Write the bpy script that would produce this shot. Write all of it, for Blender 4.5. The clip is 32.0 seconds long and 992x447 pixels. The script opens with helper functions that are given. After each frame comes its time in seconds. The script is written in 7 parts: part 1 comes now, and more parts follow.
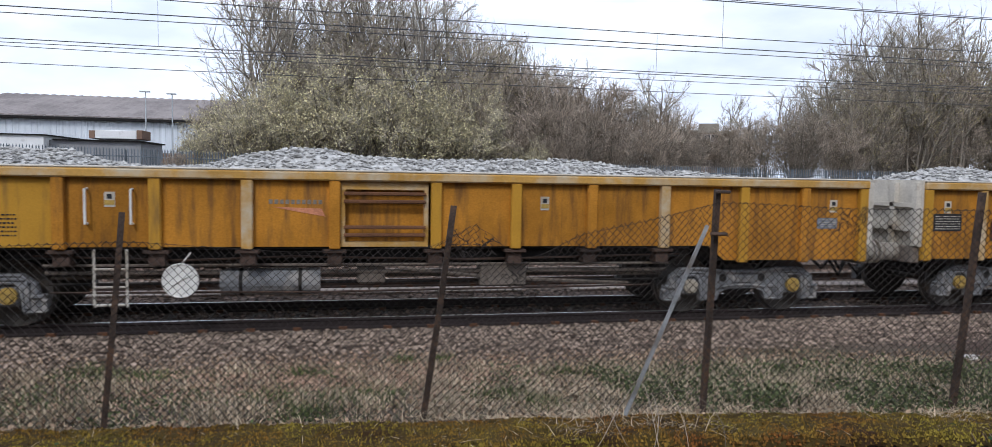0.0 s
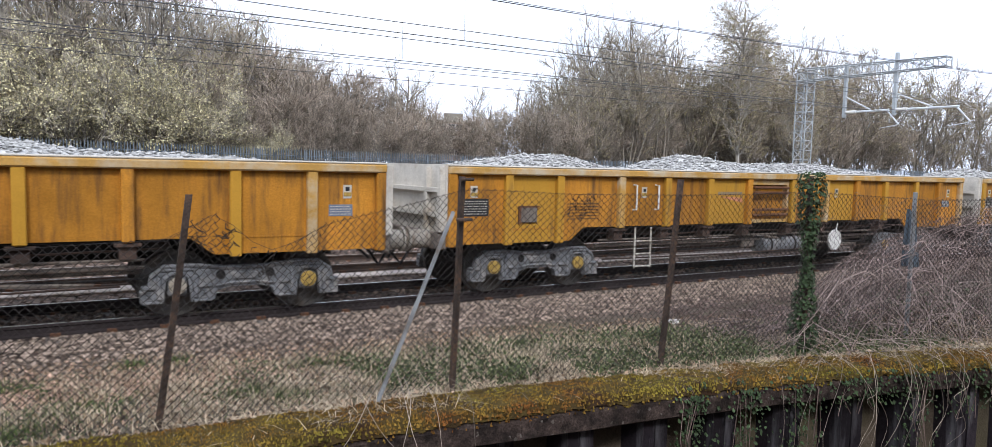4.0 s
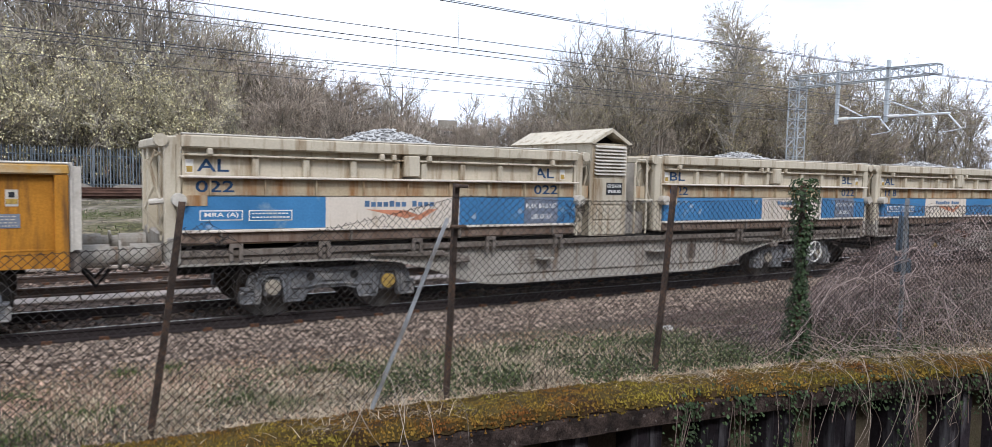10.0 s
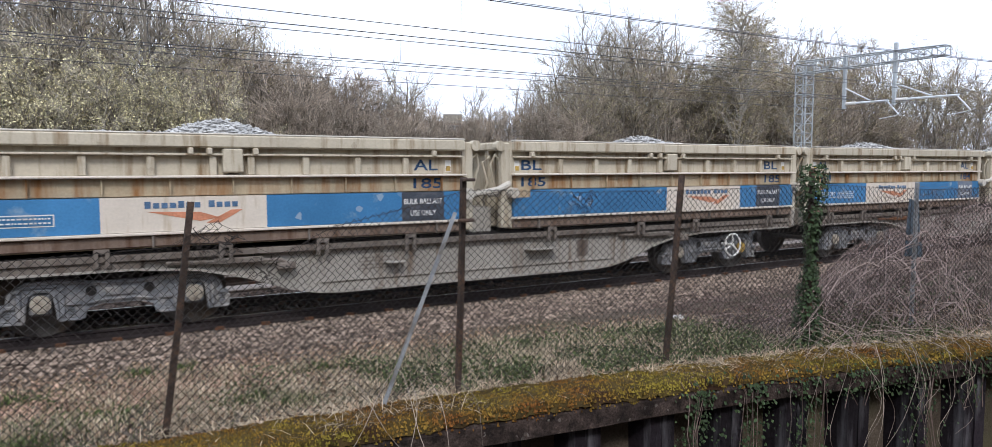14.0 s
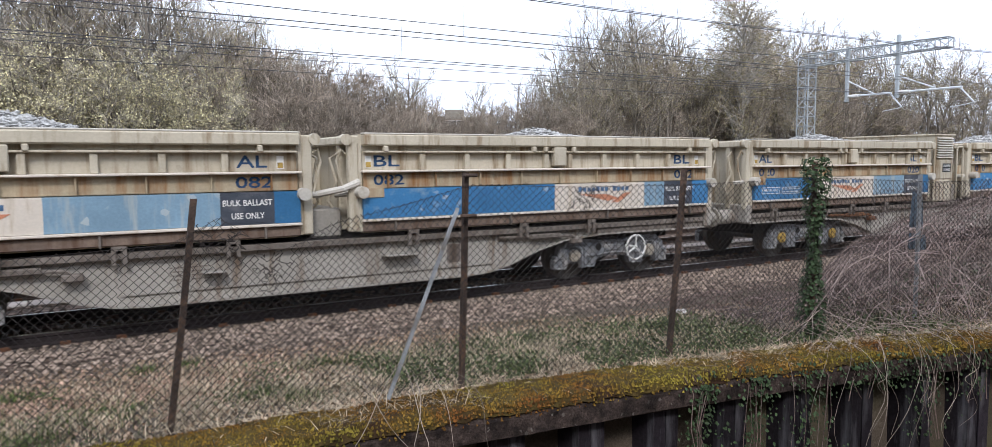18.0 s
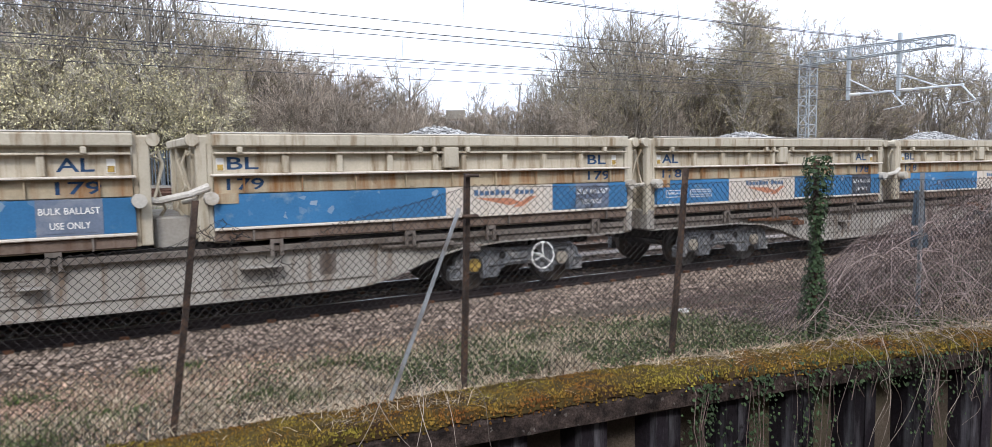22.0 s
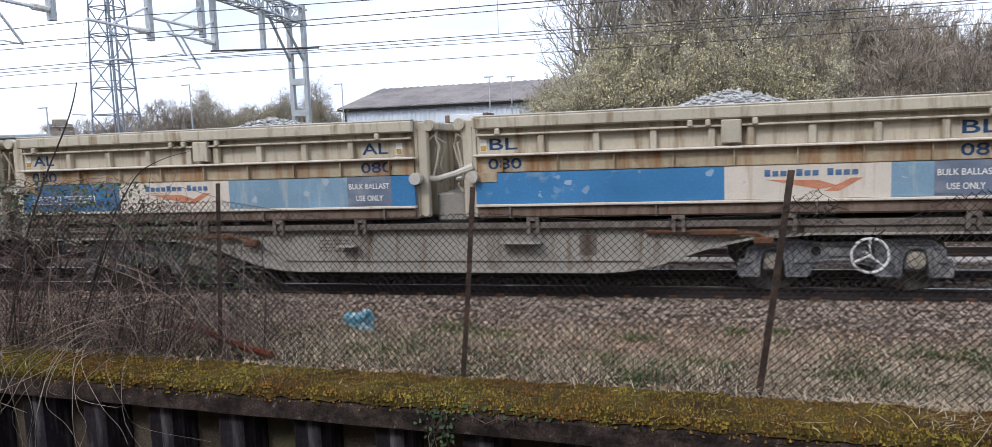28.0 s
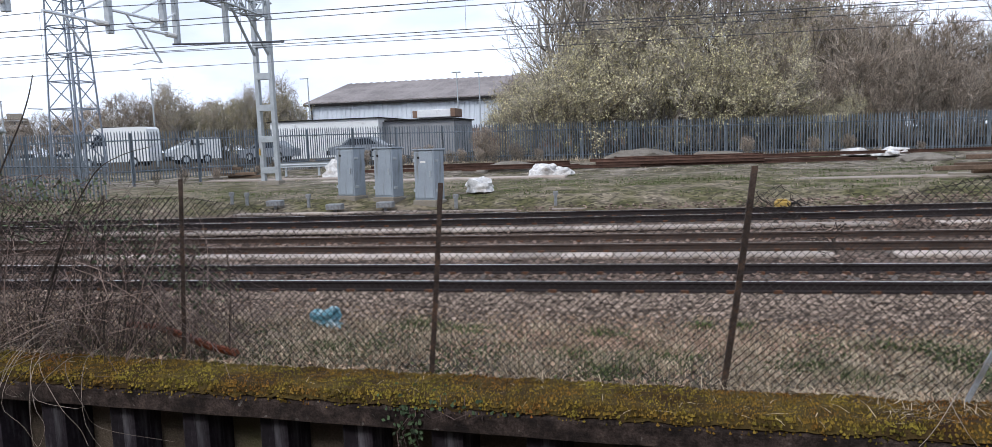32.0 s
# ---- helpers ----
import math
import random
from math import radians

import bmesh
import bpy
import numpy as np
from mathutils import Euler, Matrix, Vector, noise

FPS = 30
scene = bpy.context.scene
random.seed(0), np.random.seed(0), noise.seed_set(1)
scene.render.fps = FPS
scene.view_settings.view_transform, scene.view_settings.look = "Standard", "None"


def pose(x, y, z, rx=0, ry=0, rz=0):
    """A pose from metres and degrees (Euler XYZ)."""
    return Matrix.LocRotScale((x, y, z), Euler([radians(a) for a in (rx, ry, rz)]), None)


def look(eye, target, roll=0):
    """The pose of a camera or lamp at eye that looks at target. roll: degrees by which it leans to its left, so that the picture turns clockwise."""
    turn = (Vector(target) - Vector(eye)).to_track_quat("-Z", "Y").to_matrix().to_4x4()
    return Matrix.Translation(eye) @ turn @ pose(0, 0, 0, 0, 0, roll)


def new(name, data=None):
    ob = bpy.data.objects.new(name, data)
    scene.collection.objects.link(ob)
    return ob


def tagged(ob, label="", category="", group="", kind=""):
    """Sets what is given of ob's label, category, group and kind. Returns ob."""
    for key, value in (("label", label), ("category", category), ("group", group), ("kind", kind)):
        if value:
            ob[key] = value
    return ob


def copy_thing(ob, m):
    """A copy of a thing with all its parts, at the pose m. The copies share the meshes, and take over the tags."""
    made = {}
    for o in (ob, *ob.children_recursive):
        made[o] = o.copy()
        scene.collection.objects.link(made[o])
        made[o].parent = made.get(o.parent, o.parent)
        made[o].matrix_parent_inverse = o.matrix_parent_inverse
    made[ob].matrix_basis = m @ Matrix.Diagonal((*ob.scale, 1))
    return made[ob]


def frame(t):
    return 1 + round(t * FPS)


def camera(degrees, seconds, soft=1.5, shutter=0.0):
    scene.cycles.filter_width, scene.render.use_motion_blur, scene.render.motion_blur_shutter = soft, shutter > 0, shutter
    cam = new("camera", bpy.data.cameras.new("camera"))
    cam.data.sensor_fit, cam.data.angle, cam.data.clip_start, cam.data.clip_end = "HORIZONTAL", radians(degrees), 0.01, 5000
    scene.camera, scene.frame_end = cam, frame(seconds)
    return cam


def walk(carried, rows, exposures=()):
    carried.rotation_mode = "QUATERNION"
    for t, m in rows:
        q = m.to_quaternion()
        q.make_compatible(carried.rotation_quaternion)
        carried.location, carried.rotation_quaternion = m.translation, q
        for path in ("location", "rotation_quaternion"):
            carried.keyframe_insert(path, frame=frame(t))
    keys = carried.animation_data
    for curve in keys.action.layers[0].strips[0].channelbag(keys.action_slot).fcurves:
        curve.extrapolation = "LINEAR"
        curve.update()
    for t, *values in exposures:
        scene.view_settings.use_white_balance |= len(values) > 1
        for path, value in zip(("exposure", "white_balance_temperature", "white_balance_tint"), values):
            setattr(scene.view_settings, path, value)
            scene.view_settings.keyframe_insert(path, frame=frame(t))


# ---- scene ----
SECONDS = 32.0
cam = camera(68.16, SECONDS, soft=0.6, shutter=0.06)
EYE = (0.0, 0.0, 2.18)


def aim(yaw, pitch, roll):
    y, p = radians(yaw), radians(pitch)
    way = Vector((math.sin(y) * math.cos(p), math.cos(y) * math.cos(p), math.sin(p)))
    return look(EYE, Vector(EYE) + way * 10, roll)


# seconds, turn to the right of the square view of the track, tilt, lean
PATH = [
    (0, 11.79, -3.86, 1.02), (0.5, 16.41, -3.45, 1.26), (1, 21.92, -3.27, 1.56), (1.5, 26.71, -3.85, 1.69),
    (2, 28.88, -3.87, 1.48), (2.5, 30.56, -4.12, 1.56), (3, 30.89, -4.04, 1.62), (3.5, 31.18, -4.53, 1.58),
    (4, 31.25, -4.43, 1.37), (4.5, 31.28, -3.90, 1.40), (6.5, 31.40, -3.50, 1.28), (7, 31.37, -3.58, 1.32),
    (7.5, 31.47, -3.95, 1.45), (8, 31.48, -3.63, 1.24), (8.5, 31.52, -3.62, 1.27), (9, 31.51, -3.62, 1.22),
    (9.5, 31.56, -3.81, 1.36), (10, 31.70, -3.89, 1.32), (10.5, 31.79, -3.81, 1.26), (11, 31.71, -3.77, 1.08),
    (11.5, 31.58, -4.01, 0.66), (12, 31.35, -4.29, 0.21), (12.5, 31.14, -4.22, -0.07), (13, 31.10, -4.29, -0.23),
    (13.5, 31.09, -4.39, -0.04), (14, 31.09, -4.44, -0.01), (14.5, 31.16, -4.40, 0.05), (15, 31.12, -4.37, 0.00),
    (15.5, 31.12, -4.50, -0.01), (17.5, 31.03, -4.70, -0.35), (18, 30.89, -4.81, -0.38), (18.5, 30.79, -5.02, -0.28),
    (19, 30.75, -4.85, -0.59), (19.5, 30.70, -4.98, -0.46), (20, 30.68, -4.81, -0.51), (20.5, 30.79, -4.91, -0.57),
    (21, 30.91, -5.03, -0.59), (21.5, 30.85, -4.87, -0.70), (22, 30.76, -4.79, -0.68), (22.5, 30.82, -4.99, -0.60),
    (23, 30.87, -4.99, -0.57), (23.5, 30.86, -4.90, -0.59), (24, 30.84, -4.75, -0.59), (24.5, 30.71, -4.63, -0.65),
    (26.5, 8.06, -6.00, -1.45), (27, -3.40, -6.08, -2.71), (27.5, -12.12, -5.97, -2.54), (28, -13.58, -6.03, -2.13),
    (28.5, -13.66, -6.02, -2.11), (29, -13.69, -6.21, -2.14), (29.5, -13.51, -6.11, -2.17), (30, -13.29, -6.24, -2.24),
    (30.5, -12.41, -6.77, -2.04), (31, -11.37, -7.00, -1.73), (31.5, -11.51, -6.86, -1.81), (32, -11.09, -6.45, -2.03),
]
walk(cam, [(t, aim(a, b, c)) for t, a, b, c in PATH], [(0, 0.0), (1, 0.15), (2, 0.35), (4, 0.5), (8, 0.46), (13, 0.35), (17.5, 0.4), (20, 0.52), (24, 0.55), (26.5, 0.55), (27, 0.48), (28, 0.22), (32, 0.1)])

# ---- light: bright overcast spring day, sun behind thin cloud ----
SUN_EL, SUN_AZ = 42.0, 205.0
world = bpy.data.worlds.new("sky")
scene.world = world
world.use_nodes = True
wn, wl = world.node_tree.nodes, world.node_tree.links
sky = wn.new("ShaderNodeTexSky")
sky.sky_type = "NISHITA"
sky.sun_disc = False
sky.sun_elevation, sky.sun_rotation = radians(SUN_EL), radians(SUN_AZ)
sky.dust_density = 3.0
wtc = wn.new("ShaderNodeTexCoord")
wmap = wn.new("ShaderNodeMapping")
wmap.inputs["Scale"].default_value = (1.0, 1.0, 3.0)
wl.new(wtc.outputs["Generated"], wmap.inputs["Vector"])
cloud = wn.new("ShaderNodeTexNoise")
cloud.inputs["Scale"].default_value = 2.6
cloud.inputs["Detail"].default_value = 7.0
cloud.inputs["Roughness"].default_value = 0.55
wl.new(wmap.outputs["Vector"], cloud.inputs["Vector"])
ramp = wn.new("ShaderNodeValToRGB")
ramp.color_ramp.elements[0].position, ramp.color_ramp.elements[1].position = 0.30, 0.55
ramp.color_ramp.elements[0].color = (0.72, 0.72, 0.72, 1)
wl.new(cloud.outputs["Fac"], ramp.inputs["Fac"])
tone = wn.new("ShaderNodeTexNoise")
tone.inputs["Scale"].default_value = 5.0
tone.inputs["Detail"].default_value = 5.0
wl.new(wmap.outputs["Vector"], tone.inputs["Vector"])
tramp = wn.new("ShaderNodeValToRGB")
tramp.color_ramp.elements[0].position, tramp.color_ramp.elements[1].position = 0.35, 0.6
tramp.color_ramp.elements[0].color = (8.7, 9.9, 12.6, 1)
tramp.color_ramp.elements[1].color = (11.0, 12.0, 14.0, 1)
wl.new(tone.outputs["Fac"], tramp.inputs["Fac"])
mixw = wn.new("ShaderNodeMix")
mixw.data_type = "RGBA"
wl.new(ramp.outputs["Color"], mixw.inputs["Factor"])
wl.new(sky.outputs["Color"], mixw.inputs["A"])
wl.new(tramp.outputs["Color"], mixw.inputs["B"])
bg = wn["Background"]
bg.inputs["Strength"].default_value = 0.10
wl.new(mixw.outputs["Result"], bg.inputs["Color"])

sun = new("sun", bpy.data.lights.new("sun", "SUN"))
sun.data.energy, sun.data.angle, sun.data.color = 1.4, radians(10), (1.0, 0.98, 0.97)
# the lamp comes from the same quarter as the sky's sun: behind the camera
sun.matrix_world = look((0, 0, 30), (0 - 30 * math.sin(radians(SUN_AZ)) / math.tan(radians(SUN_EL)), 0 - 30 * math.cos(radians(SUN_AZ)) / math.tan(radians(SUN_EL)), 0))


# ---- building tools ----
class Build:
    """Collects faces for one mesh."""

    def __init__(self):
        self.v, self.f, self.m = [], [], []
        self.mat = 0

    def add(self, verts, faces):
        n = len(self.v)
        self.v += [tuple(q) for q in verts]
        self.f += [tuple(i + n for i in q) for q in faces]
        self.m += [self.mat] * len(faces)
        return self

    def box(self, x0, x1, y0, y1, z0, z1):
        vs = [(x, y, z) for x in (x0, x1) for y in (y0, y1) for z in (z0, z1)]
        return self.add(vs, [(0, 1, 3, 2), (4, 6, 7, 5), (0, 4, 5, 1), (2, 3, 7, 6), (0, 2, 6, 4), (1, 5, 7, 3)])

    def cbox(self, x0, x1, y0, y1, z0, z1, c=0.01):
        """A box with its edges cut off."""
        bm = bmesh.new()
        bmesh.ops.create_cube(bm, size=1.0)
        for q in bm.verts:
            q.co = Vector((x0 + (q.co.x + 0.5) * (x1 - x0), y0 + (q.co.y + 0.5) * (y1 - y0), z0 + (q.co.z + 0.5) * (z1 - z0)))
        c = min(c, 0.45 * min(abs(x1 - x0), abs(y1 - y0), abs(z1 - z0)))
        bmesh.ops.bevel(bm, geom=bm.edges[:], offset=c, segments=1, affect="EDGES")
        bm.verts.index_update()
        self.add([q.co for q in bm.verts], [[q.index for q in g.verts] for g in bm.faces])
        bm.free()
        return self

    def prism(self, poly, a, b, axis="y"):
        """Extrudes the outline (pairs of numbers) along an axis from a to b."""
        put = {"y": lambda p, d: (p[0], d, p[1]), "x": lambda p, d: (d, p[0], p[1]), "z": lambda p, d: (p[0], p[1], d)}[axis]
        n = len(poly)
        vs = [put(p, a) for p in poly] + [put(p, b) for p in poly]
        fs = [tuple(range(n))[::-1], tuple(range(n, 2 * n))] + [(i, (i + 1) % n, n + (i + 1) % n, n + i) for i in range(n)]
        return self.add(vs, fs)

    def tube(self, pts, r, n=6, cap=True, r1=None):
        """A round bar along a line of points, tapering from r to r1."""
        pts = [Vector(p) for p in pts]
        r1 = r if r1 is None else r1
        vs, fs = [], []
        up = Vector((0.31, 0.17, 0.93))
        for i, p in enumerate(pts):
            d = (pts[min(i + 1, len(pts) - 1)] - pts[max(i - 1, 0)])
            d = d.normalized() if d.length > 1e-9 else Vector((0, 0, 1))
            a = d.cross(up)
            if a.length < 0.1:
                a = d.cross(Vector((1, 0, 0)))
            a.normalize()
            b = d.cross(a)
            rr = r + (r1 - r) * i / max(1, len(pts) - 1)
            vs += [p + (a * math.cos(k * math.tau / n) + b * math.sin(k * math.tau / n)) * rr for k in range(n)]
        for i in range(len(pts) - 1):
            for k in range(n):
                fs.append((i * n + k, i * n + (k + 1) % n, (i + 1) * n + (k + 1) % n, (i + 1) * n + k))
        if cap:
            fs += [tuple(range(n))[::-1], tuple(range(len(vs) - n, len(vs)))]
        return self.add(vs, fs)

    def disc(self, c, r, depth, n=16, axis="y", r2=None):
        """A drum centred at c along an axis."""
        d = {"x": Vector((1, 0, 0)), "y": Vector((0, 1, 0)), "z": Vector((0, 0, 1))}[axis] * depth / 2
        return self.tube([Vector(c) - d, Vector(c) + d], r, n, True, r2)

    def ring(self, c, r, t, n=28, k=6, axis="y"):
        vs, fs = [], []
        for i in range(n):
            a = math.tau * i / n
            for j in range(k):
                b = math.tau * j / k
                q = (r + t * math.cos(b))
                p = {"y": (q * math.cos(a), t * math.sin(b), q * math.sin(a)), "x": (t * math.sin(b), q * math.cos(a), q * math.sin(a))}[axis]
                vs.append(Vector(c) + Vector(p))
        for i in range(n):
            for j in range(k):
                fs.append((i * k + j, ((i + 1) % n) * k + j, ((i + 1) % n) * k + (j + 1) % k, i * k + (j + 1) % k))
        return self.add(vs, fs)

    def mesh(self, name, *mats, smooth=False):
        me = bpy.data.meshes.new(name)
        me.from_pydata(self.v, [], self.f)
        for q in mats:
            me.materials.append(q)
        if len(mats) > 1:
            me.polygons.foreach_set("material_index", self.m)
        if smooth:
            me.polygons.foreach_set("use_smooth", [True] * len(me.polygons))
        me.update()
        return me


def part(name, built, material, parent, label="", at=None, smooth=False):
    """Links a mesh as one part of a thing."""
    me = built if isinstance(built, bpy.types.Mesh) else built.mesh(name, material, smooth=smooth)
    ob = new(name, me)
    ob.parent = parent
    if at is not None:
        ob.matrix_basis = at
    if label:
        ob["label"] = label
    return ob


def thing(name, label, category, group="", kind="", at=None):
    ob = new(name)
    ob.empty_display_size = 0.2
    if at is not None:
        ob.matrix_basis = at
    return tagged(ob, label, category, group, kind)


def solid(name, built, material, label, category, group="", kind="", at=None, smooth=False):
    ob = new(name, built.mesh(name, material, smooth=smooth))
    if at is not None:
        ob.matrix_basis = at
    return tagged(ob, label, category, group, kind)


# ---- materials ----
def material(name, base, rough=0.6, metal=0.0, var=0.25, scale=6.0, grain=60.0, bump=0.2, stain=None, stain_amount=0.0,
             stain_scale=1.5, per_object=0.0, per_island=0.0, streak=False, spec=0.15, transmission=0.0, fleck=None, fleck_amount=0.0, fleck_scale=30.0):
    """A paint, metal, stone or earth surface: base colour varied at two scales, stains, relief."""
    m = bpy.data.materials.new(name)
    m.use_nodes = True
    nt = m.node_tree
    N, L = nt.nodes, nt.links
    bsdf = N["Principled BSDF"]
    bsdf.inputs["Metallic"].default_value = metal
    bsdf.inputs["Specular IOR Level"].default_value = spec
    if transmission:
        bsdf.inputs["Transmission Weight"].default_value = transmission
    tc = N.new("ShaderNodeTexCoord")
    src = tc.outputs["Object"]

    def mapped(s):
        mp = N.new("ShaderNodeMapping")
        mp.inputs["Scale"].default_value = s
        L.new(src, mp.inputs["Vector"])
        return mp.outputs["Vector"]

    def noise_tex(sc, detail=5.0, rgh=0.6, vec=None):
        n = N.new("ShaderNodeTexNoise")
        n.inputs["Scale"].default_value, n.inputs["Detail"].default_value, n.inputs["Roughness"].default_value = sc, detail, rgh
        L.new(vec if vec else src, n.inputs["Vector"])
        return n.outputs["Fac"]

    def ranged(fac, lo, hi, a=0.0, b=1.0):
        r = N.new("ShaderNodeMapRange")
        r.inputs["From Min"].default_value, r.inputs["From Max"].default_value = lo, hi
        r.inputs["To Min"].default_value, r.inputs["To Max"].default_value = a, b
        L.new(fac, r.inputs["Value"])
        return r.outputs["Result"]

    def mix(fac, a, b, mode="MIX"):
        x = N.new("ShaderNodeMix")
        x.data_type, x.blend_type = "RGBA", mode
        for sock, val in (("Factor", fac), ("A", a), ("B", b)):
            if isinstance(val, bpy.types.NodeSocket):
                L.new(val, x.inputs[sock])
            elif sock == "Factor":
                x.inputs[sock].default_value = val
            else:
                x.inputs[sock].default_value = (*val[:3], 1)
        return x.outputs["Result"]

    lo = tuple(c * (1 - var) for c in base)
    hi = tuple(min(1.0, c * (1 + var)) for c in base)
    big = noise_tex(scale, 4.0)
    fine = noise_tex(grain, 3.0)
    col = mix(ranged(big, 0.3, 0.7), lo, hi)
    g = ranged(fine, 0.25, 0.75, 1 - var * 0.8, 1 + var * 0.8)
    comb = N.new("ShaderNodeCombineColor")
    for s in ("Red", "Green", "Blue"):
        L.new(g, comb.inputs[s])
    col = mix(1.0, col, comb.outputs["Color"], "MULTIPLY")
    if fleck:
        vz = N.new("ShaderNodeTexVoronoi")
        vz.inputs["Scale"].default_value = fleck_scale
        L.new(src, vz.inputs["Vector"])
        sep = N.new("ShaderNodeSeparateColor")
        L.new(vz.outputs["Color"], sep.inputs["Color"])
        col = mix(ranged(sep.outputs["Red"], 1 - fleck_amount, 1 - fleck_amount + 0.05), col, fleck)
    if stain:
        vec = mapped((1.0, 1.0, 0.12)) if streak else None
        st = noise_tex(stain_scale * (4 if streak else 1), 6.0, 0.65, vec)
        col = mix(ranged(st, 0.62 - stain_amount * 0.35, 0.78 - stain_amount * 0.25), col, stain)
    rnd = None
    if per_object:
        oi = N.new("ShaderNodeObjectInfo")
        rnd, amt = oi.outputs["Random"], per_object
    elif per_island:
        ge = N.new("ShaderNodeNewGeometry")
        rnd, amt = ge.outputs["Random Per Island"], per_island
    if rnd:
        r = ranged(rnd, 0, 1, 1 - amt, 1 + amt)
        c2 = N.new("ShaderNodeCombineColor")
        for s in ("Red", "Green", "Blue"):
            L.new(r, c2.inputs[s])
        col = mix(1.0, col, c2.outputs["Color"], "MULTIPLY")
    L.new(col, bsdf.inputs["Base Color"])
    L.new(ranged(big, 0.2, 0.8, max(0.05, rough - 0.12), min(1.0, rough + 0.12)), bsdf.inputs["Roughness"])
    if bump:
        bp = N.new("ShaderNodeBump")
        bp.inputs["Strength"].default_value = bump
        bp.inputs["Distance"].default_value = 0.02
        L.new(fine, bp.inputs["Height"])
        L.new(bp.outputs["Normal"], bsdf.inputs["Normal"])
    return m


M = {}
M["yellow"] = material("yellow_paint", (0.43, 0.187, 0.026), 0.5, var=0.24, scale=1.3, grain=40, bump=0.05, stain=(0.15, 0.075, 0.028), stain_amount=0.4, streak=True, per_object=0.2)
M["yellow_pale"] = material("new_yellow_paint", (0.46, 0.243, 0.034), 0.45, var=0.1, scale=1.3, grain=40, bump=0.05, stain=(0.25, 0.14, 0.04), stain_amount=0.2, streak=True)
M["yellow_rail"] = material("dusty_yellow_paint", (0.47, 0.27, 0.075), 0.6, var=0.16, scale=1.0, grain=30, bump=0.05, stain=(0.5, 0.43, 0.32), stain_amount=0.5)
M["dust"] = material("stone_dust", (0.52, 0.485, 0.43), 0.85, var=0.16, scale=2, grain=30, bump=0.1, stain=(0.3, 0.24, 0.17), stain_amount=0.25)
M["cream"] = material("cream_paint", (0.5, 0.445, 0.35), 0.6, var=0.1, scale=1.1, grain=30, bump=0.06, stain=(0.24, 0.17, 0.1), stain_amount=0.34, streak=True, per_object=0.06, fleck=(0.1, 0.07, 0.05), fleck_amount=0.012, fleck_scale=14)
M["rusty_cream"] = material("rust_stained_paint", (0.43, 0.35, 0.24), 0.7, var=0.14, scale=1.1, grain=30, bump=0.1, stain=(0.27, 0.13, 0.05), stain_amount=0.5, stain_scale=1.2, streak=True, fleck=(0.09, 0.05, 0.03), fleck_amount=0.02, fleck_scale=10)
M["blue"] = material("blue_paint", (0.05, 0.175, 0.35), 0.5, var=0.14, scale=1.2, grain=30, bump=0.04, stain=(0.28, 0.36, 0.4), stain_amount=0.12, per_object=0.16, fleck=(0.6, 0.62, 0.6), fleck_amount=0.025, fleck_scale=12)
M["blue_faded"] = material("faded_blue_paint", (0.2, 0.31, 0.4), 0.55, var=0.14, scale=1.2, grain=30, bump=0.04, stain=(0.4, 0.42, 0.4), stain_amount=0.3, streak=True, fleck=(0.6, 0.6, 0.56), fleck_amount=0.03, fleck_scale=12)
M["beam"] = material("brown_grimy_beam", (0.19, 0.14, 0.11), 0.8, var=0.25, scale=1.5, grain=25, bump=0.2, stain=(0.1, 0.055, 0.035), stain_amount=0.4, streak=True)
M["mark_blue"] = material("faded_blue_lettering", (0.09, 0.16, 0.27), 0.5, var=0.3, scale=6, grain=40, bump=0.0)
M["white_band"] = material("faded_white_paint", (0.63, 0.56, 0.48), 0.55, var=0.08, scale=1.2, grain=30, bump=0.04, stain=(0.42, 0.33, 0.22), stain_amount=0.22, streak=True, fleck=(0.3, 0.22, 0.15), fleck_amount=0.012, fleck_scale=14)
M["grime"] = material("grimy_steel", (0.17, 0.145, 0.125), 0.75, var=0.25, scale=1.6, grain=25, bump=0.2, stain=(0.09, 0.065, 0.05), stain_amount=0.35, streak=True)
M["skirt"] = material("dusty_frame_paint", (0.33, 0.305, 0.27), 0.7, var=0.16, scale=0.9, grain=25, bump=0.1, stain=(0.16, 0.11, 0.075), stain_amount=0.3, streak=True, per_object=0.06)
M["bogie"] = material("grey_bogie_casting", (0.155, 0.16, 0.17), 0.65, var=0.4, scale=3, grain=40, bump=0.25, stain=(0.3, 0.285, 0.27), stain_amount=0.4, stain_scale=4, per_object=0.15)
M["wheel"] = material("wheel_steel", (0.11, 0.105, 0.1), 0.5, metal=0.6, var=0.2, scale=4, grain=40, bump=0.1, stain=(0.09, 0.055, 0.03), stain_amount=0.3)
M["black"] = material("black_underframe", (0.018, 0.017, 0.017), 0.8, var=0.3, scale=3, grain=30, bump=0.2, stain=(0.05, 0.04, 0.032), stain_amount=0.25)
M["cap_yellow"] = material("yellow_axle_cap", (0.43, 0.29, 0.08), 0.55, var=0.2, scale=12, grain=60, bump=0.15, stain=(0.12, 0.08, 0.05), stain_amount=0.3, stain_scale=9)
M["cap_grey"] = material("grey_axle_cap", (0.38, 0.34, 0.28), 0.6, var=0.2, scale=12, grain=60, bump=0.15, stain=(0.14, 0.1, 0.07), stain_amount=0.3, stain_scale=9)
M["white"] = material("white_paint", (0.72, 0.71, 0.68), 0.5, var=0.08, scale=3, grain=30, bump=0.05, stain=(0.45, 0.42, 0.38), stain_amount=0.25)
M["sign_black"] = material("black_sign_paint", (0.028, 0.03, 0.034), 0.5, var=0.2, scale=4, grain=40, bump=0.04)
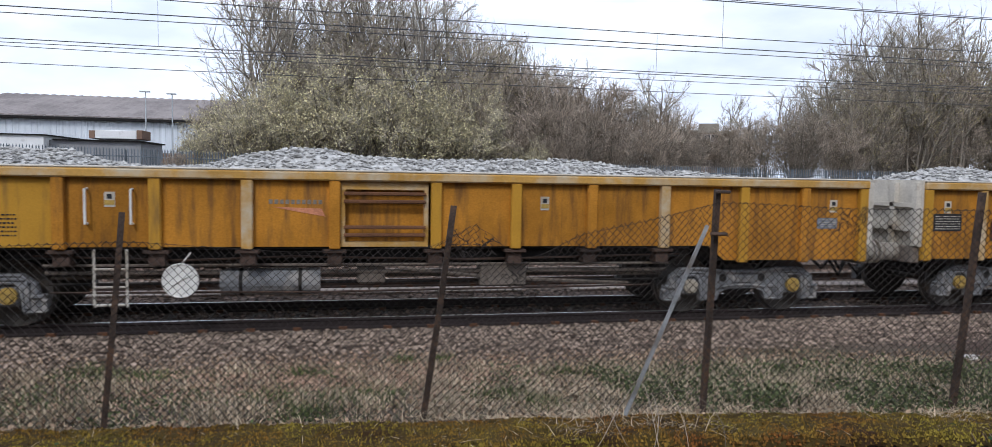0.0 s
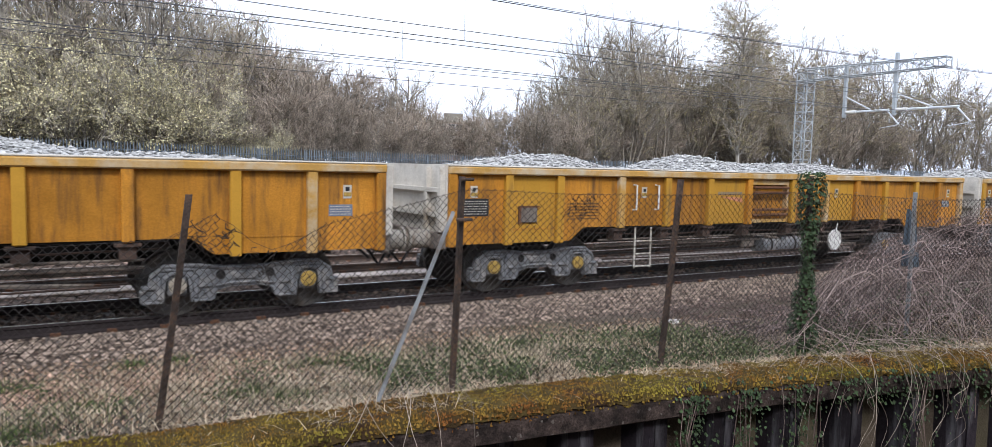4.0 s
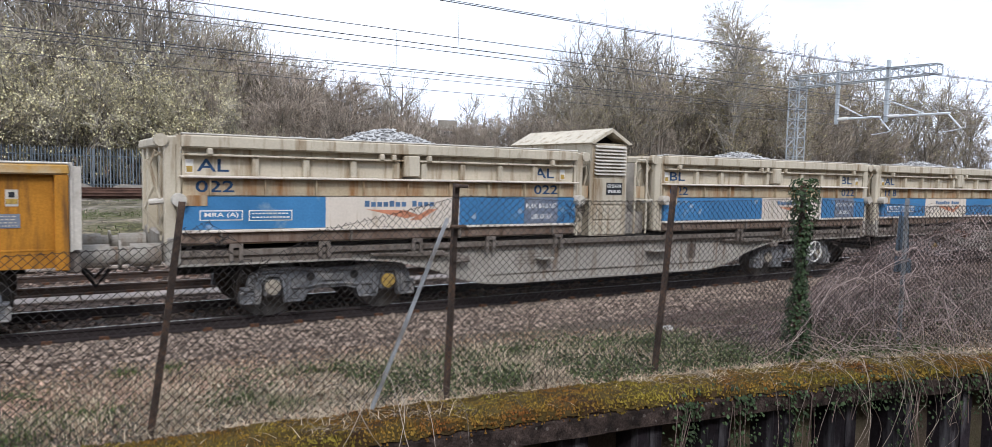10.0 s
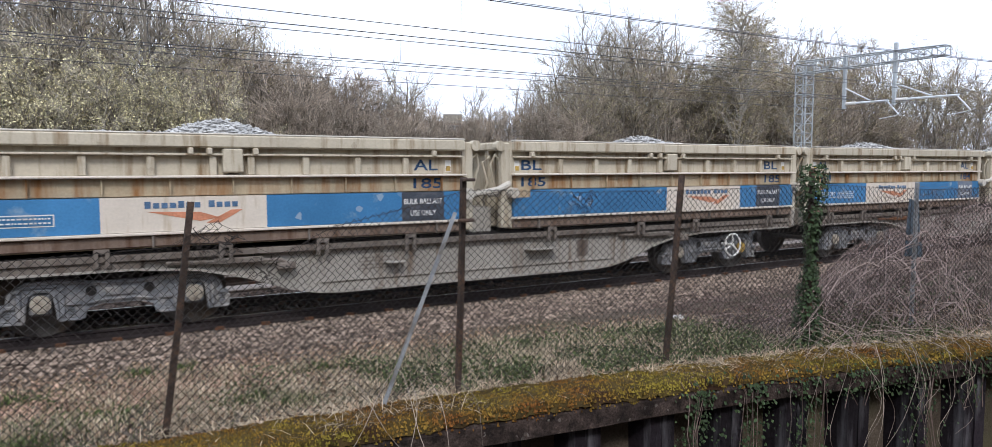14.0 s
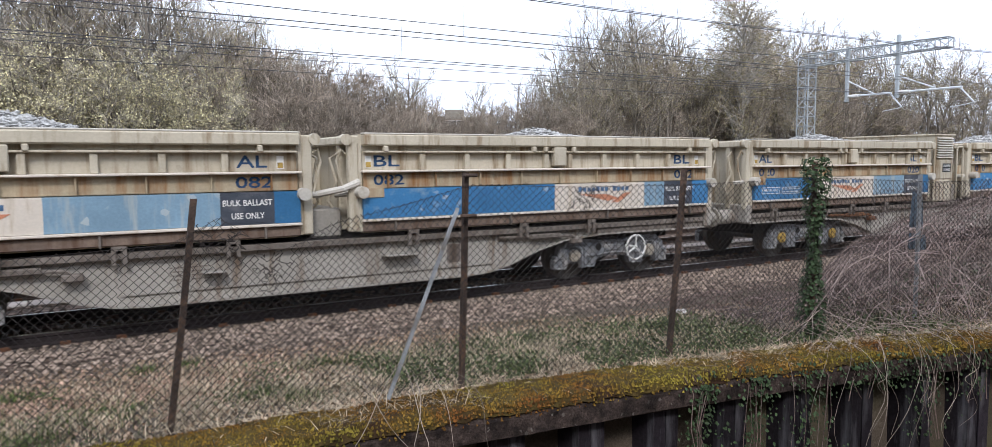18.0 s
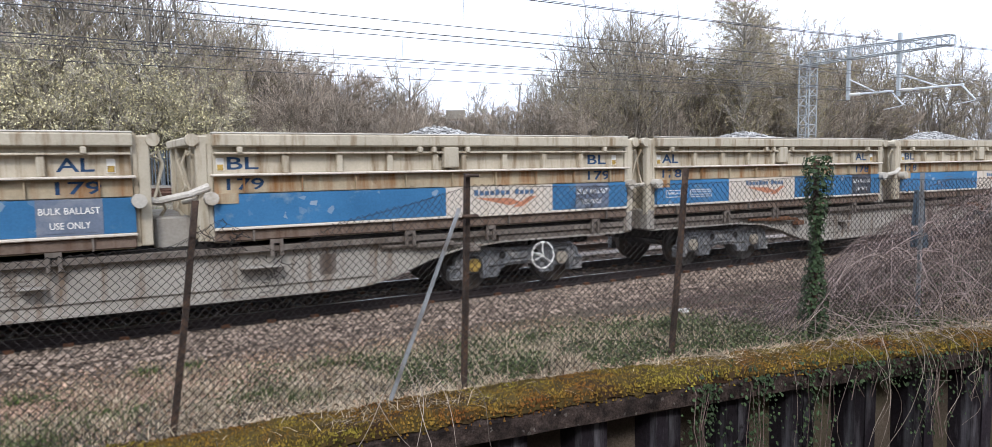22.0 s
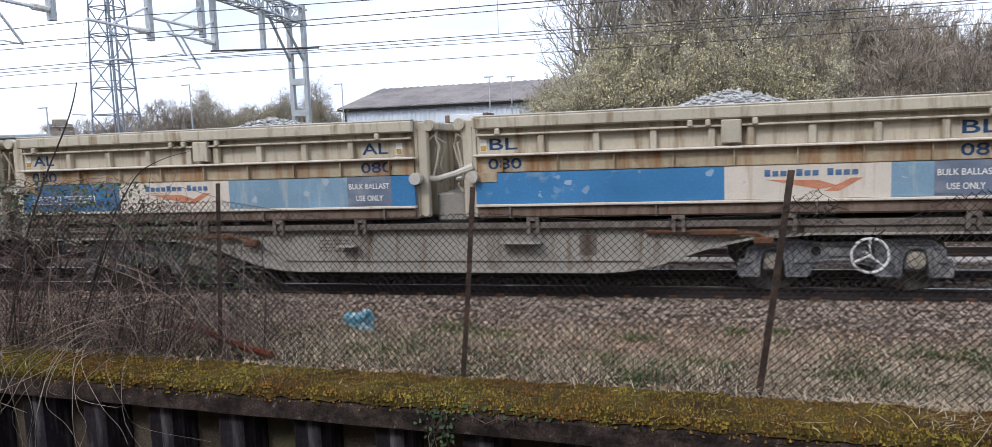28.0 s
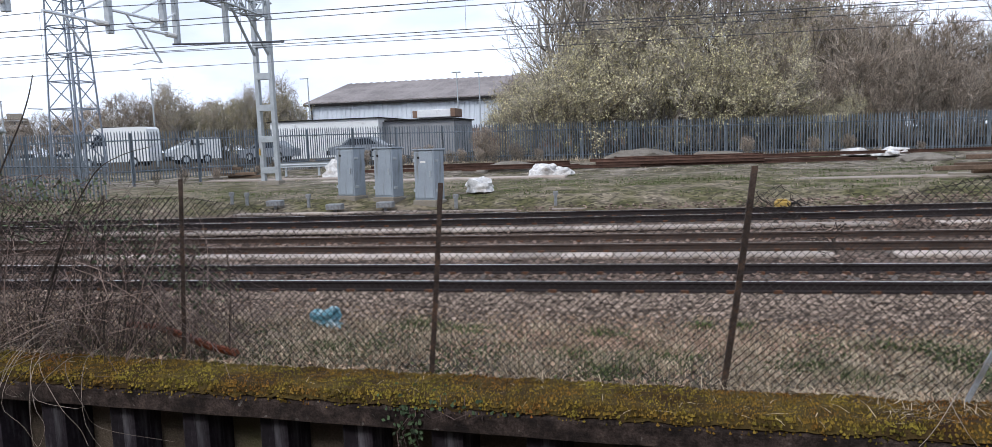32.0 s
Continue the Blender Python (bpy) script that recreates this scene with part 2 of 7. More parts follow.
M["sign_grey"] = material("faded_grey_sign_paint", (0.15, 0.18, 0.24), 0.55, var=0.15, scale=3, grain=40, bump=0.04, stain=(0.26, 0.27, 0.29), stain_amount=0.3)
M["sign_slate"] = material("slate_sign_paint", (0.06, 0.068, 0.085), 0.55, var=0.15, scale=3, grain=40, bump=0.04, stain=(0.16, 0.16, 0.17), stain_amount=0.2)
M["arm"] = material("pale_bracket_tube", (0.68, 0.71, 0.74), 0.45, metal=0.1, var=0.08, scale=4, grain=40, bump=0.03)
M["under_rust"] = material("rusty_underframe", (0.075, 0.05, 0.04), 0.85, var=0.35, scale=4, grain=30, bump=0.2, stain=(0.03, 0.024, 0.022), stain_amount=0.35)
M["mark_faint"] = material("worn_blue_lettering", (0.2, 0.17, 0.14), 0.6, var=0.3, scale=6, grain=40, bump=0.0)
M["navy"] = material("navy_lettering", (0.025, 0.06, 0.13), 0.5, var=0.3, scale=9, grain=40, bump=0.0)
M["red_print"] = material("faded_red_print", (0.52, 0.22, 0.13), 0.5, var=0.2, scale=5, grain=40, bump=0.0)
M["rust"] = material("rusty_steel", (0.16, 0.075, 0.04), 0.85, var=0.3, scale=3, grain=40, bump=0.3, stain=(0.07, 0.04, 0.03), stain_amount=0.35)
M["rail"] = material("rusty_rail_steel", (0.032, 0.025, 0.025), 0.8, var=0.25, scale=2, grain=40, bump=0.15)
M["rail_rusty"] = material("brown_rail_steel", (0.075, 0.052, 0.042), 0.85, var=0.3, scale=2, grain=40, bump=0.15)
M["rail_dull"] = material("dull_rail_head", (0.27, 0.235, 0.21), 0.55, metal=0.3, var=0.2, scale=3, grain=60, bump=0.05)
M["rail_top"] = material("polished_rail_head", (0.55, 0.54, 0.53), 0.3, metal=0.9, var=0.1, scale=3, grain=60, bump=0.05)
M["stone"] = material("ballast_stone", (0.37, 0.365, 0.355), 0.9, var=0.3, scale=8, grain=50, bump=0.3, per_island=0.33)
M["ballast"] = material("weathered_ballast", (0.245, 0.19, 0.152), 0.92, var=0.25, scale=5, grain=40, bump=0.3, per_island=0.75)
M["sleeper"] = material("dark_sleeper_concrete", (0.13, 0.11, 0.095), 0.9, var=0.2, scale=3, grain=40, bump=0.2, per_object=0.15)
M["bed_stone"] = material("dark_bed_stone", (0.19, 0.138, 0.112), 0.92, var=0.25, scale=5, grain=40, bump=0.3, per_island=0.75)
M["concrete"] = material("weathered_concrete", (0.25, 0.225, 0.19), 0.88, var=0.18, scale=3, grain=40, bump=0.2, stain=(0.22, 0.19, 0.15), stain_amount=0.35, per_object=0.12)
M["galv"] = material("galvanised_steel", (0.42, 0.45, 0.47), 0.5, metal=0.35, var=0.14, scale=4, grain=40, bump=0.05, per_object=0.06)
M["galv_dull"] = material("dull_galvanised_steel", (0.26, 0.27, 0.28), 0.6, metal=0.2, var=0.3, scale=6, grain=40, bump=0.1, stain=(0.15, 0.13, 0.11), stain_amount=0.4, stain_scale=5)
M["post"] = material("rusted_angle_iron", (0.075, 0.054, 0.044), 0.85, var=0.4, scale=6, grain=50, bump=0.3, stain=(0.13, 0.075, 0.048), stain_amount=0.35, stain_scale=6)
M["wire"] = material("rusted_wire", (0.04, 0.034, 0.031), 0.8, var=0.3, scale=6, grain=60, bump=0.0, metal=0.0)
M["cable"] = material("overhead_cable", (0.09, 0.09, 0.1), 0.7, var=0.1, scale=1, grain=10, bump=0.0)


# ---- the train ----
TRACK_Y = 11.75
HALF = 1.40  # half the width of a wagon


UNEVEN = [(0, 0.033), (1, -0.039), (2, -0.075), (3, 0.043), (4, 0.005), (7, 0.126), (8, 0.032), (9, -0.116), (10, -0.043), (11, 0.022), (12, 0.023), (13, 0.009), (14, 0.007), (15, -0.005), (19, -0.008), (20, 0.017), (21, 0.020), (22, 0.030), (23, 0.001), (24, -0.049), (27, 0.001), (32, 0.0)]


def travelled(t):
    """Metres that the train has gone by t seconds: it slows a little, unevenly."""
    s = 9.42619346 * t - 0.039800893 * t ** 2 + 0.000400663477 * t ** 3 + 2.27694843e-05 * t ** 4 - 4.21652226e-07 * t ** 5
    return s + float(np.interp(t, [a for a, _ in UNEVEN], [b for _, b in UNEVEN]))


LETTERS = {}


def lettering(text, width, height):
    """A flat mesh of upright letters of that size, facing the near side, its lower left corner at the origin."""
    key = (text, width, height)
    if key not in LETTERS:
        cu = bpy.data.curves.new("lettering", "FONT")
        cu.body, cu.extrude, cu.resolution_u, cu.offset = text, 0.0, 3, 0.014
        ob = new("lettering", cu)
        dg = bpy.context.evaluated_depsgraph_get()
        me = bpy.data.meshes.new_from_object(ob.evaluated_get(dg))
        bpy.data.objects.remove(ob)
        co = np.empty(len(me.vertices) * 3)
        me.vertices.foreach_get("co", co)
        co = co.reshape(-1, 3)
        lo, hi = co.min(0), co.max(0)
        out = np.zeros_like(co)
        out[:, 0] = (co[:, 0] - lo[0]) / (hi[0] - lo[0]) * width
        out[:, 2] = (co[:, 1] - lo[1]) / (hi[1] - lo[1]) * height
        me.vertices.foreach_set("co", out.ravel())
        me.materials.clear()
        me.update()
        LETTERS[key] = me
    return LETTERS[key].copy()


def letters(text, x, y, z, width, height, material_, parent, label=""):
    me = lettering(text, width, height)
    me.materials.append(material_)
    return part("lettering", me, material_, parent, label, pose(x, y, z))


def plate(x0, x1, y, z0, z1, d=0.006):
    return Build().box(x0, x1, y - d, y, z0, z1)


def bars(parent, x0, x1, y, z0, z1, rows, material_, seed=0, name="print"):
    """Lines of print too small to read: short bars in rows."""
    rnd = random.Random(seed)
    b = Build()
    step = (z1 - z0) / rows
    for i in range(rows):
        x = x0
        while x < x1 - 0.02:
            w = rnd.uniform(0.015, 0.05)
            b.box(x, min(x1, x + w), y - 0.003, y, z0 + i * step + step * 0.3, z0 + i * step + step * 0.66)
            x += w + 0.014
    return tagged(part(name, b, material_, parent), kind="stuff")


def wheelset_mesh():
    b = Build()
    for s in (-1, 1):
        b.disc((0, s * 0.75, 0), 0.46, 0.13, 28)
        b.disc((0, s * 0.69, 0), 0.485, 0.03, 28)
        b.disc((0, s * 0.83, 0), 0.15, 0.06, 14)
    b.disc((0, 0, 0), 0.085, 2.1, 12)
    return b.mesh("wheelset", M["wheel"])


def cap_mesh(mat):
    b = Build()
    b.disc((0, 0, 0), 0.115, 0.05, 18)
    b.disc((0, -0.03, 0), 0.085, 0.03, 18)
    for k in range(3):
        a = math.tau * k / 3
        b.disc((0.055 * math.cos(a), -0.05, 0.055 * math.sin(a)), 0.018, 0.025, 6)
    return b.mesh("axle_cap", mat)


def side_frame_mesh():
    """A cast bogie side frame, its axles at x = 0 and x = 1.8, drawn on the near side."""
    b = Build()
    up = [(-0.46, 0.24), (-0.46, 0.40), (-0.36, 0.47), (-0.33, 0.62), (-0.16, 0.745), (0.2, 0.75), (0.42, 0.73), (0.62, 0.70), (1.18, 0.70), (1.38, 0.73), (1.6, 0.75), (1.96, 0.745), (2.13, 0.62), (2.16, 0.47), (2.26, 0.40), (2.26, 0.24)]
    low = [(1.98, 0.22), (1.96, 0.36), (1.93, 0.55), (1.87, 0.6), (1.73, 0.6), (1.67, 0.55), (1.64, 0.36), (1.62, 0.22), (1.32, 0.24), (1.28, 0.36), (1.12, 0.41), (0.68, 0.41), (0.52, 0.36), (0.48, 0.24), (0.18, 0.22), (0.16, 0.36), (0.13, 0.55), (0.07, 0.6), (-0.07, 0.6), (-0.13, 0.55), (-0.16, 0.36), (-0.18, 0.22)]
    b.prism(up + low, -1.06, -0.94)
    # raised rims along the top and round the axle openings
    b.tube([(x, -1.07, z - 0.02) for x, z in up[1:-1]], 0.026, 5)
    for c in (0, 1.8):
        b.tube([(c + dx, -1.07, z) for dx, z in ((-0.19, 0.25), (-0.18, 0.4), (-0.15, 0.57), (-0.08, 0.63), (0.08, 0.63), (0.15, 0.57), (0.18, 0.4), (0.19, 0.25))], 0.022, 5)
        b.cbox(c - 0.125, c + 0.125, -1.05, -0.9, 0.31, 0.59, 0.03)
    b.tube([(0.5, -1.07, 0.43), (0.7, -1.07, 0.46), (1.1, -1.07, 0.46), (1.3, -1.07, 0.43)], 0.022, 5)
    b.cbox(0.72, 1.08, -1.085, -0.95, 0.5, 0.62, 0.02)
    for c in (-0.36, 0.36, 1.44, 2.16):
        b.cbox(c - 0.085, c + 0.085, -1.1, -0.94, 0.42, 0.47, 0.012)
        b.cbox(c - 0.085, c + 0.085, -1.1, -0.94, 0.225, 0.26, 0.01)
    for c in (0.0, 1.8):
        for s in (-1, 1):
            b.cbox(c + s * 0.235 - 0.03, c + s * 0.235 + 0.03, -1.095, -0.95, 0.28, 0.6, 0.012)
            b.disc((c + s * 0.235, -1.1, 0.64), 0.022, 0.04, 6)
        b.cbox(c - 0.2, c + 0.2, -1.085, -0.95, 0.655, 0.7, 0.012)
    for c in (0.78, 0.9, 1.02):
        b.disc((c, -1.09, 0.56), 0.016, 0.03, 6)
    return b.mesh("side_frame", M["bogie"])


def spring_mesh():
    b = Build()
    for k in range(5):
        b.disc((0, 0, k * 0.034), 0.06, 0.02, 10, "z")
    b.disc((0, 0, 0.068), 0.04, 0.17, 8, "z")
    return b.mesh("spring", M["bogie"])


SIDE_FRAME, WHEELSET, SPRING = side_frame_mesh(), wheelset_mesh(), spring_mesh()
CAPS = [cap_mesh(M["cap_yellow"]), cap_mesh(M["cap_grey"])]
FAR_SIDE = Matrix.Diagonal((1, -1, 1, 1))
# solid black disc: paints the dark inside a hole of the side frame
HOLE_SHADE = Build().disc((0, 0, 0), 0.065, 0.02, 14).mesh("frame_hole", M["black"])
MUDGUARD = Build().tube([(0.52 * math.cos(a), 0, 0.52 * math.sin(a)) for a in [radians(20 + 14 * k) for k in range(11)]], 0.03, 5).mesh("wheel_guard", M["bogie"])
WHEELS = []  # each wheelset with the place of its axle along the wagon, and the wagon


def add_bogie(wagon, x, rnd):
    """A two-axle bogie whose first axle stands at x."""
    bolster = Build().cbox(0.62, 1.18, -0.94, 0.94, 0.45, 0.78, 0.03)
    bolster.cbox(-0.2, 2.0, -0.5, 0.5, 0.5, 0.62, 0.03)
    bogie = part("bogie", bolster, M["black"], wagon, "grey cast two-axle bogie", pose(x, 0, 0))
    part("side_frame", SIDE_FRAME, None, bogie)
    far = part("side_frame", SIDE_FRAME, None, bogie)
    far.matrix_basis = Matrix.Rotation(math.pi, 4, "Z") @ Matrix.Translation((-1.8, 0, 0))
    for c in (-0.36, 0.33, 1.47, 2.16):
        part("spring", SPRING, None, bogie, "", pose(c, -1.02, 0.25))
    for c in (0.56, 1.24):
        part("frame_hole", HOLE_SHADE, None, bogie, "", pose(c, -1.055, 0.585))
    for c in (0.0, 1.8):
        ws = part("wheelset", WHEELSET, None, wagon, "dull steel wheels on an axle", pose(x + c, 0, 0.46))
        part("axle_cap", CAPS[0 if rnd.random() < 0.32 else 1], None, ws, "", pose(0, -1.075, 0))
        WHEELS.append((ws, x + c, wagon))
    return bogie


def load_mesh(x0, x1, crest, seed, width=1.28, n_stone=5200, tall=None):
    """Heaped railway ballast: a rough mound with loose stones on it."""
    rnd = random.Random(seed)
    b = Build()
    nx, ny = int((x1 - x0) / 0.12), 18

    def height(x, y):
        e = min(1, (x - x0) / 0.9, (x1 - x) / 0.9)
        side = 1 - abs(y / width) ** 1.7
        h = crest(x) * side * max(0, e) + 0.05 * noise.noise((x * 1.7, y * 1.7, seed)) + 0.03 * noise.noise((x * 6, y * 6, seed))
        return h

    for i in range(nx + 1):
        for j in range(ny + 1):
            x, y = x0 + (x1 - x0) * i / nx, -width + 2 * width * j / ny
            b.v.append((x, y, height(x, y) - 0.022))
    for i in range(nx):
        for j in range(ny):
            k = i * (ny + 1) + j
            b.f.append((k, k + ny + 1, k + ny + 2, k + 1))
            b.m.append(0)
    for _ in range(n_stone):
        x, y = rnd.uniform(x0 + 0.05, x1 - 0.05), rnd.uniform(-width, width * 0.55)
        stone(b, rnd, x, y, height(x, y) + rnd.uniform(-0.012, 0.012), rnd.uniform(0.022, 0.046))
    return b.mesh("ballast_load", M["stone"])


def stone(b, rnd, x, y, z, r):
    """One angular stone."""
    q = [(1, 0, 0), (-1, 0, 0), (0, 1, 0), (0, -1, 0), (0, 0, 1), (0, 0, -1)]
    s = (r * rnd.uniform(0.8, 1.5), r * rnd.uniform(0.8, 1.5), r * rnd.uniform(0.5, 0.9))
    a = rnd.uniform(0, 6.28)
    ca, sa = math.cos(a), math.sin(a)
    vs = []
    for p in q:
        px, py, pz = (p[0] + rnd.uniform(-0.35, 0.35)) * s[0], (p[1] + rnd.uniform(-0.35, 0.35)) * s[1], (p[2] + rnd.uniform(-0.3, 0.3)) * s[2]
        vs.append((x + px * ca - py * sa, y + px * sa + py * ca, z + pz))
    b.add(vs, [(0, 2, 4), (2, 1, 4), (1, 3, 4), (3, 0, 4), (2, 0, 5), (1, 2, 5), (3, 1, 5), (0, 3, 5)])


def buffer(wagon, x, side, way):
    """A long round buffer: housing, plunger and head."""
    b = Build()
    b.disc((x + way * 0.19, side * 0.87, 0.98), 0.155, 0.38, 18, "x")
    b.disc((x + way * 0.42, side * 0.87, 0.98), 0.125, 0.12, 16, "x")
    b.disc((x + way * 0.5, side * 0.87, 0.98), 0.2, 0.03, 18, "x")
    return part("buffer", b, M["skirt"], wagon, "dusty grey buffer")


RIBS = [0.08, 1.14, 2.2, 3.6, 4.76, 5.92, 7.08, 8.49, 9.66, 10.82, 11.98, 13.3, 14.36, 15.41]


def box_wagon(k, rnd):
    """A yellow bogie box wagon heaped with stone."""
    w = thing("box_wagon", ["weathered yellow open box wagon heaped with grey stone", "weathered yellow box wagon with black scrap-metal signs, full of stone"][k == 1], "wagon", "yellow box wagons")
    y = -HALF
    for i in range(13):
        x0, x1 = RIBS[i] + 0.07, RIBS[i + 1] - 0.07
        low = 0.9 if i < 2 or i >= 11 else 1.13
        if i == 6:
            continue
        b = Build()
        if i == 2 or i == 10:
            q = [(x0, 0.9), (x0 + 0.2, 0.9), (x0 + 0.5, 1.13), (x1, 1.13), (x1, 2.05), (x0, 2.05)]
            if i == 10:
                q = [(x0 + x1 - a, c) for a, c in q][::-1]
            b.prism(q, y + 0.07, y + 0.09)
        else:
            b.box(x0, x1, y + 0.07, y + 0.09, low, 2.05)
        pale = (k == 3 and i in (1, 5, 8)) or (k == 0 and i == 2) or (k == 5 and i == 9)
        panel = part("side_panel", b, M["yellow_pale" if pale else "yellow"], w, "newer pale yellow panel" if pale else "")
        if i < 2 or i >= 11:
            part("seam", Build().box(x0, x1, y + 0.062, y + 0.07, 1.12, 1.14), M["yellow"], panel)
    for i, x in enumerate(RIBS):
        low = 0.87 if x < 2.3 or x > 13 else 1.1
        b = Build().cbox(x - 0.075, x + 0.075, y - 0.02, y + 0.1, low, 2.05, 0.014)
        part("stanchion", b, M["yellow_rail" if (i * 7 + k * 3) % 5 == 0 else "yellow_pale" if (i + k) % 3 else "yellow"], w)
        if 2.3 < x < 13:
            part("bracket", Build().cbox(x - 0.16, x + 0.16, y + 0.02, y + 0.3, 1.04, 1.09, 0.01).box(x - 0.1, x + 0.1, y + 0.08, y + 0.3, 0.88, 1.04), M["under_rust"], w)
    # step panel between two stanchions
    s = part("step_panel", Build().box(7.16, 8.38, y + 0.16, y + 0.18, 1.13, 2.05), M["yellow"], w, "recessed yellow panel with step bars")
    part("panel_edge", Build().box(7.16, 8.38, y + 0.05, y + 0.16, 1.93, 2.05).box(7.16, 8.38, y + 0.05, y + 0.16, 1.13, 1.2).box(7.16, 7.22, y + 0.05, y + 0.16, 1.2, 1.93).box(8.32, 8.38, y + 0.05, y + 0.16, 1.2, 1.93), M["yellow_rail"], s)
    for z in (1.85, 1.74, 1.38, 1.27):
        part("step_bar", Build().cbox(7.2, 8.34, y - 0.01, y + 0.05, z, z + 0.05, 0.01), M["rust"], s)
    # top rail, dusted with stone
    part("top_rail", Build().cbox(0.0, 15.49, y - 0.04, y + 0.12, 2.045, 2.17, 0.02), M["yellow_rail"], w, "yellow top rail pale with stone dust")
    part("dusty_edge", Build().cbox(0.0, 15.49, y - 0.035, y + 0.13, 2.17, 2.2, 0.01), M["dust"], w)
    # far side, ends and floor
    far = Build().box(0, 15.49, HALF - 0.09, HALF - 0.05, 0.95, 2.19)
    for x in RIBS:
        far.box(x - 0.075, x + 0.075, HALF - 0.05, HALF + 0.02, 1.0, 2.05)
    far.box(0, 15.49, HALF - 0.12, HALF + 0.04, 2.045, 2.2)
    part("far_side", far, M["yellow"], w)
    part("floor_plate", Build().box(0.02, 15.47, y + 0.1, HALF - 0.1, 1.1, 1.16), M["black"], w)
    for x0, way in ((0.0, -1), (15.49, 1)):
        e = Build()
        e.box(min(x0, x0 + way * 0.04), max(x0, x0 + way * 0.04), -HALF + 0.03, HALF - 0.03, 1.1, 2.2)
        for yy in (-1.3, -0.8, 0.8, 1.3):
            e.box(min(x0 + way * 0.04, x0 + way * 0.13), max(x0 + way * 0.04, x0 + way * 0.13), yy - 0.05, yy + 0.05, 1.12, 2.15)
        for z in (1.35, 1.75):
            e.box(min(x0 + way * 0.04, x0 + way * 0.13), max(x0 + way * 0.04, x0 + way * 0.13), -1.25, 1.25, z, z + 0.07)
        part("end_wall", e, M["dust"], w, "dusty pale end wall")
        part("head_stock", Build().cbox(min(x0 - 0.05, x0 + way * 0.12), max(x0 + 0.05, x0 + way * 0.12), -1.3, 1.3, 0.82, 1.1, 0.02), M["grime"], w)
        for s_ in (-1, 1):
            buffer(w, x0 + way * 0.08, s_, way)
        for pts in ([(x0 + way * 0.1, 0.25, 0.8), (x0 + way * 0.35, 0.2, 0.55), (x0 + way * 0.5, 0.15, 0.75)], [(x0 + way * 0.1, -0.3, 0.82), (x0 + way * 0.33, -0.3, 0.5), (x0 + way * 0.5, -0.25, 0.72)]):
            part("brake_hose", Build().tube(pts, 0.028, 6), M["black"], w)
    # underframe: centre sill, pipes, tanks and rods
    part("centre_sill", Build().box(0.3, 15.0, -0.3, 0.3, 0.72, 1.1).box(2.9, 12.5, -1.15, -1.05, 0.95, 1.08), M["black"], w)
    for j, (yy, z, r, m_) in enumerate(((-1.1, 0.86, 0.022, "grime"), (-1.0, 0.75, 0.03, "grime"), (-0.8, 0.66, 0.03, "grime"), (-0.9, 0.58, 0.02, "black"))):
        part("pipe", Build().tube([(3.3, yy, z), (12.2, yy, z - 0.02)], r, 6), M[m_], w)
    tank_x = 6.2 if k % 2 == 0 else 8.6
    part("air_tank", Build().disc((tank_x, -0.95, 0.6), 0.19, 1.35, 16, "x"), M["bogie"], w, "grey air tank", smooth=False)
    for d in (-0.4, 0.4):
        part("tank_strap", Build().disc((tank_x + d, -0.95, 0.6), 0.196, 0.05, 16, "x"), M["black"], w)
    part("rod", Build().tube([(3.4, -1.12, 0.5), (7.0, -1.1, 0.46), (11.9, -1.1, 0.5)], 0.016, 5), M["under_rust"], w)
    part("cable_run", Build().tube([(3.2, -1.14, 1.0), (5.0, -1.14, 0.93), (6.5, -1.14, 0.98), (9.0, -1.14, 0.92), (12.4, -1.14, 0.99)], 0.02, 5), M["under_rust"], w)
    part("brake_gear", Build().cbox(9.2, 9.9, -1.1, -0.7, 0.5, 0.85, 0.03).tube([(8.0, -1.1, 0.8), (9.2, -1.0, 0.65)], 0.03, 6).tube([(9.9, -1.0, 0.6), (11.6, -0.9, 0.5)], 0.03, 6).cbox(7.4, 7.8, -1.0, -0.6, 0.55, 0.8, 0.03), M["grime"], w)
    dx = 5.05 if k in (0, 2, 4, 5) else 10.2
    disc = part("brake_disc", Build().disc((dx, y + 0.12, 0.67), 0.235, 0.025, 28), M["white"], w, "white round handbrake plate")
    part("disc_rim", Build().ring((dx, y + 0.105, 0.67), 0.225, 0.014, 28, 5), M["white"], disc)
    part("disc_spoke", Build().tube([(dx - 0.12, y + 0.1, 0.6), (dx + 0.14, y + 0.1, 0.76)], 0.012, 5).tube([(dx + 0.02, y + 0.1, 0.9), (dx + 0.13, y + 0.14, 1.05)], 0.012, 5), M["white"], disc)
    lx = 4.0
    lad = part("ladder", Build().tube([(lx, y + 0.06, 1.1), (lx, y + 0.06, 0.33)], 0.018, 6).tube([(lx + 0.4, y + 0.06, 1.1), (lx + 0.4, y + 0.06, 0.33)], 0.018, 6), M["dust"], w, "dusty white step ladder")
    for z in (0.36, 0.6, 0.84):
        part("rung", Build().tube([(lx, y + 0.06, z), (lx + 0.4, y + 0.06, z)], 0.016, 6), M["dust"], lad)
    for x in (3.93, 4.48):
        part("grab_rail", Build().tube([(x, y + 0.07, 1.9), (x, y - 0.03, 1.9), (x, y - 0.03, 1.44), (x, y + 0.07, 1.44)], 0.016, 6), M["white"], w, "white grab rail")
    # small plates and print
    p = part("data_plate", plate(0.24, 0.78, y + 0.07, 1.36, 1.65), M["sign_black"], w, "black data plate with white print")
    bars(p, 0.27, 0.75, y + 0.063, 1.38, 1.63, 6, M["dust"], k)
    v = part("vent_box", Build().cbox(1.4, 1.74, y + 0.03, y + 0.07, 1.24, 1.5, 0.01), M["grime"], w, "grey framed label holder")
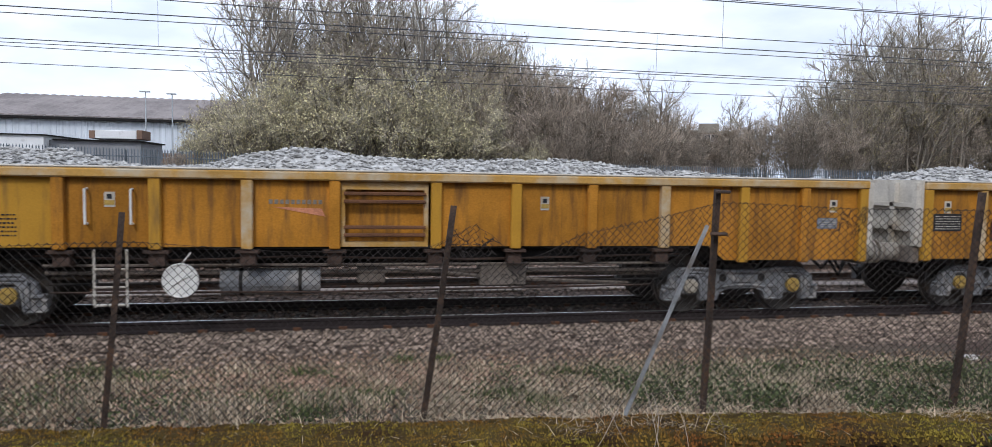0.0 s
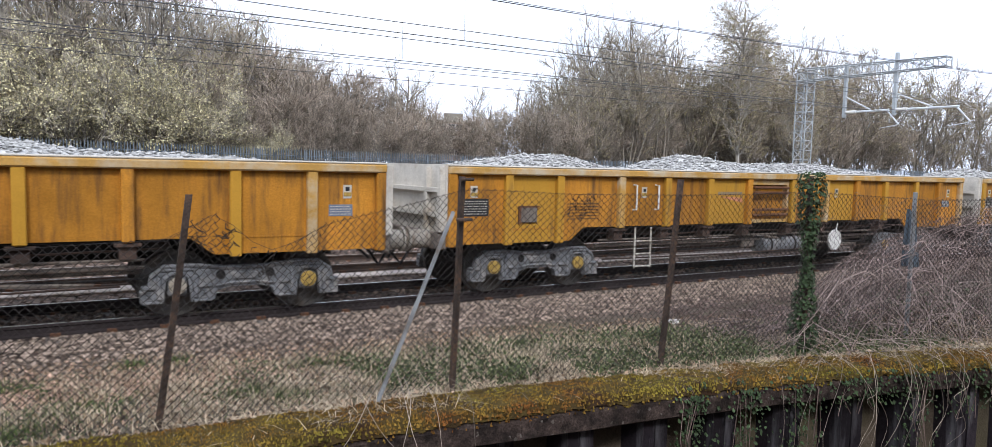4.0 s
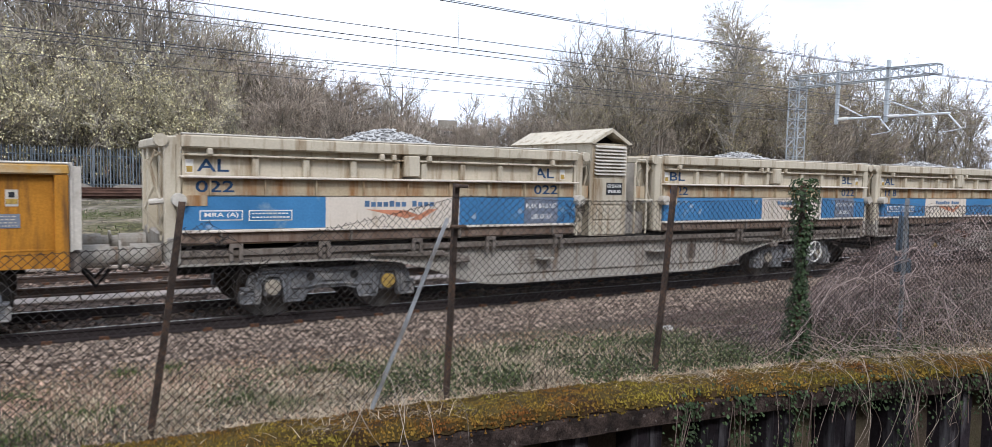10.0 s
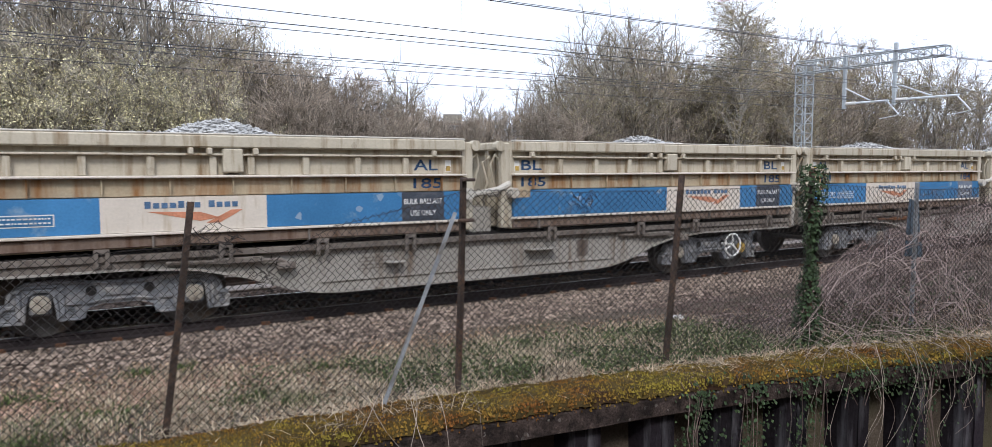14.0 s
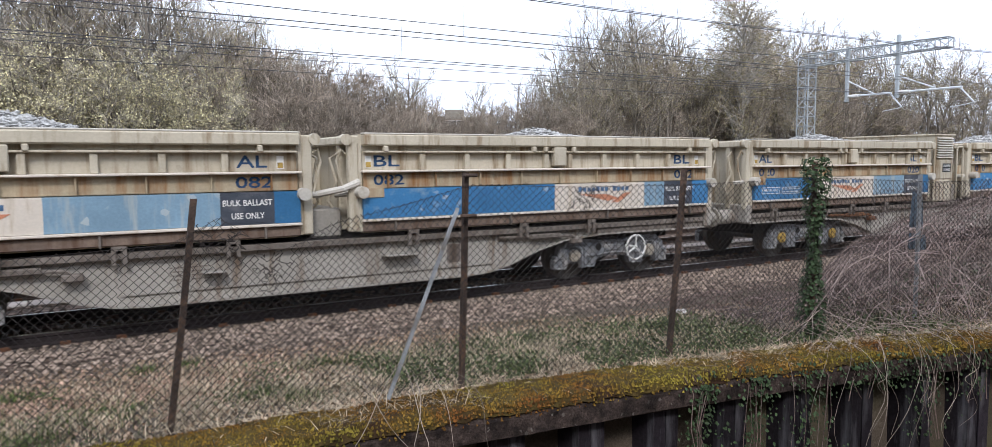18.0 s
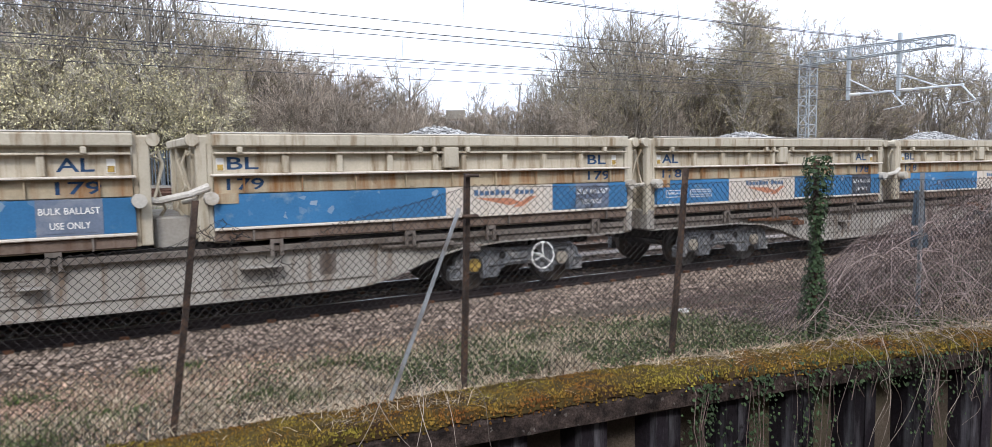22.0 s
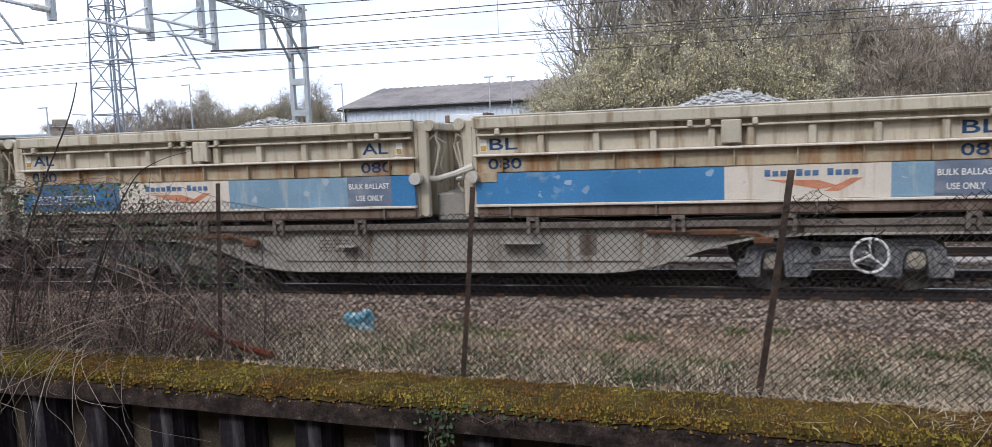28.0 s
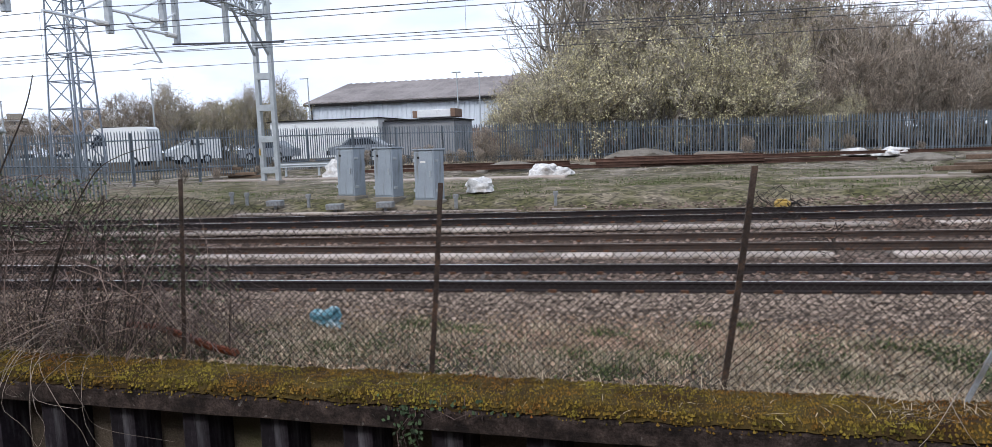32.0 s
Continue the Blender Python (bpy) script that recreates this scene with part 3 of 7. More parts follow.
    part("holder_edge", Build().box(1.36, 1.78, y + 0.02, y + 0.06, 1.5, 1.53).box(1.36, 1.4, y + 0.02, y + 0.06, 1.22, 1.5), M["rust"], v)
    bars(w, 2.4, 3.1, y + 0.068, 1.26, 1.58, 6, M["sign_black"], k + 20)
    for x in (0.5, 4.2, 10.1, 14.9):
        q = part("warning_label", plate(x - 0.065, x + 0.065, y + 0.07, 1.66, 1.86), M["dust"], w)
        part("label_mark", plate(x - 0.06, x + 0.06, y + 0.063, 1.69, 1.75), M["cap_yellow"], q)
        part("label_mark", plate(x - 0.03, x + 0.03, y + 0.063, 1.77, 1.83), M["sign_black"], q)
    q = part("print_panel", plate(14.62, 14.98, y + 0.07, 1.4, 1.57), M["sign_grey"], w, "worn grey data panel")
    bars(q, 14.64, 14.96, y + 0.063, 1.41, 1.56, 4, M["dust"], k + 40)
    # maker's mark: a plain blue bar above a red sweep
    for i in range(10):
        part("mark_bar", Build().box(6.2 + i * 0.073, 6.2 + i * 0.073 + 0.05, y + 0.064, y + 0.068, 1.72, 1.78), M["mark_faint"], w)
    part("mark", Build().prism([(6.25, 1.68), (6.55, 1.62), (6.95, 1.55), (6.9, 1.66)], y + 0.064, y + 0.068), M["red_print"], w)
    if k == 1:
        for x in (1.36, 13.4):
            q = part("sign", plate(x, x + 0.86, y - 0.03, 1.6, 2.02), M["sign_black"], w, "black sign with white words")
            letters("SCRAP METAL", x + 0.05, y - 0.04, 1.85, 0.76, 0.11, M["white"], q)
            letters("USE ONLY", x + 0.16, y - 0.04, 1.66, 0.52, 0.11, M["white"], q)
    add_bogie(w, 1.07, rnd)
    add_bogie(w, 12.6, rnd)
    return w


TEXT_IDS = ["022", "188", "185", "184", "082", "020", "179", "178", "180", "080"]


def tip_body(w, x0, x1, mid, first, k, rnd, gap_end):
    """One side-tipping body of a ballast wagon, between x0 and x1."""
    y = -HALF
    body = part("tipping_body", Build().box(x0 + 0.02, x1 - 0.02, y + 0.12, y + 0.15, 1.2, 2.5), M["cream"], w, "cream side-tipping stone body")
    part("far_side", Build().box(x0, x1, HALF - 0.1, HALF - 0.04, 1.1, 2.44), M["cream"], body)
    part("far_rail", Build().cbox(x0, x1, HALF - 0.12, HALF + 0.04, 2.44, 2.62, 0.02), M["cream"], body)
    part("body_floor", Build().box(x0 + 0.02, x1 - 0.02, y + 0.15, HALF - 0.1, 1.12, 1.2), M["cream"], body)
    part("top_rail", Build().cbox(x0, x1, y - 0.02, y + 0.13, 2.43, 2.6, 0.02), M["cream"], body)
    part("dusty_edge", Build().cbox(x0, x1, y - 0.01, y + 0.14, 2.6, 2.625, 0.008), M["dust"], body)
    part("upper_ledge", Build().cbox(x0 + 0.03, x1 - 0.03, y + 0.0, y + 0.12, 2.325, 2.355, 0.008), M["cream"], body)
    part("middle_ledge", Build().cbox(x0 - 0.02, x1 + 0.02, y - 0.03, y + 0.12, 2.03, 2.065, 0.01), M["white_band"], body)
    part("rusty_panel", Build().box(x0 + 0.02, x1 - 0.02, y + 0.085, y + 0.12, 1.8, 2.03), M["rusty_cream"], body, "rust-stained lower panel")
    n = 8
    xs = [mid + d * (x1 - x0) / 9 * 0.98 for d in (-3.3, -2.3, -1.3, -0.32, 0.32, 1.3, 2.3, 3.3)]
    for i, x in enumerate(xs):
        part("rib", Build().cbox(x - 0.045, x + 0.045, y + 0.03, y + 0.12, 2.065, 2.325, 0.008), M["cream"], body)
    for i in range(9):
        x = x0 + (i + 0.5) * (x1 - x0) / 9
        part("gusset", Build().prism([(x - 0.008, 1.8), (x + 0.008, 1.8), (x + 0.008, 2.03), (x - 0.008, 2.03)], y + 0.02, y + 0.085), M["rusty_cream"], body)
    part("latch_plate", Build().cbox(mid - 0.13, mid + 0.13, y - 0.03, y + 0.1, 2.1, 2.42, 0.015), M["cream"], body)
    for x in (x0 + 0.85 * (mid - x0), mid - 0.3, mid + 0.3, x1 - 0.55, x0 + 0.35):
        part("hinge", Build().cbox(x - 0.035, x + 0.035, y - 0.035, y + 0.06, 2.34, 2.43, 0.012), M["cream"], body)
    # painted band, blue, white, blue
    if first:
        cuts = [(x0, 1.75, "blue"), (1.75, 3.8, "white_band"), (3.8, 5.84, "blue"), (6.56, x1, "blue")]
        sign = (5.84, 6.56)
    else:
        cuts = [(x0, 11.36, "blue"), (11.36, 13.42, "white_band"), (13.42, 13.92, "blue"), (14.66, x1, "blue")]
        sign = (13.92, 14.66)
    if first and gap_end:
        cuts = [(x0, 1.75, "blue"), (1.75, 3.97, "white_band"), (3.97, 5.23, "blue"), (5.93, x1, "blue")]
        sign = (5.23, 5.93)
    if k in (4, 5, 9):
        cuts[2] = (*cuts[2][:2], "blue_faded")
    for a, b_, m_ in cuts:
        part("band", Build().box(a, b_, y + 0.03, y + 0.12, 1.34, 1.785), M[m_], body, "faded white painted band" if m_ == "white_band" else "faded blue painted band")
    q = part("sign", Build().box(sign[0], sign[1], y + 0.024, y + 0.12, 1.37, 1.74).box(sign[0], sign[1], y + 0.032, y + 0.12, 1.34, 1.785), M["sign_slate" if k % 3 else "sign_grey"], body, "dark slate sign with white words")
    letters("BULK BALLAST", sign[0] + 0.03, y + 0.018, 1.6, sign[1] - sign[0] - 0.06, 0.085, M["white"], q)
    letters("USE ONLY", sign[0] + 0.14, y + 0.018, 1.42, 0.44, 0.085, M["white"], q)
    part("corner_block", Build().box(x0, x0 + 0.32, y + 0.02, y + 0.12, 1.66, 1.8), M["rusty_cream"], body)
    wx = [c for c in cuts if c[2] == "white_band"][0]
    wm = wx[0] + (wx[1] - wx[0]) * 0.55
    # maker's mark: plain blue bars over a red sweep
    for n_, a in ((7, -0.62), (4, 0.16)):
        for i in range(n_):
            part("mark_bar", Build().box(wm + a + i * 0.1, wm + a + i * 0.1 + 0.075, y + 0.026, y + 0.03, 1.64, 1.73 if i in (0, 4) else 1.71), M["mark_blue"], body)
    part("mark", Build().prism([(wm - 0.6, 1.6), (wm + 0.05, 1.46), (wm + 0.3, 1.5), (wm + 0.05, 1.58)], y + 0.026, y + 0.03).prism([(wm + 0.12, 1.43), (wm + 0.3, 1.43), (wm + 0.6, 1.6), (wm + 0.45, 1.6)], y + 0.026, y + 0.03), M["red_print"], body)
    # bay letters and numbers
    two = "AL" if first else "BL"
    num = TEXT_IDS[k]
    for xx in (x0 + 0.2, x1 - 0.85):
        letters(two, xx, y + 0.118, 2.12, 0.42, 0.17, M["navy"], body)
        letters(num, xx - 0.02, y + 0.083, 1.84, 0.5, 0.16, M["navy"], body)
    for xx in (x0 + 0.06, x1 - 0.3):
        g = part("warning_label", plate(xx, xx + 0.1, y + 0.118, 2.1, 2.28), M["white"], body)
        part("label_mark", plate(xx + 0.01, xx + 0.09, y + 0.111, 2.11, 2.19), M["cap_yellow"], g)
    if first:
        f_ = part("code_frame", Build().box(x0 + 0.22, x0 + 0.78, y + 0.026, y + 0.03, 1.46, 1.6), M["white"], body)
        g = part("code_field", Build().box(x0 + 0.235, x0 + 0.765, y + 0.022, y + 0.026, 1.475, 1.585), M["blue"], f_)
        letters("MRA (A)" if gap_end else "MRA (C)" if k in (1, 6) else "MRA (B)", x0 + 0.28, y + 0.019, 1.49, 0.44, 0.08, M["white"], f_)
        f_ = part("code_frame", Build().box(x0 + 0.86, x0 + 1.46, y + 0.026, y + 0.03, 1.45, 1.6), M["white"], body)
        part("code_field", Build().box(x0 + 0.875, x0 + 1.445, y + 0.022, y + 0.026, 1.465, 1.585), M["blue"], f_)
        bars(f_, x0 + 0.9, x0 + 1.42, y + 0.02, 1.475, 1.58, 2, M["white"], k)
    # bottom lip and hanging brackets
    part("bottom_lip", Build().cbox(x0 - 0.01, x1 + 0.01, y - 0.01, y + 0.12, 1.295, 1.335, 0.01), M["white_band"], body)
    part("bottom_beam", Build().cbox(x0, x1, y + 0.05, y + 0.2, 1.14, 1.295, 0.015), M["beam"], body, "stained lower beam")
    for i in range(4):
        x = x0 + 0.5 + i * (x1 - x0 - 1.0) / 3
        part("beam_gusset", Build().box(x - 0.012, x + 0.012, y + 0.0, y + 0.06, 1.13, 1.29), M["grime"], body)
    # end frames with pipes
    for xe, way in ((x0, -1), (x1, 1)):
        e = Build()
        e.box(min(xe, xe + way * 0.05), max(xe, xe + way * 0.05), y + 0.1, HALF - 0.1, 1.15, 2.6)
        for yy in (y + 0.16, y + 0.6, 0.6, 1.2):
            e.cbox(min(xe + way * 0.05, xe + way * 0.2), max(xe + way * 0.05, xe + way * 0.2), yy - 0.06, yy + 0.06, 1.15, 2.55, 0.015)
        e.cbox(min(xe, xe + way * 0.24), max(xe, xe + way * 0.24), y + 0.1, HALF - 0.1, 2.45, 2.58, 0.02)
        e.disc((xe + way * 0.24, y + 0.12, 2.52), 0.085, 0.12, 12)
        part("end_frame", e, M["cream"], body)
        hose = Build()
        hose.tube([(xe + way * 0.2, y + 0.2, 2.3), (xe + way * 0.3, y + 0.15, 2.38), (xe + way * 0.36, y + 0.2, 2.2), (xe + way * 0.3, y + 0.22, 1.95), (xe + way * 0.24, y + 0.2, 1.75)], 0.02, 6)
        hose.tube([(xe + way * 0.2, y + 0.5, 2.35), (xe + way * 0.38, y + 0.45, 2.25), (xe + way * 0.3, y + 0.4, 1.9), (xe + way * 0.4, y + 0.5, 1.6), (xe + way * 0.2, y + 0.5, 1.3)], 0.022, 6)
        part("hose", hose, M["cream"], body)
        part("ram_end", Build().disc((xe + way * 0.04, y + 0.0, 1.74), 0.09, 0.16, 14).tube([(xe + way * 0.05, y + 0.1, 1.74), (xe + way * 0.35, y + 0.3, 1.7)], 0.045, 8), M["dust"], body)
    return body


def ballast_wagon(k, rnd):
    """A side-tipping ballast wagon: two bodies on a fish-bellied frame."""
    gen = k in (0, 5)
    lab = "cream and blue ballast tipping wagon with generator cabin" if gen else "cream and blue side-tipping ballast wagon, rust-stained and dusty"
    w = thing("ballast_wagon", lab, "wagon", "ballast tipping wagons")
    y = -HALF
    ax1, bx0 = (6.33, 8.5) if gen else (6.93, 7.88)
    # frame with the deep middle
    belly = [(-0.25, 1.0), (-0.25, 0.86), (2.1, 0.86), (2.9, 0.80), (3.5, 0.66), (4.1, 0.45), (4.5, 0.36), (4.9, 0.33), (9.7, 0.33), (10.1, 0.36), (10.5, 0.45), (11.1, 0.66), (11.7, 0.80), (12.5, 0.86), (15.15, 0.86), (15.15, 1.0)]
    web = Build().prism([(x, z) for x, z in belly if 2.0 < x < 12.6] + [(12.5, 1.02), (2.1, 1.02)], y + 0.22, y + 0.25)
    frame_ = part("frame_web", web, M["skirt"], w, "dusty grey fish-bellied frame side")
    part("frame_web", Build().prism([(x, z) for x, z in belly if 2.0 < x < 12.6] + [(12.5, 1.02), (2.1, 1.02)], HALF - 0.25, HALF - 0.22), M["skirt"], w)
    fl = [(x, z) for x, z in belly[1:-1]]
    flange = Build()
    for (xa, za), (xb, zb) in zip(fl, fl[1:]):
        flange.prism([(xa, za - 0.025), (xb, zb - 0.025), (xb, zb + 0.005), (xa, za + 0.005)], y + 0.12, y + 0.34)
    part("frame_flange", flange, M["skirt"], w, "pale dusty lower flange")
    part("stiffener", Build().box(4.6, 10.2, y + 0.19, y + 0.22, 0.47, 0.495), M["skirt"], frame_)
    part("sole_bar", Build().cbox(-0.2, 15.1, y + 0.1, y + 0.24, 0.96, 1.05, 0.01).box(-0.2, 2.2, y + 0.14, y + 0.24, 0.86, 0.96).box(12.4, 15.1, y + 0.14, y + 0.24, 0.86, 0.96), M["grime"], w)
    part("deck", Build().box(-0.2, 15.1, y + 0.24, HALF - 0.24, 0.98, 1.06).box(-0.1, 15.0, -0.3, 0.3, 0.6, 0.98), M["black"], w)
    for x in (0.5, 1.75, 3.25, 4.6, 6.0, 8.7, 10.75, 12.2, 14.4):
        part("hanger", Build().box(x - 0.09, x - 0.04, y + 0.06, y + 0.12, 0.9, 1.14).box(x + 0.04, x + 0.09, y + 0.06, y + 0.12, 0.9, 1.14).box(x - 0.09, x + 0.09, y + 0.06, y + 0.12, 1.08, 1.14), M["grime"], w)
    part("pipe", Build().tube([(0.2, y + 0.2, 0.92), (2.6, y + 0.2, 0.93)], 0.022, 6), M["grime"], w)
    for x in (3.4, 11.2):
        part("brake_gear", Build().cbox(x - 0.3, x + 0.35, y + 0.08, y + 0.22, 0.84, 0.93, 0.02).tube([(x - 0.9, y + 0.15, 0.9), (x + 0.6, y + 0.12, 0.86), (x + 0.75, y + 0.1, 0.76)], 0.03, 6).cbox(x + 0.55, x + 0.8, y + 0.05, y + 0.2, 0.72, 0.82, 0.02), M["rust" if k % 2 else "grime"], w)
    for xa, xb, z in ((5.6, 5.9, 0.7), (8.2, 8.8, 0.74)):
        part("step", Build().cbox(xa, xb, y + 0.0, y + 0.2, z, z + 0.03, 0.008), M["skirt"], w)
    part("print_panel", plate(9.35, 9.6, y + 0.22, 0.55, 0.85), M["grime"], w)
    bars(w, 5.2, 5.75, y + 0.215, 0.6, 0.82, 4, M["grime"], k + 3)
    tip_body(w, -0.2, ax1, 3.36 if not gen else 3.1, True, k, rnd, gen)
    tip_body(w, bx0, 15.1, 11.45 if not gen else 11.75, False, k, rnd, gen)
    # gap between the bodies
    gap = Build().cbox(ax1 + 0.24, bx0 - 0.24, y + 0.35, HALF - 0.35, 1.06, 1.5, 0.03)
    part("valve_box", gap, M["skirt"], w)
    if gen:
        cab = part("generator_cabin", Build().box(6.74, 7.58, y + 0.12, HALF - 0.12, 1.08, 2.78), M["cream"], w, "cream generator cabin with louvres")
        if k == 0:
            part("cabin_roof", Build().prism([(6.66, 2.78), (7.16, 3.06), (7.66, 2.78), (7.58, 2.76), (7.16, 2.99), (6.74, 2.76)], y + 0.06, HALF - 0.06), M["cream"], cab, "pitched cabin roof")
            part("gable", Build().prism([(6.74, 2.76), (7.58, 2.76), (7.16, 2.99)], y + 0.4, HALF - 0.4), M["black"], cab)
        else:
            part("cabin_roof", Build().cbox(6.68, 7.64, y + 0.08, HALF - 0.08, 2.78, 2.82, 0.01), M["cream"], cab, "flat cabin roof")
        for i in range(9):
            z = 2.2 + i * 0.062
            part("louvre", Build().prism([(y + 0.06, z), (y + 0.12, z + 0.03), (y + 0.12, z + 0.045), (y + 0.06, z + 0.012)], 6.8, 7.52, "x"), M["dust"], cab)
        for z0, z1 in ((1.1, 1.35), (1.38, 1.62), (1.66, 2.14)):
            part("hatch", Build().cbox(6.79, 7.53, y + 0.1, y + 0.13, z0, z1, 0.01), M["cream"], cab)
        q = part("sign", plate(7.08, 7.46, y + 0.098, 1.84, 2.06), M["sign_black"], cab, "black sign with white words")
        letters("GENERATOR", 7.1, y + 0.088, 1.97, 0.34, 0.06, M["white"], q)
        letters("DISABLED", 7.12, y + 0.088, 1.87, 0.3, 0.06, M["white"], q)
        for xa in (6.42, 7.8):
            r = Build().tube([(xa, y + 0.12, 1.1), (xa, y + 0.12, 2.42), (xa + 0.05, y + 0.12, 2.5), (xa + 0.25, y + 0.12, 2.5), (xa + 0.3, y + 0.12, 2.42), (xa + 0.3, y + 0.12, 1.1)], 0.022, 6)
            r.tube([(xa, y + 0.12, 1.75), (xa + 0.3, y + 0.12, 1.75)], 0.016, 6)
            part("gate_rail", r, M["cream"], w, "cream hooped gate rail")
            part("gate_panel", Build().box(xa + 0.03, xa + 0.27, y + 0.14, y + 0.15, 1.78, 2.0), M["rusty_cream"], w)
            part("gate_panel", Build().box(xa - 0.02, xa + 0.32, y + 0.5, y + 0.53, 1.1, 2.45), M["skirt"], w)
    else:
        part("cross_pipe", Build().tube([(ax1 + 0.05, y + 0.1, 1.74), (ax1 + 0.3, y + 0.25, 1.72), (bx0 - 0.3, y + 0.05, 1.8), (bx0 - 0.05, y + 0.1, 1.9)], 0.05, 8), M["dust"], w)
    # white hand wheel
    hw = part("hand_wheel", Build().ring((13.17, y - 0.03, 0.58), 0.225, 0.018, 30, 6), M["white"], w, "white three-spoked hand wheel")
    for a in (90, 205, 320):
        part("spoke", Build().tube([(13.17, y - 0.02, 0.58), (13.17 + 0.22 * math.cos(radians(a)), y - 0.03, 0.58 + 0.22 * math.sin(radians(a)))], 0.017, 6), M["white"], hw)
    part("hub", Build().disc((13.17, y + 0.1, 0.58), 0.03, 0.3, 8), M["white"], hw)
    # ends
    outer = {0: (-1,), 4: (1,), 5: (-1,), 9: (1,)}
    for xe, way in ((-0.2, -1), (15.1, 1)):
        part("head_stock", Build().cbox(min(xe, xe + way * 0.18), max(xe, xe + way * 0.18), -1.32, 1.32, 0.85, 1.25, 0.03), M["skirt"], w)
        if way in outer.get(k, ()):
            for s_ in (-1, 1):
                buffer(w, xe + way * 0.2, s_, way)
        else:
            part("drawbar", Build().tube([(xe, 0, 0.9), (xe + way * 0.5, 0, 0.9)], 0.08, 8), M["black"], w)
        for pts in ([(xe + way * 0.15, -0.5, 1.0), (xe + way * 0.35, -0.5, 0.7), (xe + way * 0.5, -0.4, 0.8)], [(xe + way * 0.15, -0.9, 1.05), (xe + way * 0.3, -0.95, 0.85), (xe + way * 0.48, -0.9, 0.95)]):
            part("brake_hose", Build().tube(pts, 0.028, 6), M["grime"], w)
    add_bogie(w, 1.07, rnd)
    add_bogie(w, 12.02, rnd)
    return w


def heap(peaks):
    return lambda x: 0.02 + sum(a * math.exp(-((x - c) / s) ** 2) for c, a, s in peaks)


TRAIN = []
rnd_t = random.Random(4)
YELLOW_LOADS = [load_mesh(0.06, 15.42, heap([(2.6 + s, 0.32, 1.4), (6.6 + s, 0.4, 1.25), (8.6, 0.18, 1.0), (10.6 - s, 0.3, 1.5), (12.9, 0.12, 1.1)]), 11 + i) for i, s in enumerate((0.0, -0.7, 0.5))]
TIP_LOADS = [load_mesh(0.05, 6.25, heap([(3.1 + s, 0.33, 0.7), (3.9 + 2 * s, 0.2, 0.8), (1.7 - s, 0.2, 0.8)]), 31 + i, 1.2, 2100) for i, s in enumerate((0.0, 0.35))]
for k in range(6):
    w = box_wagon(k, rnd_t)
    part("stone_load", YELLOW_LOADS[k % 3], None, w, "heaped grey crushed stone", pose(0, 0, 2.1))
    TRAIN.append((w, -7.163 + 16.552 * k))
for k in range(10):
    w = ballast_wagon(k, rnd_t)
    for i, xo in enumerate(((0.0, 8.6) if k in (0, 5) else (0.2, 8.3))):
        part("stone_load", TIP_LOADS[(k + i) % 2], None, w, "small heap of grey crushed stone", pose(xo, 0, 2.42))
    TRAIN.append((w, -7.163 + 5 * 16.552 + 16.969 + 16.043 * k + (0.646 if k >= 5 else 0)))


def motions():
    """The train runs past from right to left; its wheels turn while they are near."""
    starts = dict((w, s) for w, s in TRAIN)
    for w, start in TRAIN:
        walk(w, [(t * 1.0, pose(start - travelled(t), TRACK_Y, 0)) for t in range(33)])
    for ws, x, w in WHEELS:
        at = ws.matrix_basis.translation.copy()
        turns = [(f_ / 30, starts[w] + x - travelled(f_ / 30)) for f_ in range(0, 961, 2)]
        near = [q for q in turns if -14 < q[1] < 30]
        rows = [] if near and near[0][0] <= 0 else [(0.0, 0.0)]
        if near:
            rows += [(t, -(p - near[0][1]) / 0.46) for t, p in near]
        if rows[-1][0] < SECONDS:
            rows.append((SECONDS, rows[-1][1]))
        walk(ws, [(t, Matrix.Translation(at) @ Matrix.Rotation(-a, 4, "Y")) for t, a in rows])


# ---- the ground: one sheet to the horizon ----
def wall_line(x):
    """The far edge of the wall's coping."""
    return 6.25 - 0.075 * x - 0.0128 * max(0.0, min(x, 14.0) - 2.0) ** 2


GROUND_STEPS = [(-600, -2.3), (3, -2.3), (5.2, -2.25), (6.0, -2.2), (6.02, -0.04), (6.3, -0.03), (6.9, -0.06), (8.0, -0.16), (9.0, -0.24), (9.6, -0.27), (10.0, -0.24), (10.4, -0.155), (13.3, -0.15), (14.0, -0.11), (16.6, -0.11), (17.4, 0.025), (20.6, 0.03), (21.0, 0.08), (21.6, 0.25), (22.4, 0.45), (24, 0.5), (34, 0.55), (40, 0.8), (46, 0.9), (52, 1.25), (120, 1.2), (600, 0.9), (2500, 0.5)]


def ground_z(v):
    for (a, za), (b, zb) in zip(GROUND_STEPS, GROUND_STEPS[1:]):
        if v <= b:
            return za + (zb - za) * (v - a) / (b - a)
    return GROUND_STEPS[-1][1]


def bend(v):
    return max(0.0, min(1.0, (9.6 - v) / 2.5)) if v > 0 else max(0.0, 1 + v / 50)


def ground_at(x, y):
    """Height of the ground at a place beyond the wall."""
    v = y
    for _ in range(6):
        v = y - (wall_line(x) - 6.25) * bend(v)
    z = ground_z(v)
    if 6.2 < v < 60:
        z += 0.035 * noise.noise((x * 0.7, y * 0.7, 1.0)) * (1 if v < 10 or v > 22 else 0.3)
    if v > 24:
        z += 0.25 * max(0.0, noise.noise((x * 0.12, y * 0.15, 4.0))) * min(1, (v - 24) / 6)
    return z


def spread(a, b, n):
    return [a + (b - a) * i / n for i in range(n + 1)]


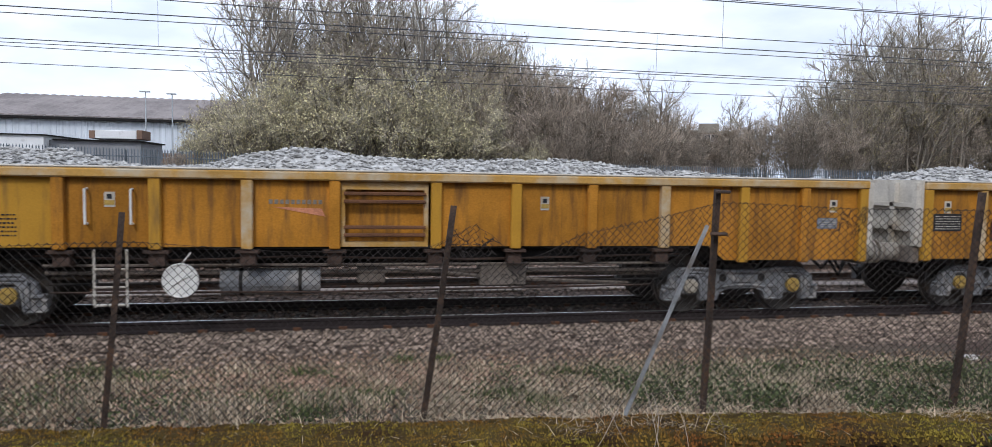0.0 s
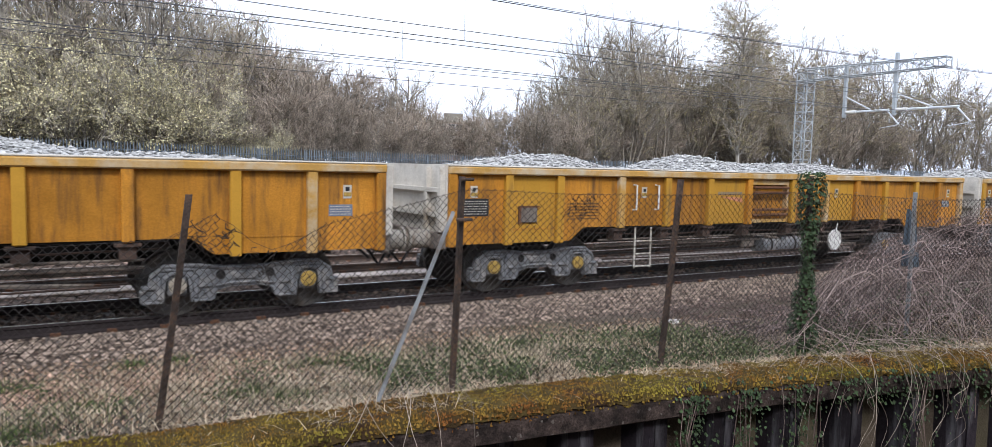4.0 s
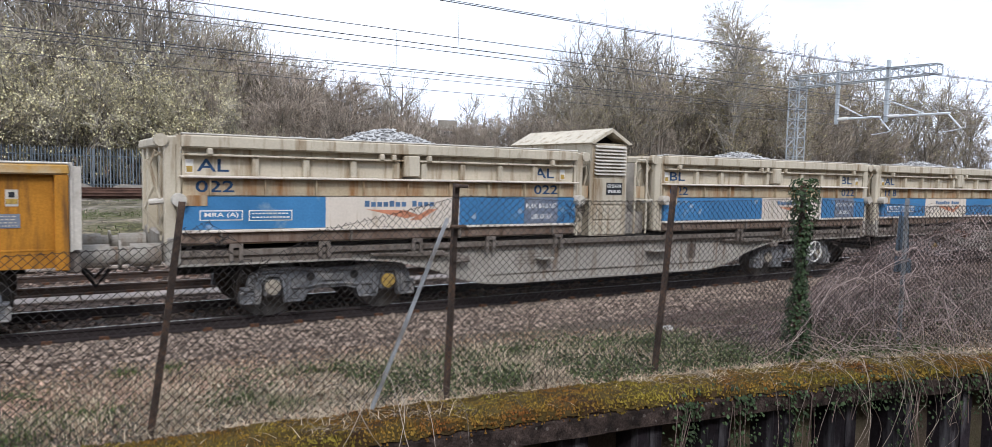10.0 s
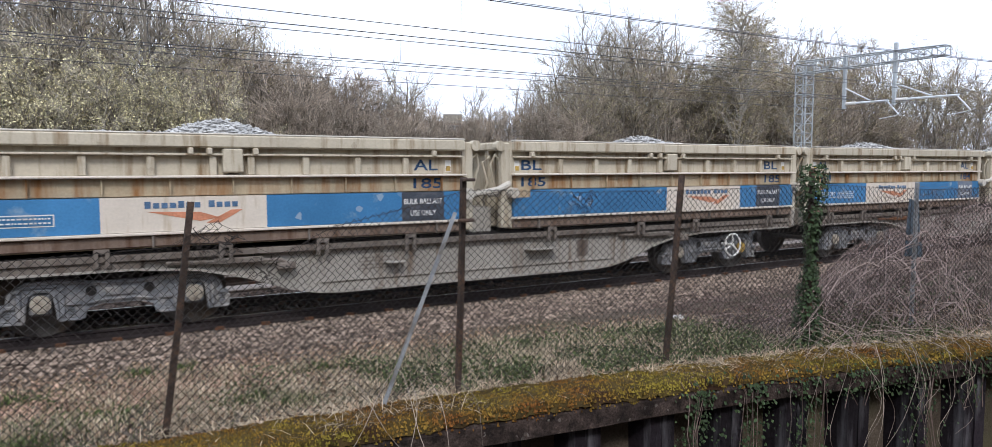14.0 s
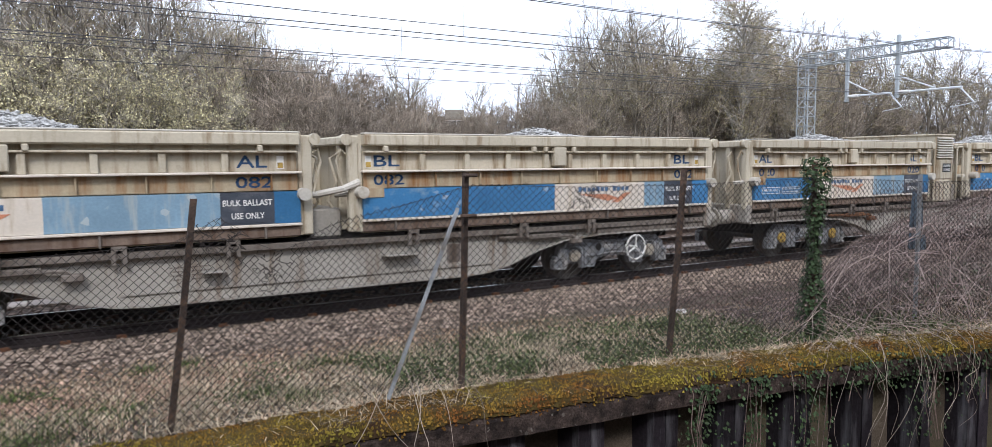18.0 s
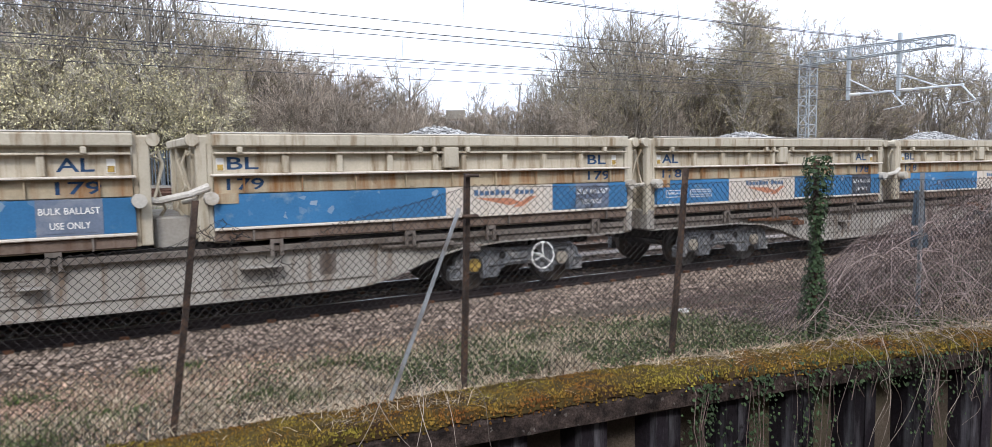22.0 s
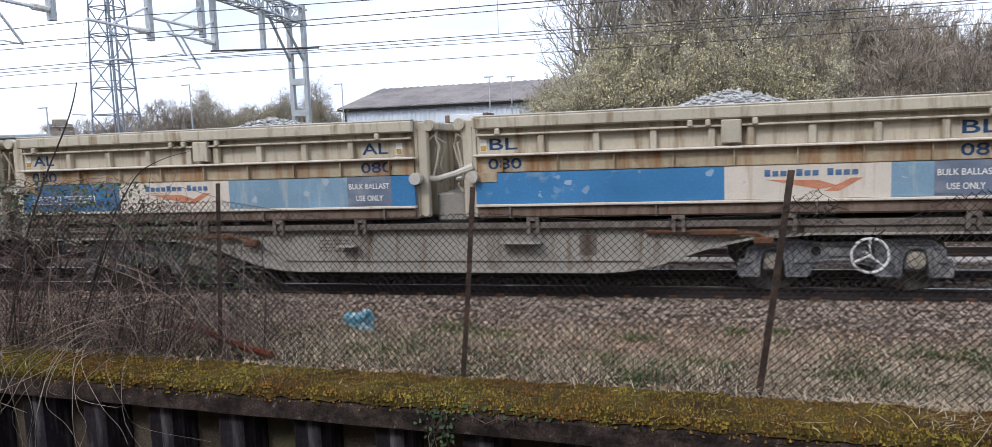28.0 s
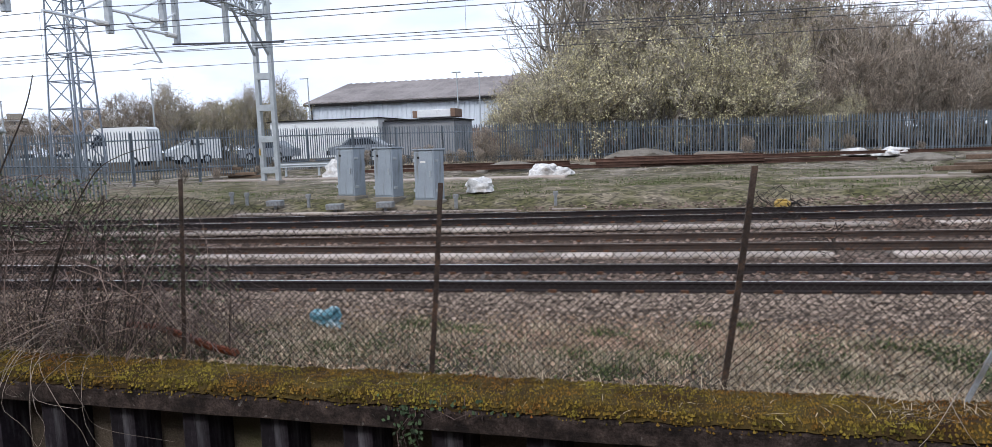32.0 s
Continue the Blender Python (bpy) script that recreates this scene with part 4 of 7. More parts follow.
def ground_sheet():
    xs = [-1500, -700, -300, -150, -90, -60] + spread(-45, -12, 33) + spread(-11.6, 18, 74) + spread(19, 60, 41) + [70, 85, 100, 130, 170, 250, 400, 700, 1500]
    vs = [-1500, -400, -100, -30, -8, 0, 3, 5.2, 5.98, 6.02] + spread(6.1, 10.6, 30) + spread(11.2, 20.5, 10) + spread(20.8, 30, 23) + spread(31, 60, 29) + [65, 75, 90, 120, 180, 300, 600, 1200, 2500]
    b = Build()
    for x in xs:
        for v in vs:
            y = v + (wall_line(x) - 6.25) * bend(v)
            b.v.append((x, y, ground_at(x, y) if v > 6.01 else ground_z(v)))
    n = len(vs)
    for i in range(len(xs) - 1):
        for j in range(n - 1):
            b.f.append((i * n + j, (i + 1) * n + j, (i + 1) * n + j + 1, i * n + j + 1))
            b.m.append(0)
    return b


def ground_material():
    """Leaf litter and dead grass on the verge, stone between the rails, grass and bare earth beyond."""
    m = material("ground_cover", (0.1, 0.08, 0.062), 0.95, var=0.4, scale=1.2, grain=45, bump=0.6, stain=(0.1, 0.095, 0.05), stain_amount=0.35, stain_scale=0.5)
    nt = m.node_tree
    N, L = nt.nodes, nt.links
    bsdf = N["Principled BSDF"]
    old = bsdf.inputs["Base Color"].links[0].from_socket
    geo = N.new("ShaderNodeNewGeometry")
    sep = N.new("ShaderNodeSeparateXYZ")
    L.new(geo.outputs["Position"], sep.inputs["Vector"])
    wob = N.new("ShaderNodeTexNoise")
    wob.inputs["Scale"].default_value, wob.inputs["Detail"].default_value = 1.3, 5
    L.new(geo.outputs["Position"], wob.inputs["Vector"])
    add = N.new("ShaderNodeMath")
    add.operation = "MULTIPLY_ADD"
    L.new(wob.outputs["Fac"], add.inputs[0])
    add.inputs[1].default_value = 1.6
    L.new(sep.outputs["Y"], add.inputs[2])

    def band(lo, hi):
        r = N.new("ShaderNodeMapRange")
        r.inputs["From Min"].default_value, r.inputs["From Max"].default_value = lo, hi
        L.new(add.outputs[0], r.inputs["Value"])
        return r.outputs["Result"]

    def colour(noise_scale, a, b, voronoi=None):
        n = N.new("ShaderNodeTexNoise")
        n.inputs["Scale"].default_value, n.inputs["Detail"].default_value = noise_scale, 6
        L.new(geo.outputs["Position"], n.inputs["Vector"])
        r = N.new("ShaderNodeValToRGB")
        r.color_ramp.elements[0].position, r.color_ramp.elements[1].position = 0.4, 0.62
        r.color_ramp.elements[0].color, r.color_ramp.elements[1].color = (*a, 1), (*b, 1)
        L.new(n.outputs["Fac"], r.inputs["Fac"])
        out = r.outputs["Color"]
        if voronoi:
            vz = N.new("ShaderNodeTexVoronoi")
            vz.inputs["Scale"].default_value = voronoi
            L.new(geo.outputs["Position"], vz.inputs["Vector"])
            hs = N.new("ShaderNodeSeparateColor")
            L.new(vz.outputs["Color"], hs.inputs["Color"])
            mr = N.new("ShaderNodeMapRange")
            mr.inputs["To Min"].default_value, mr.inputs["To Max"].default_value = 0.35, 1.5
            L.new(hs.outputs["Red"], mr.inputs["Value"])
            x = N.new("ShaderNodeMix")
            x.data_type, x.blend_type = "RGBA", "MULTIPLY"
            x.inputs["Factor"].default_value = 1.0
            cc = N.new("ShaderNodeCombineColor")
            for s in ("Red", "Green", "Blue"):
                L.new(mr.outputs["Result"], cc.inputs[s])
            L.new(out, x.inputs["A"])
            L.new(cc.outputs["Color"], x.inputs["B"])
            out = x.outputs["Result"]
        return out

    def mix(fac, a, b):
        x = N.new("ShaderNodeMix")
        x.data_type = "RGBA"
        L.new(fac, x.inputs["Factor"])
        L.new(a, x.inputs["A"])
        L.new(b, x.inputs["B"])
        return x.outputs["Result"]

    stones = colour(0.8, (0.09, 0.064, 0.05), (0.16, 0.12, 0.096), 22)
    grass = colour(1.1, (0.085, 0.08, 0.034), (0.2, 0.165, 0.12), 9)
    yard = colour(0.9, (0.085, 0.075, 0.042), (0.25, 0.215, 0.18), 5)
    c = mix(band(9.6, 10.9), old, stones)
    c = mix(band(21.3, 22.4), c, grass)
    c = mix(band(27.0, 33.0), c, yard)
    c = mix(band(43.5, 46.0), c, colour(0.4, (0.035, 0.03, 0.022), (0.075, 0.06, 0.045)))
    L.new(c, bsdf.inputs["Base Color"])
    return m


ground = solid("ground", ground_sheet(), ground_material(), "leaf-littered verge, stone track bed and rough grassy yard", "ground", kind="structure")


# plain unseen wall, added behind the camera: blocks low sky, closes the place
M["sky_block"] = material("plain_dark_sky_block", (0.12, 0.095, 0.08), 0.9, var=0.15, scale=0.6, grain=8, bump=0.2)
solid("wall_south", Build().box(-60, 80, -4.6, -4.2, -2.5, 6.0), M["sky_block"], "plain dark wall added unseen behind the viewpoint to block low sky", "wall", kind="structure")


# ---- the three tracks ----
def rail_profile(z=0.0):
    return [(-0.036, z - 0.012), (-0.03, z), (0.03, z), (0.036, z - 0.012), (0.034, z - 0.035), (0.012, z - 0.05), (0.01, z - 0.12), (0.07, z - 0.14), (0.07, z - 0.155), (-0.07, z - 0.155), (-0.07, z - 0.14), (-0.01, z - 0.12), (-0.012, z - 0.05), (-0.034, z - 0.035)]


def rail(y, polished, along=lambda x: 0.0, x0=-260, x1=320, z=0.0):
    pts = [x0, -120, -60] + spread(-40, 60, 25) + [120, 200, x1]
    prof = rail_profile(z)
    b = Build()
    n = len(prof)
    for x in pts:
        b.v += [(x, y + along(x) + p, q) for p, q in prof]
    for i in range(len(pts) - 1):
        for k in range(n):
            b.f.append((i * n + k, i * n + (k + 1) % n, (i + 1) * n + (k + 1) % n, (i + 1) * n + k))
            b.m.append(1 if k in (1,) else 0)
    me = b.mesh("rail", M["rail" if polished else "rail_rusty"], M["rail_top"] if polished else M["rail_dull"])
    return tagged(new("rail", me), "polished running rail on rusty sides" if polished else "dull rusty running rail", "rail", "running rails", "structure")


def drift(x):
    """The farther tracks bear slowly away to the right."""
    return 0.0 if x < -20 else 0.0011 * (x + 20) ** 2


TRACKS = [(11.75, True, lambda x: 0.0, 0.015), (15.3, False, lambda x: 0.35 * drift(x), 0.05), (18.85, True, drift, 0.19)]
for yc, shiny, along, lift in TRACKS:
    for s in (-0.7525, 0.7525):
        rail(yc + s, shiny, along, z=lift)
sl_mesh = Build().prism([(-0.14, -0.38), (0.14, -0.38), (0.11, -0.165), (-0.11, -0.165)], -1.25, 1.25).mesh("sleeper", M["sleeper"])
clip_mesh = Build().box(-0.06, 0.06, -0.13, -0.07, -0.165, -0.12).box(-0.06, 0.06, 0.07, 0.13, -0.165, -0.12).mesh("rail_clip", M["rust"])
for yc, shiny, along, lift in TRACKS:
    bed = thing("sleepers", "row of weathered concrete sleepers in stone", "sleepers", "", "structure")
    for i in range(-22, 62):
        x = i * 0.65
        if -20 < x < 32:
            s = part("sleeper", sl_mesh, None, bed, "", pose(x, yc + along(x), 0.005 + lift))
            if -12 < x < 16:
                for r in (-0.7525, 0.7525):
                    part("rail_clip", clip_mesh, None, s, "", pose(0, r, 0))

# concrete cable troughs between the tracks
M["trough"] = material("pale_trough_concrete", (0.4, 0.34, 0.3), 0.9, var=0.22, scale=3, grain=40, bump=0.2, stain=(0.2, 0.16, 0.12), stain_amount=0.35, per_object=0.25)
lid = Build().cbox(-0.49, 0.49, -0.27, 0.27, 0.0, 0.06, 0.012).mesh("trough_lid", M["trough"])
for yt, x0, n, along in ((14.1, -12, 32, lambda x: 0.0), (17.2, -14, 38, lambda x: 0.6 * drift(x)), (21.05, -12, 36, drift)):
    run = thing("cable_trough", "run of pale concrete cable trough lids", "cable trough", "cable troughs", "structure")
    rr = random.Random(int(yt * 10))
    for i in range(n):
        if rr.random() < 0.06:
            continue
        x = x0 + i
        part("trough_lid", lid, None, run, "", pose(x, yt + along(x) + rr.uniform(-0.015, 0.015), {14: -0.13, 17: 0.0, 21: 0.1}[int(yt)], 0, 0, rr.uniform(-1, 1)))

# ---- retaining wall: mossy coping on sheet piles ----
M["coping"] = material("stained_coping_concrete", (0.05, 0.036, 0.031), 0.92, var=0.75, scale=9, grain=50, bump=0.5, stain=(0.016, 0.012, 0.011), stain_amount=0.5, stain_scale=5, fleck=(0.32, 0.29, 0.26), fleck_amount=0.022, fleck_scale=38)
M["moss"] = material("olive_moss", (0.16, 0.125, 0.022), 0.98, var=0.45, scale=3, grain=70, bump=0.4, stain=(0.16, 0.064, 0.017), stain_amount=0.58, stain_scale=0.9, per_island=0.75)
M["moss_bed"] = material("dark_moss_bed", (0.07, 0.048, 0.014), 0.98, var=0.5, scale=5, grain=70, bump=0.6, stain=(0.035, 0.018, 0.009), stain_amount=0.5, stain_scale=1.3)
M["pile"] = material("dark_sheet_pile", (0.02, 0.016, 0.02), 0.75, var=0.4, scale=1.5, grain=25, bump=0.3, stain=(0.12, 0.115, 0.125), stain_amount=0.42, streak=True, per_object=0.4)
WALL_X = spread(-16, 15, 124)
cop = Build()
sect = [(-0.02, -0.35), (-0.02, 0.0), (-0.10, 0.02), (-0.55, 0.015), (-0.63, -0.02), (-0.66, -0.07), (-0.66, -0.23), (-0.60, -0.26), (-0.3, -0.35)]
for x in WALL_X:
    for dy, z in sect:
        cop.v.append((x, wall_line(x) + dy + 0.012 * noise.noise((x * 3, dy * 9, z * 9)), z + 0.012 * noise.noise((x * 2.5, dy * 7, 7))))
k = len(sect)
for i in range(len(WALL_X) - 1):
    for j in range(k):
        cop.f.append((i * k + j, i * k + (j + 1) % k, (i + 1) * k + (j + 1) % k, (i + 1) * k + j))
        cop.m.append(0)
wall = solid("retaining_wall", cop, M["coping"], "dark sheet-pile retaining wall with a mossy concrete coping", "wall", kind="structure")
bed = Build()
mx = spread(-16, 15, 620)
my = spread(-0.64, 0.0, 15)


def moss_top(x, dy):
    """Height of the moss on the coping, dy metres back from its far edge."""
    edge = min(1.0, (0.64 + dy) / 0.07, max(0.0, -dy + 0.02) / 0.06)
    lump = 0.5 + 0.5 * noise.noise((x * 2.2, dy * 5, 3)) + 0.35 * noise.noise((x * 11, dy * 11, 5)) + 0.3 * noise.noise((x * 30, dy * 30, 6))
    thin = max(0.0, min(1.0, 1.25 + 1.2 * noise.noise((x * 0.6, dy * 3, 9))))
    return 0.012 + edge * (0.018 + 0.05 * lump * thin)


for x in mx:
    for dy in my:
        over = 0.022 + 0.018 * noise.noise((x * 9, 1.7, 2.0)) if dy < -0.63 else 0.0
        fall = (1 - min(1.0, (0.64 + dy) / 0.07)) * (0.04 + 0.02 * noise.noise((x * 7, 3.7, 2.0)) + 0.03 * noise.noise((x * 37, 2.7, 2.0)))
        bed.v.append((x, wall_line(x) + dy - over, moss_top(x, dy) - fall))
k = len(my)
for i in range(len(mx) - 1):
    for j in range(k - 1):
        bed.f.append((i * k + j, (i + 1) * k + j, (i + 1) * k + j + 1, i * k + j + 1))
        bed.m.append(0)
bed.mat = 1
rm = random.Random(8)
for _ in range(46000):
    x, dy = rm.uniform(-9, 12), rm.uniform(-0.67, -0.01)
    r, h_ = rm.uniform(0.005, 0.017), rm.uniform(0.006, 0.018)
    z = moss_top(x, max(-0.6, dy)) - 0.002 - (rm.random() ** 2 * 0.1 + 0.01 if dy < -0.61 else 0.0)
    y, a = wall_line(x) + dy, rm.uniform(0, 1.5)
    ring_ = [(x + r * math.cos(a + q), y + r * math.sin(a + q), z - 0.01) for q in (0, 1.26, 2.51, 3.77, 5.03)]
    bed.add(ring_ + [(x + rm.uniform(-0.006, 0.006), y + rm.uniform(-0.006, 0.006), z + h_)], [(0, 1, 5), (1, 2, 5), (2, 3, 5), (3, 4, 5), (4, 0, 5)])
moss = part("moss", bed.mesh("moss", M["moss_bed"], M["moss"]), None, wall, "thick olive and brown moss")
tagged(moss, kind="stuff")
pile = [(-0.29, 0.0), (-0.21, 0.34), (0.21, 0.34), (0.29, 0.0), (0.42, 0.0), (0.42, -0.02), (0.28, -0.02), (0.2, 0.32), (-0.2, 0.32), (-0.28, -0.02), (-0.42, -0.02), (-0.42, 0.0)]
pile_mesh = Build().prism(pile, -2.35, -0.24, "z").mesh("sheet_pile", M["pile"])
x = -15.5
while x < 14.5:
    a = math.atan((wall_line(x + 0.3) - wall_line(x - 0.3)) / 0.6)
    part("sheet_pile", pile_mesh, None, wall, "", Matrix.Translation((x, wall_line(x) - 0.5, 0)) @ Matrix.Rotation(a, 4, "Z"))
    x += 0.84


# ---- chain-link fence ----
POSTS = [(-7.6, 7.05, 1.85, 0.05, 0.0), (-4.72, 6.77, 1.9, 0.13, 0.0), (-1.95, 6.53, 1.81, 0.16, 0.02), (0.69, 6.31, 1.9, 0.25, 0.0), (3.27, 6.14, 2.08, 0.07, 0.0), (5.62, 5.76, 2.09, 0.2, 0.0), (7.62, 5.45, 2.16, -0.02, 0.0)]
fence = thing("chain_link_fence", "rusty sagging chain-link fence on leaning iron posts", "fence", "", "structure")


def post_at(i):
    x, y, h_, lean, back = POSTS[i]
    b = Build()
    L_ = [(-0.024, -0.024), (0.024, -0.024), (0.024, -0.017), (-0.017, -0.017), (-0.017, 0.024), (-0.024, 0.024)]
    n = len(L_)
    for z, dx in ((-0.35, -0.35 * lean / h_), (0.0, 0), (h_ * 0.5, lean * 0.5 + 0.006), (h_, lean)):
        b.v += [(x + dx + p, y + q + back * z, z) for p, q in L_]
    for s in range(3):
        b.f += [(s * n + j, s * n + (j + 1) % n, (s + 1) * n + (j + 1) % n, (s + 1) * n + j) for j in range(n)]
        b.m += [0] * n
    b.f.append(tuple(range(3 * n, 4 * n)))
    b.m.append(0)
    return b


for i in range(len(POSTS)):
    part("post", post_at(i), M["post"], fence, "rusted angle-iron post")
# galvanised strut leaning on one post, and its bolt
part("strut", Build().tube([(2.40, 6.0, -0.05), (3.22, 6.08, 1.75)], 0.021, 4), M["galv_dull"], fence, "pale galvanised bracing strut")
part("bracket", Build().cbox(3.29, 3.42, 6.04, 6.1, 2.04, 2.07, 0.008).cbox(3.24, 3.4, 6.02, 6.08, 1.66, 1.69, 0.008), M["post"], fence)
FENCE_TOP = [(-9.5, 1.72), (-7.6, 1.7), (-4.6, 1.72), (-3.3, 1.52), (-1.85, 1.58), (-0.6, 1.5), (0.55, 1.55), (0.9, 1.75), (1.15, 1.62), (1.35, 1.42), (1.6, 1.5), (1.9, 1.66), (2.6, 1.8), (3.3, 1.97), (4.4, 1.93), (5.75, 1.93), (7.6, 1.98), (9.5, 1.9), (12, 1.9)]


def fence_line(x):
    xs = [p[0] for p in POSTS]
    if x <= xs[0]:
        return POSTS[0][1] + (xs[0] - x) * 0.1
    for a, b in zip(POSTS, POSTS[1:]):
        if x <= b[0]:
            return a[1] + (b[1] - a[1]) * (x - a[0]) / (b[0] - a[0])
    return POSTS[-1][1] - (x - xs[-1]) * 0.16


def fence_top(x):
    for (a, za), (b, zb) in zip(FENCE_TOP, FENCE_TOP[1:]):
        if x <= b:
            return za + (zb - za) * (x - a) / (b - a)
    return FENCE_TOP[-1][1]


def lean_at(x, z):
    xs = [p[0] for p in POSTS]
    s = np.interp(x, xs, [p[3] / p[2] for p in POSTS])
    return x + s * z, fence_line(x) - 0.04 + 0.03 * noise.noise((x * 1.1, z * 1.3, 2))


mesh_b = Build()
PITCH = 0.035
r_w = 0.004
for i in range(int((12 + 9.5) / PITCH)):
    xb = -9.5 + i * PITCH
    top = fence_top(xb)
    nseg = max(4, int(top / (PITCH * 1.02)))
    pts = []
    for j in range(nseg + 1):
        z = 0.02 + (top - 0.02) * j / nseg
        zig = PITCH / 2 * (1 if (i + j) % 2 else -1)
        sag = 0.02 * noise.noise((xb * 0.8, z * 1.5, 5))
        px, py = lean_at(xb, z)
        pts.append((px + zig + sag, py + (0.004 if j % 2 else -0.004), z + 0.012 * noise.noise((xb * 1.2, z, 8)) + 0.02 * noise.noise((xb * 0.5, z * 0.6, 11))))
    if 0.95 < xb < 1.55:
        pts = pts[: int(len(pts) * random.Random(i).uniform(0.86, 1.0))]
    mesh_b.tube(pts, r_w, 3, False)
for z_off in (0.0,):
    pts = []
    for x in spread(-9.5, 12, 120):
        px, py = lean_at(x, fence_top(x))
        pts.append((px, py, fence_top(x) - 0.01 + z_off))
    mesh_b.tube(pts, 0.0022, 3, False)
netting = part("netting", mesh_b, M["wire"], fence, "rusted diamond wire netting")
tagged(netting, kind="stuff")
# loose broken wires at a tear
rl = random.Random(3)
loose = Build()
for c in (0.9, 1.38, 4.45):
    for _ in range(14):
        x, z = c + rl.uniform(-0.12, 0.12), fence_top(c) - rl.uniform(0.0, 0.3)
        px, py = lean_at(x, z)
        pts = [Vector((px, py, z))]
        for _ in range(5):
            pts.append(pts[-1] + Vector((rl.uniform(-0.06, 0.06), rl.uniform(-0.03, 0.03), rl.uniform(-0.045, 0.05))))
        loose.tube(pts, r_w, 3, False)
part("loose_wire", loose, M["wire"], fence)


# ---- overhead line ----
wires = thing("overhead_line", "dark overhead contact and catenary wires", "overhead wires", "", "structure")


straight = lambda x: 0.0


def along_wire(y, z, sag, along, r, span=50.0, phase=-15.85):
    pts = []
    for x in spread(-150, 200, 140):
        u = ((x - phase) % span) / span
        pts.append((x, y + along(x), z - sag * 4 * u * (1 - u)))
    return Build().tube(pts, r, 4, False)


for y, z, sag, along, r in ((15.3, 5.15, 0.06, straight, 0.011), (15.32, 5.02, 0.04, straight, 0.009), (15.3, 6.42, 0.3, straight, 0.013), (15.47, 6.5, 0.3, straight, 0.009), (18.85, 5.12, 0.1, straight, 0.011), (18.95, 5.02, 0.05, straight, 0.009), (18.85, 6.35, 0.3, straight, 0.012), (22.4, 4.98, 0.05, straight, 0.01), (22.4, 5.5, 0.2, straight, 0.01)):
    part("wire", along_wire(y, z, sag, along, r), M["cable"], wires)
for y, z0, z1, along in ((15.3, 5.13, 6.4, straight), (18.85, 5.08, 6.3, straight)):
    d = Build()
    for i in range(-8, 18):
        x = i * 6.3 + 2.0
        u = ((x + 15.85) % 50) / 50
        d.tube([(x, y + along(x), z0 - 0.02), (x, y + along(x), z1 - 0.28 * 4 * u * (1 - u))], 0.005, 3, False)
    part("dropper", d, M["cable"], wires)


def lattice(b, p0, p1, w, n, r=0.022):
    """A square lattice mast or boom of n bays from p0 to p1."""
    p0, p1 = Vector(p0), Vector(p1)
    d = (p1 - p0).normalized()
    a = d.cross(Vector((0.02, 0.03, 1)) if abs(d.z) < 0.9 else Vector((0, 1, 0))).normalized()
    c = d.cross(a)
    wa, wb = w if isinstance(w, tuple) else (w, w)
    ring_at = lambda t: [p0 + (p1 - p0) * t + (a * sx + c * sy) * (wa + (wb - wa) * t) / 2 for sx, sy in ((-1, -1), (1, -1), (1, 1), (-1, 1))]
    lo, hi = ring_at(0), ring_at(1)
    for k_ in range(4):
        b.tube([lo[k_], hi[k_]], r * 1.5, 4)
    for i in range(n):
        q0, q1 = ring_at(i / n), ring_at((i + 1) / n)
        for k_ in range(4):
            m_ = (k_ + 1) % 4
            b.tube([q0[k_], q1[m_]] if i % 2 == 0 else [q0[m_], q1[k_]], r, 4, False)
            b.tube([q1[k_], q1[m_]], r, 4, False)
    return b


def cantilever(parent, x, y, z, reach, push=True):
    """Insulated bracket arm that carries the wires, pointing across the track."""
    tip = y - reach
    arm = part("bracket_arm", Build().tube([(x, y - 0.05, z), (x, tip, z)], 0.05, 6), M["arm"], parent, "pale galvanised bracket arm")
    part("insulator", Build().tube([(x, y - 0.12, z), (x, y - 0.62, z)], 0.085, 8), M["white"], arm)
    part("stay_tube", Build().tube([(x, y - 0.05, z + 0.76), (x, y - reach * 0.6, z + 0.06)], 0.035, 6), M["arm"], arm)
    if push:
        line = [(x, tip + 0.1, z), (x, tip - 0.5, z - 0.68), (x, tip - 0.3, z - 0.74), (x, tip + 0.42, z - 0.84)]
    else:
        line = [(x, y - 0.72 * reach, z), (x, y - 0.38 * reach, z - 1.0), (x, y - 0.6 * reach, z - 0.98), (x, y - 0.95 * reach, z - 1.2)]
    drop = part("registration_tube", Build().tube(line[:2], 0.035, 6), M["arm"], arm)
    part("steady_arm", Build().tube(line[1:], 0.02, 5), M["arm"], drop)
    return arm


# mast and boom far to the right
m1 = thing("overhead_mast", "pale galvanised lattice mast with a boom over the tracks", "mast", "overhead masts")
X1, Y1 = 34.0, 25.0
part("mast", lattice(Build(), (X1, Y1, 0.4), (X1, Y1, 7.45), 0.62, 14), M["galv"], m1)
part("boom", lattice(Build(), (X1, Y1 + 0.3, 7.35), (X1, Y1 - 7.2, 7.3), (0.62, 0.42), 13), M["galv"], m1)
part("base", Build().cbox(X1 - 0.5, X1 + 0.5, Y1 - 0.5, Y1 + 0.5, 0.2, 0.55, 0.03), M["concrete"], m1)
for y, zt in ((22.7, 7.75), (20.15, 7.95)):
    part("drop_post", Build().box(X1 - 0.07, X1 + 0.07, y - 0.07, y + 0.07, 5.05, zt), M["galv"], m1)
    cantilever(m1, X1, y, 5.3, 2.3 if y > 22 else 2.9)

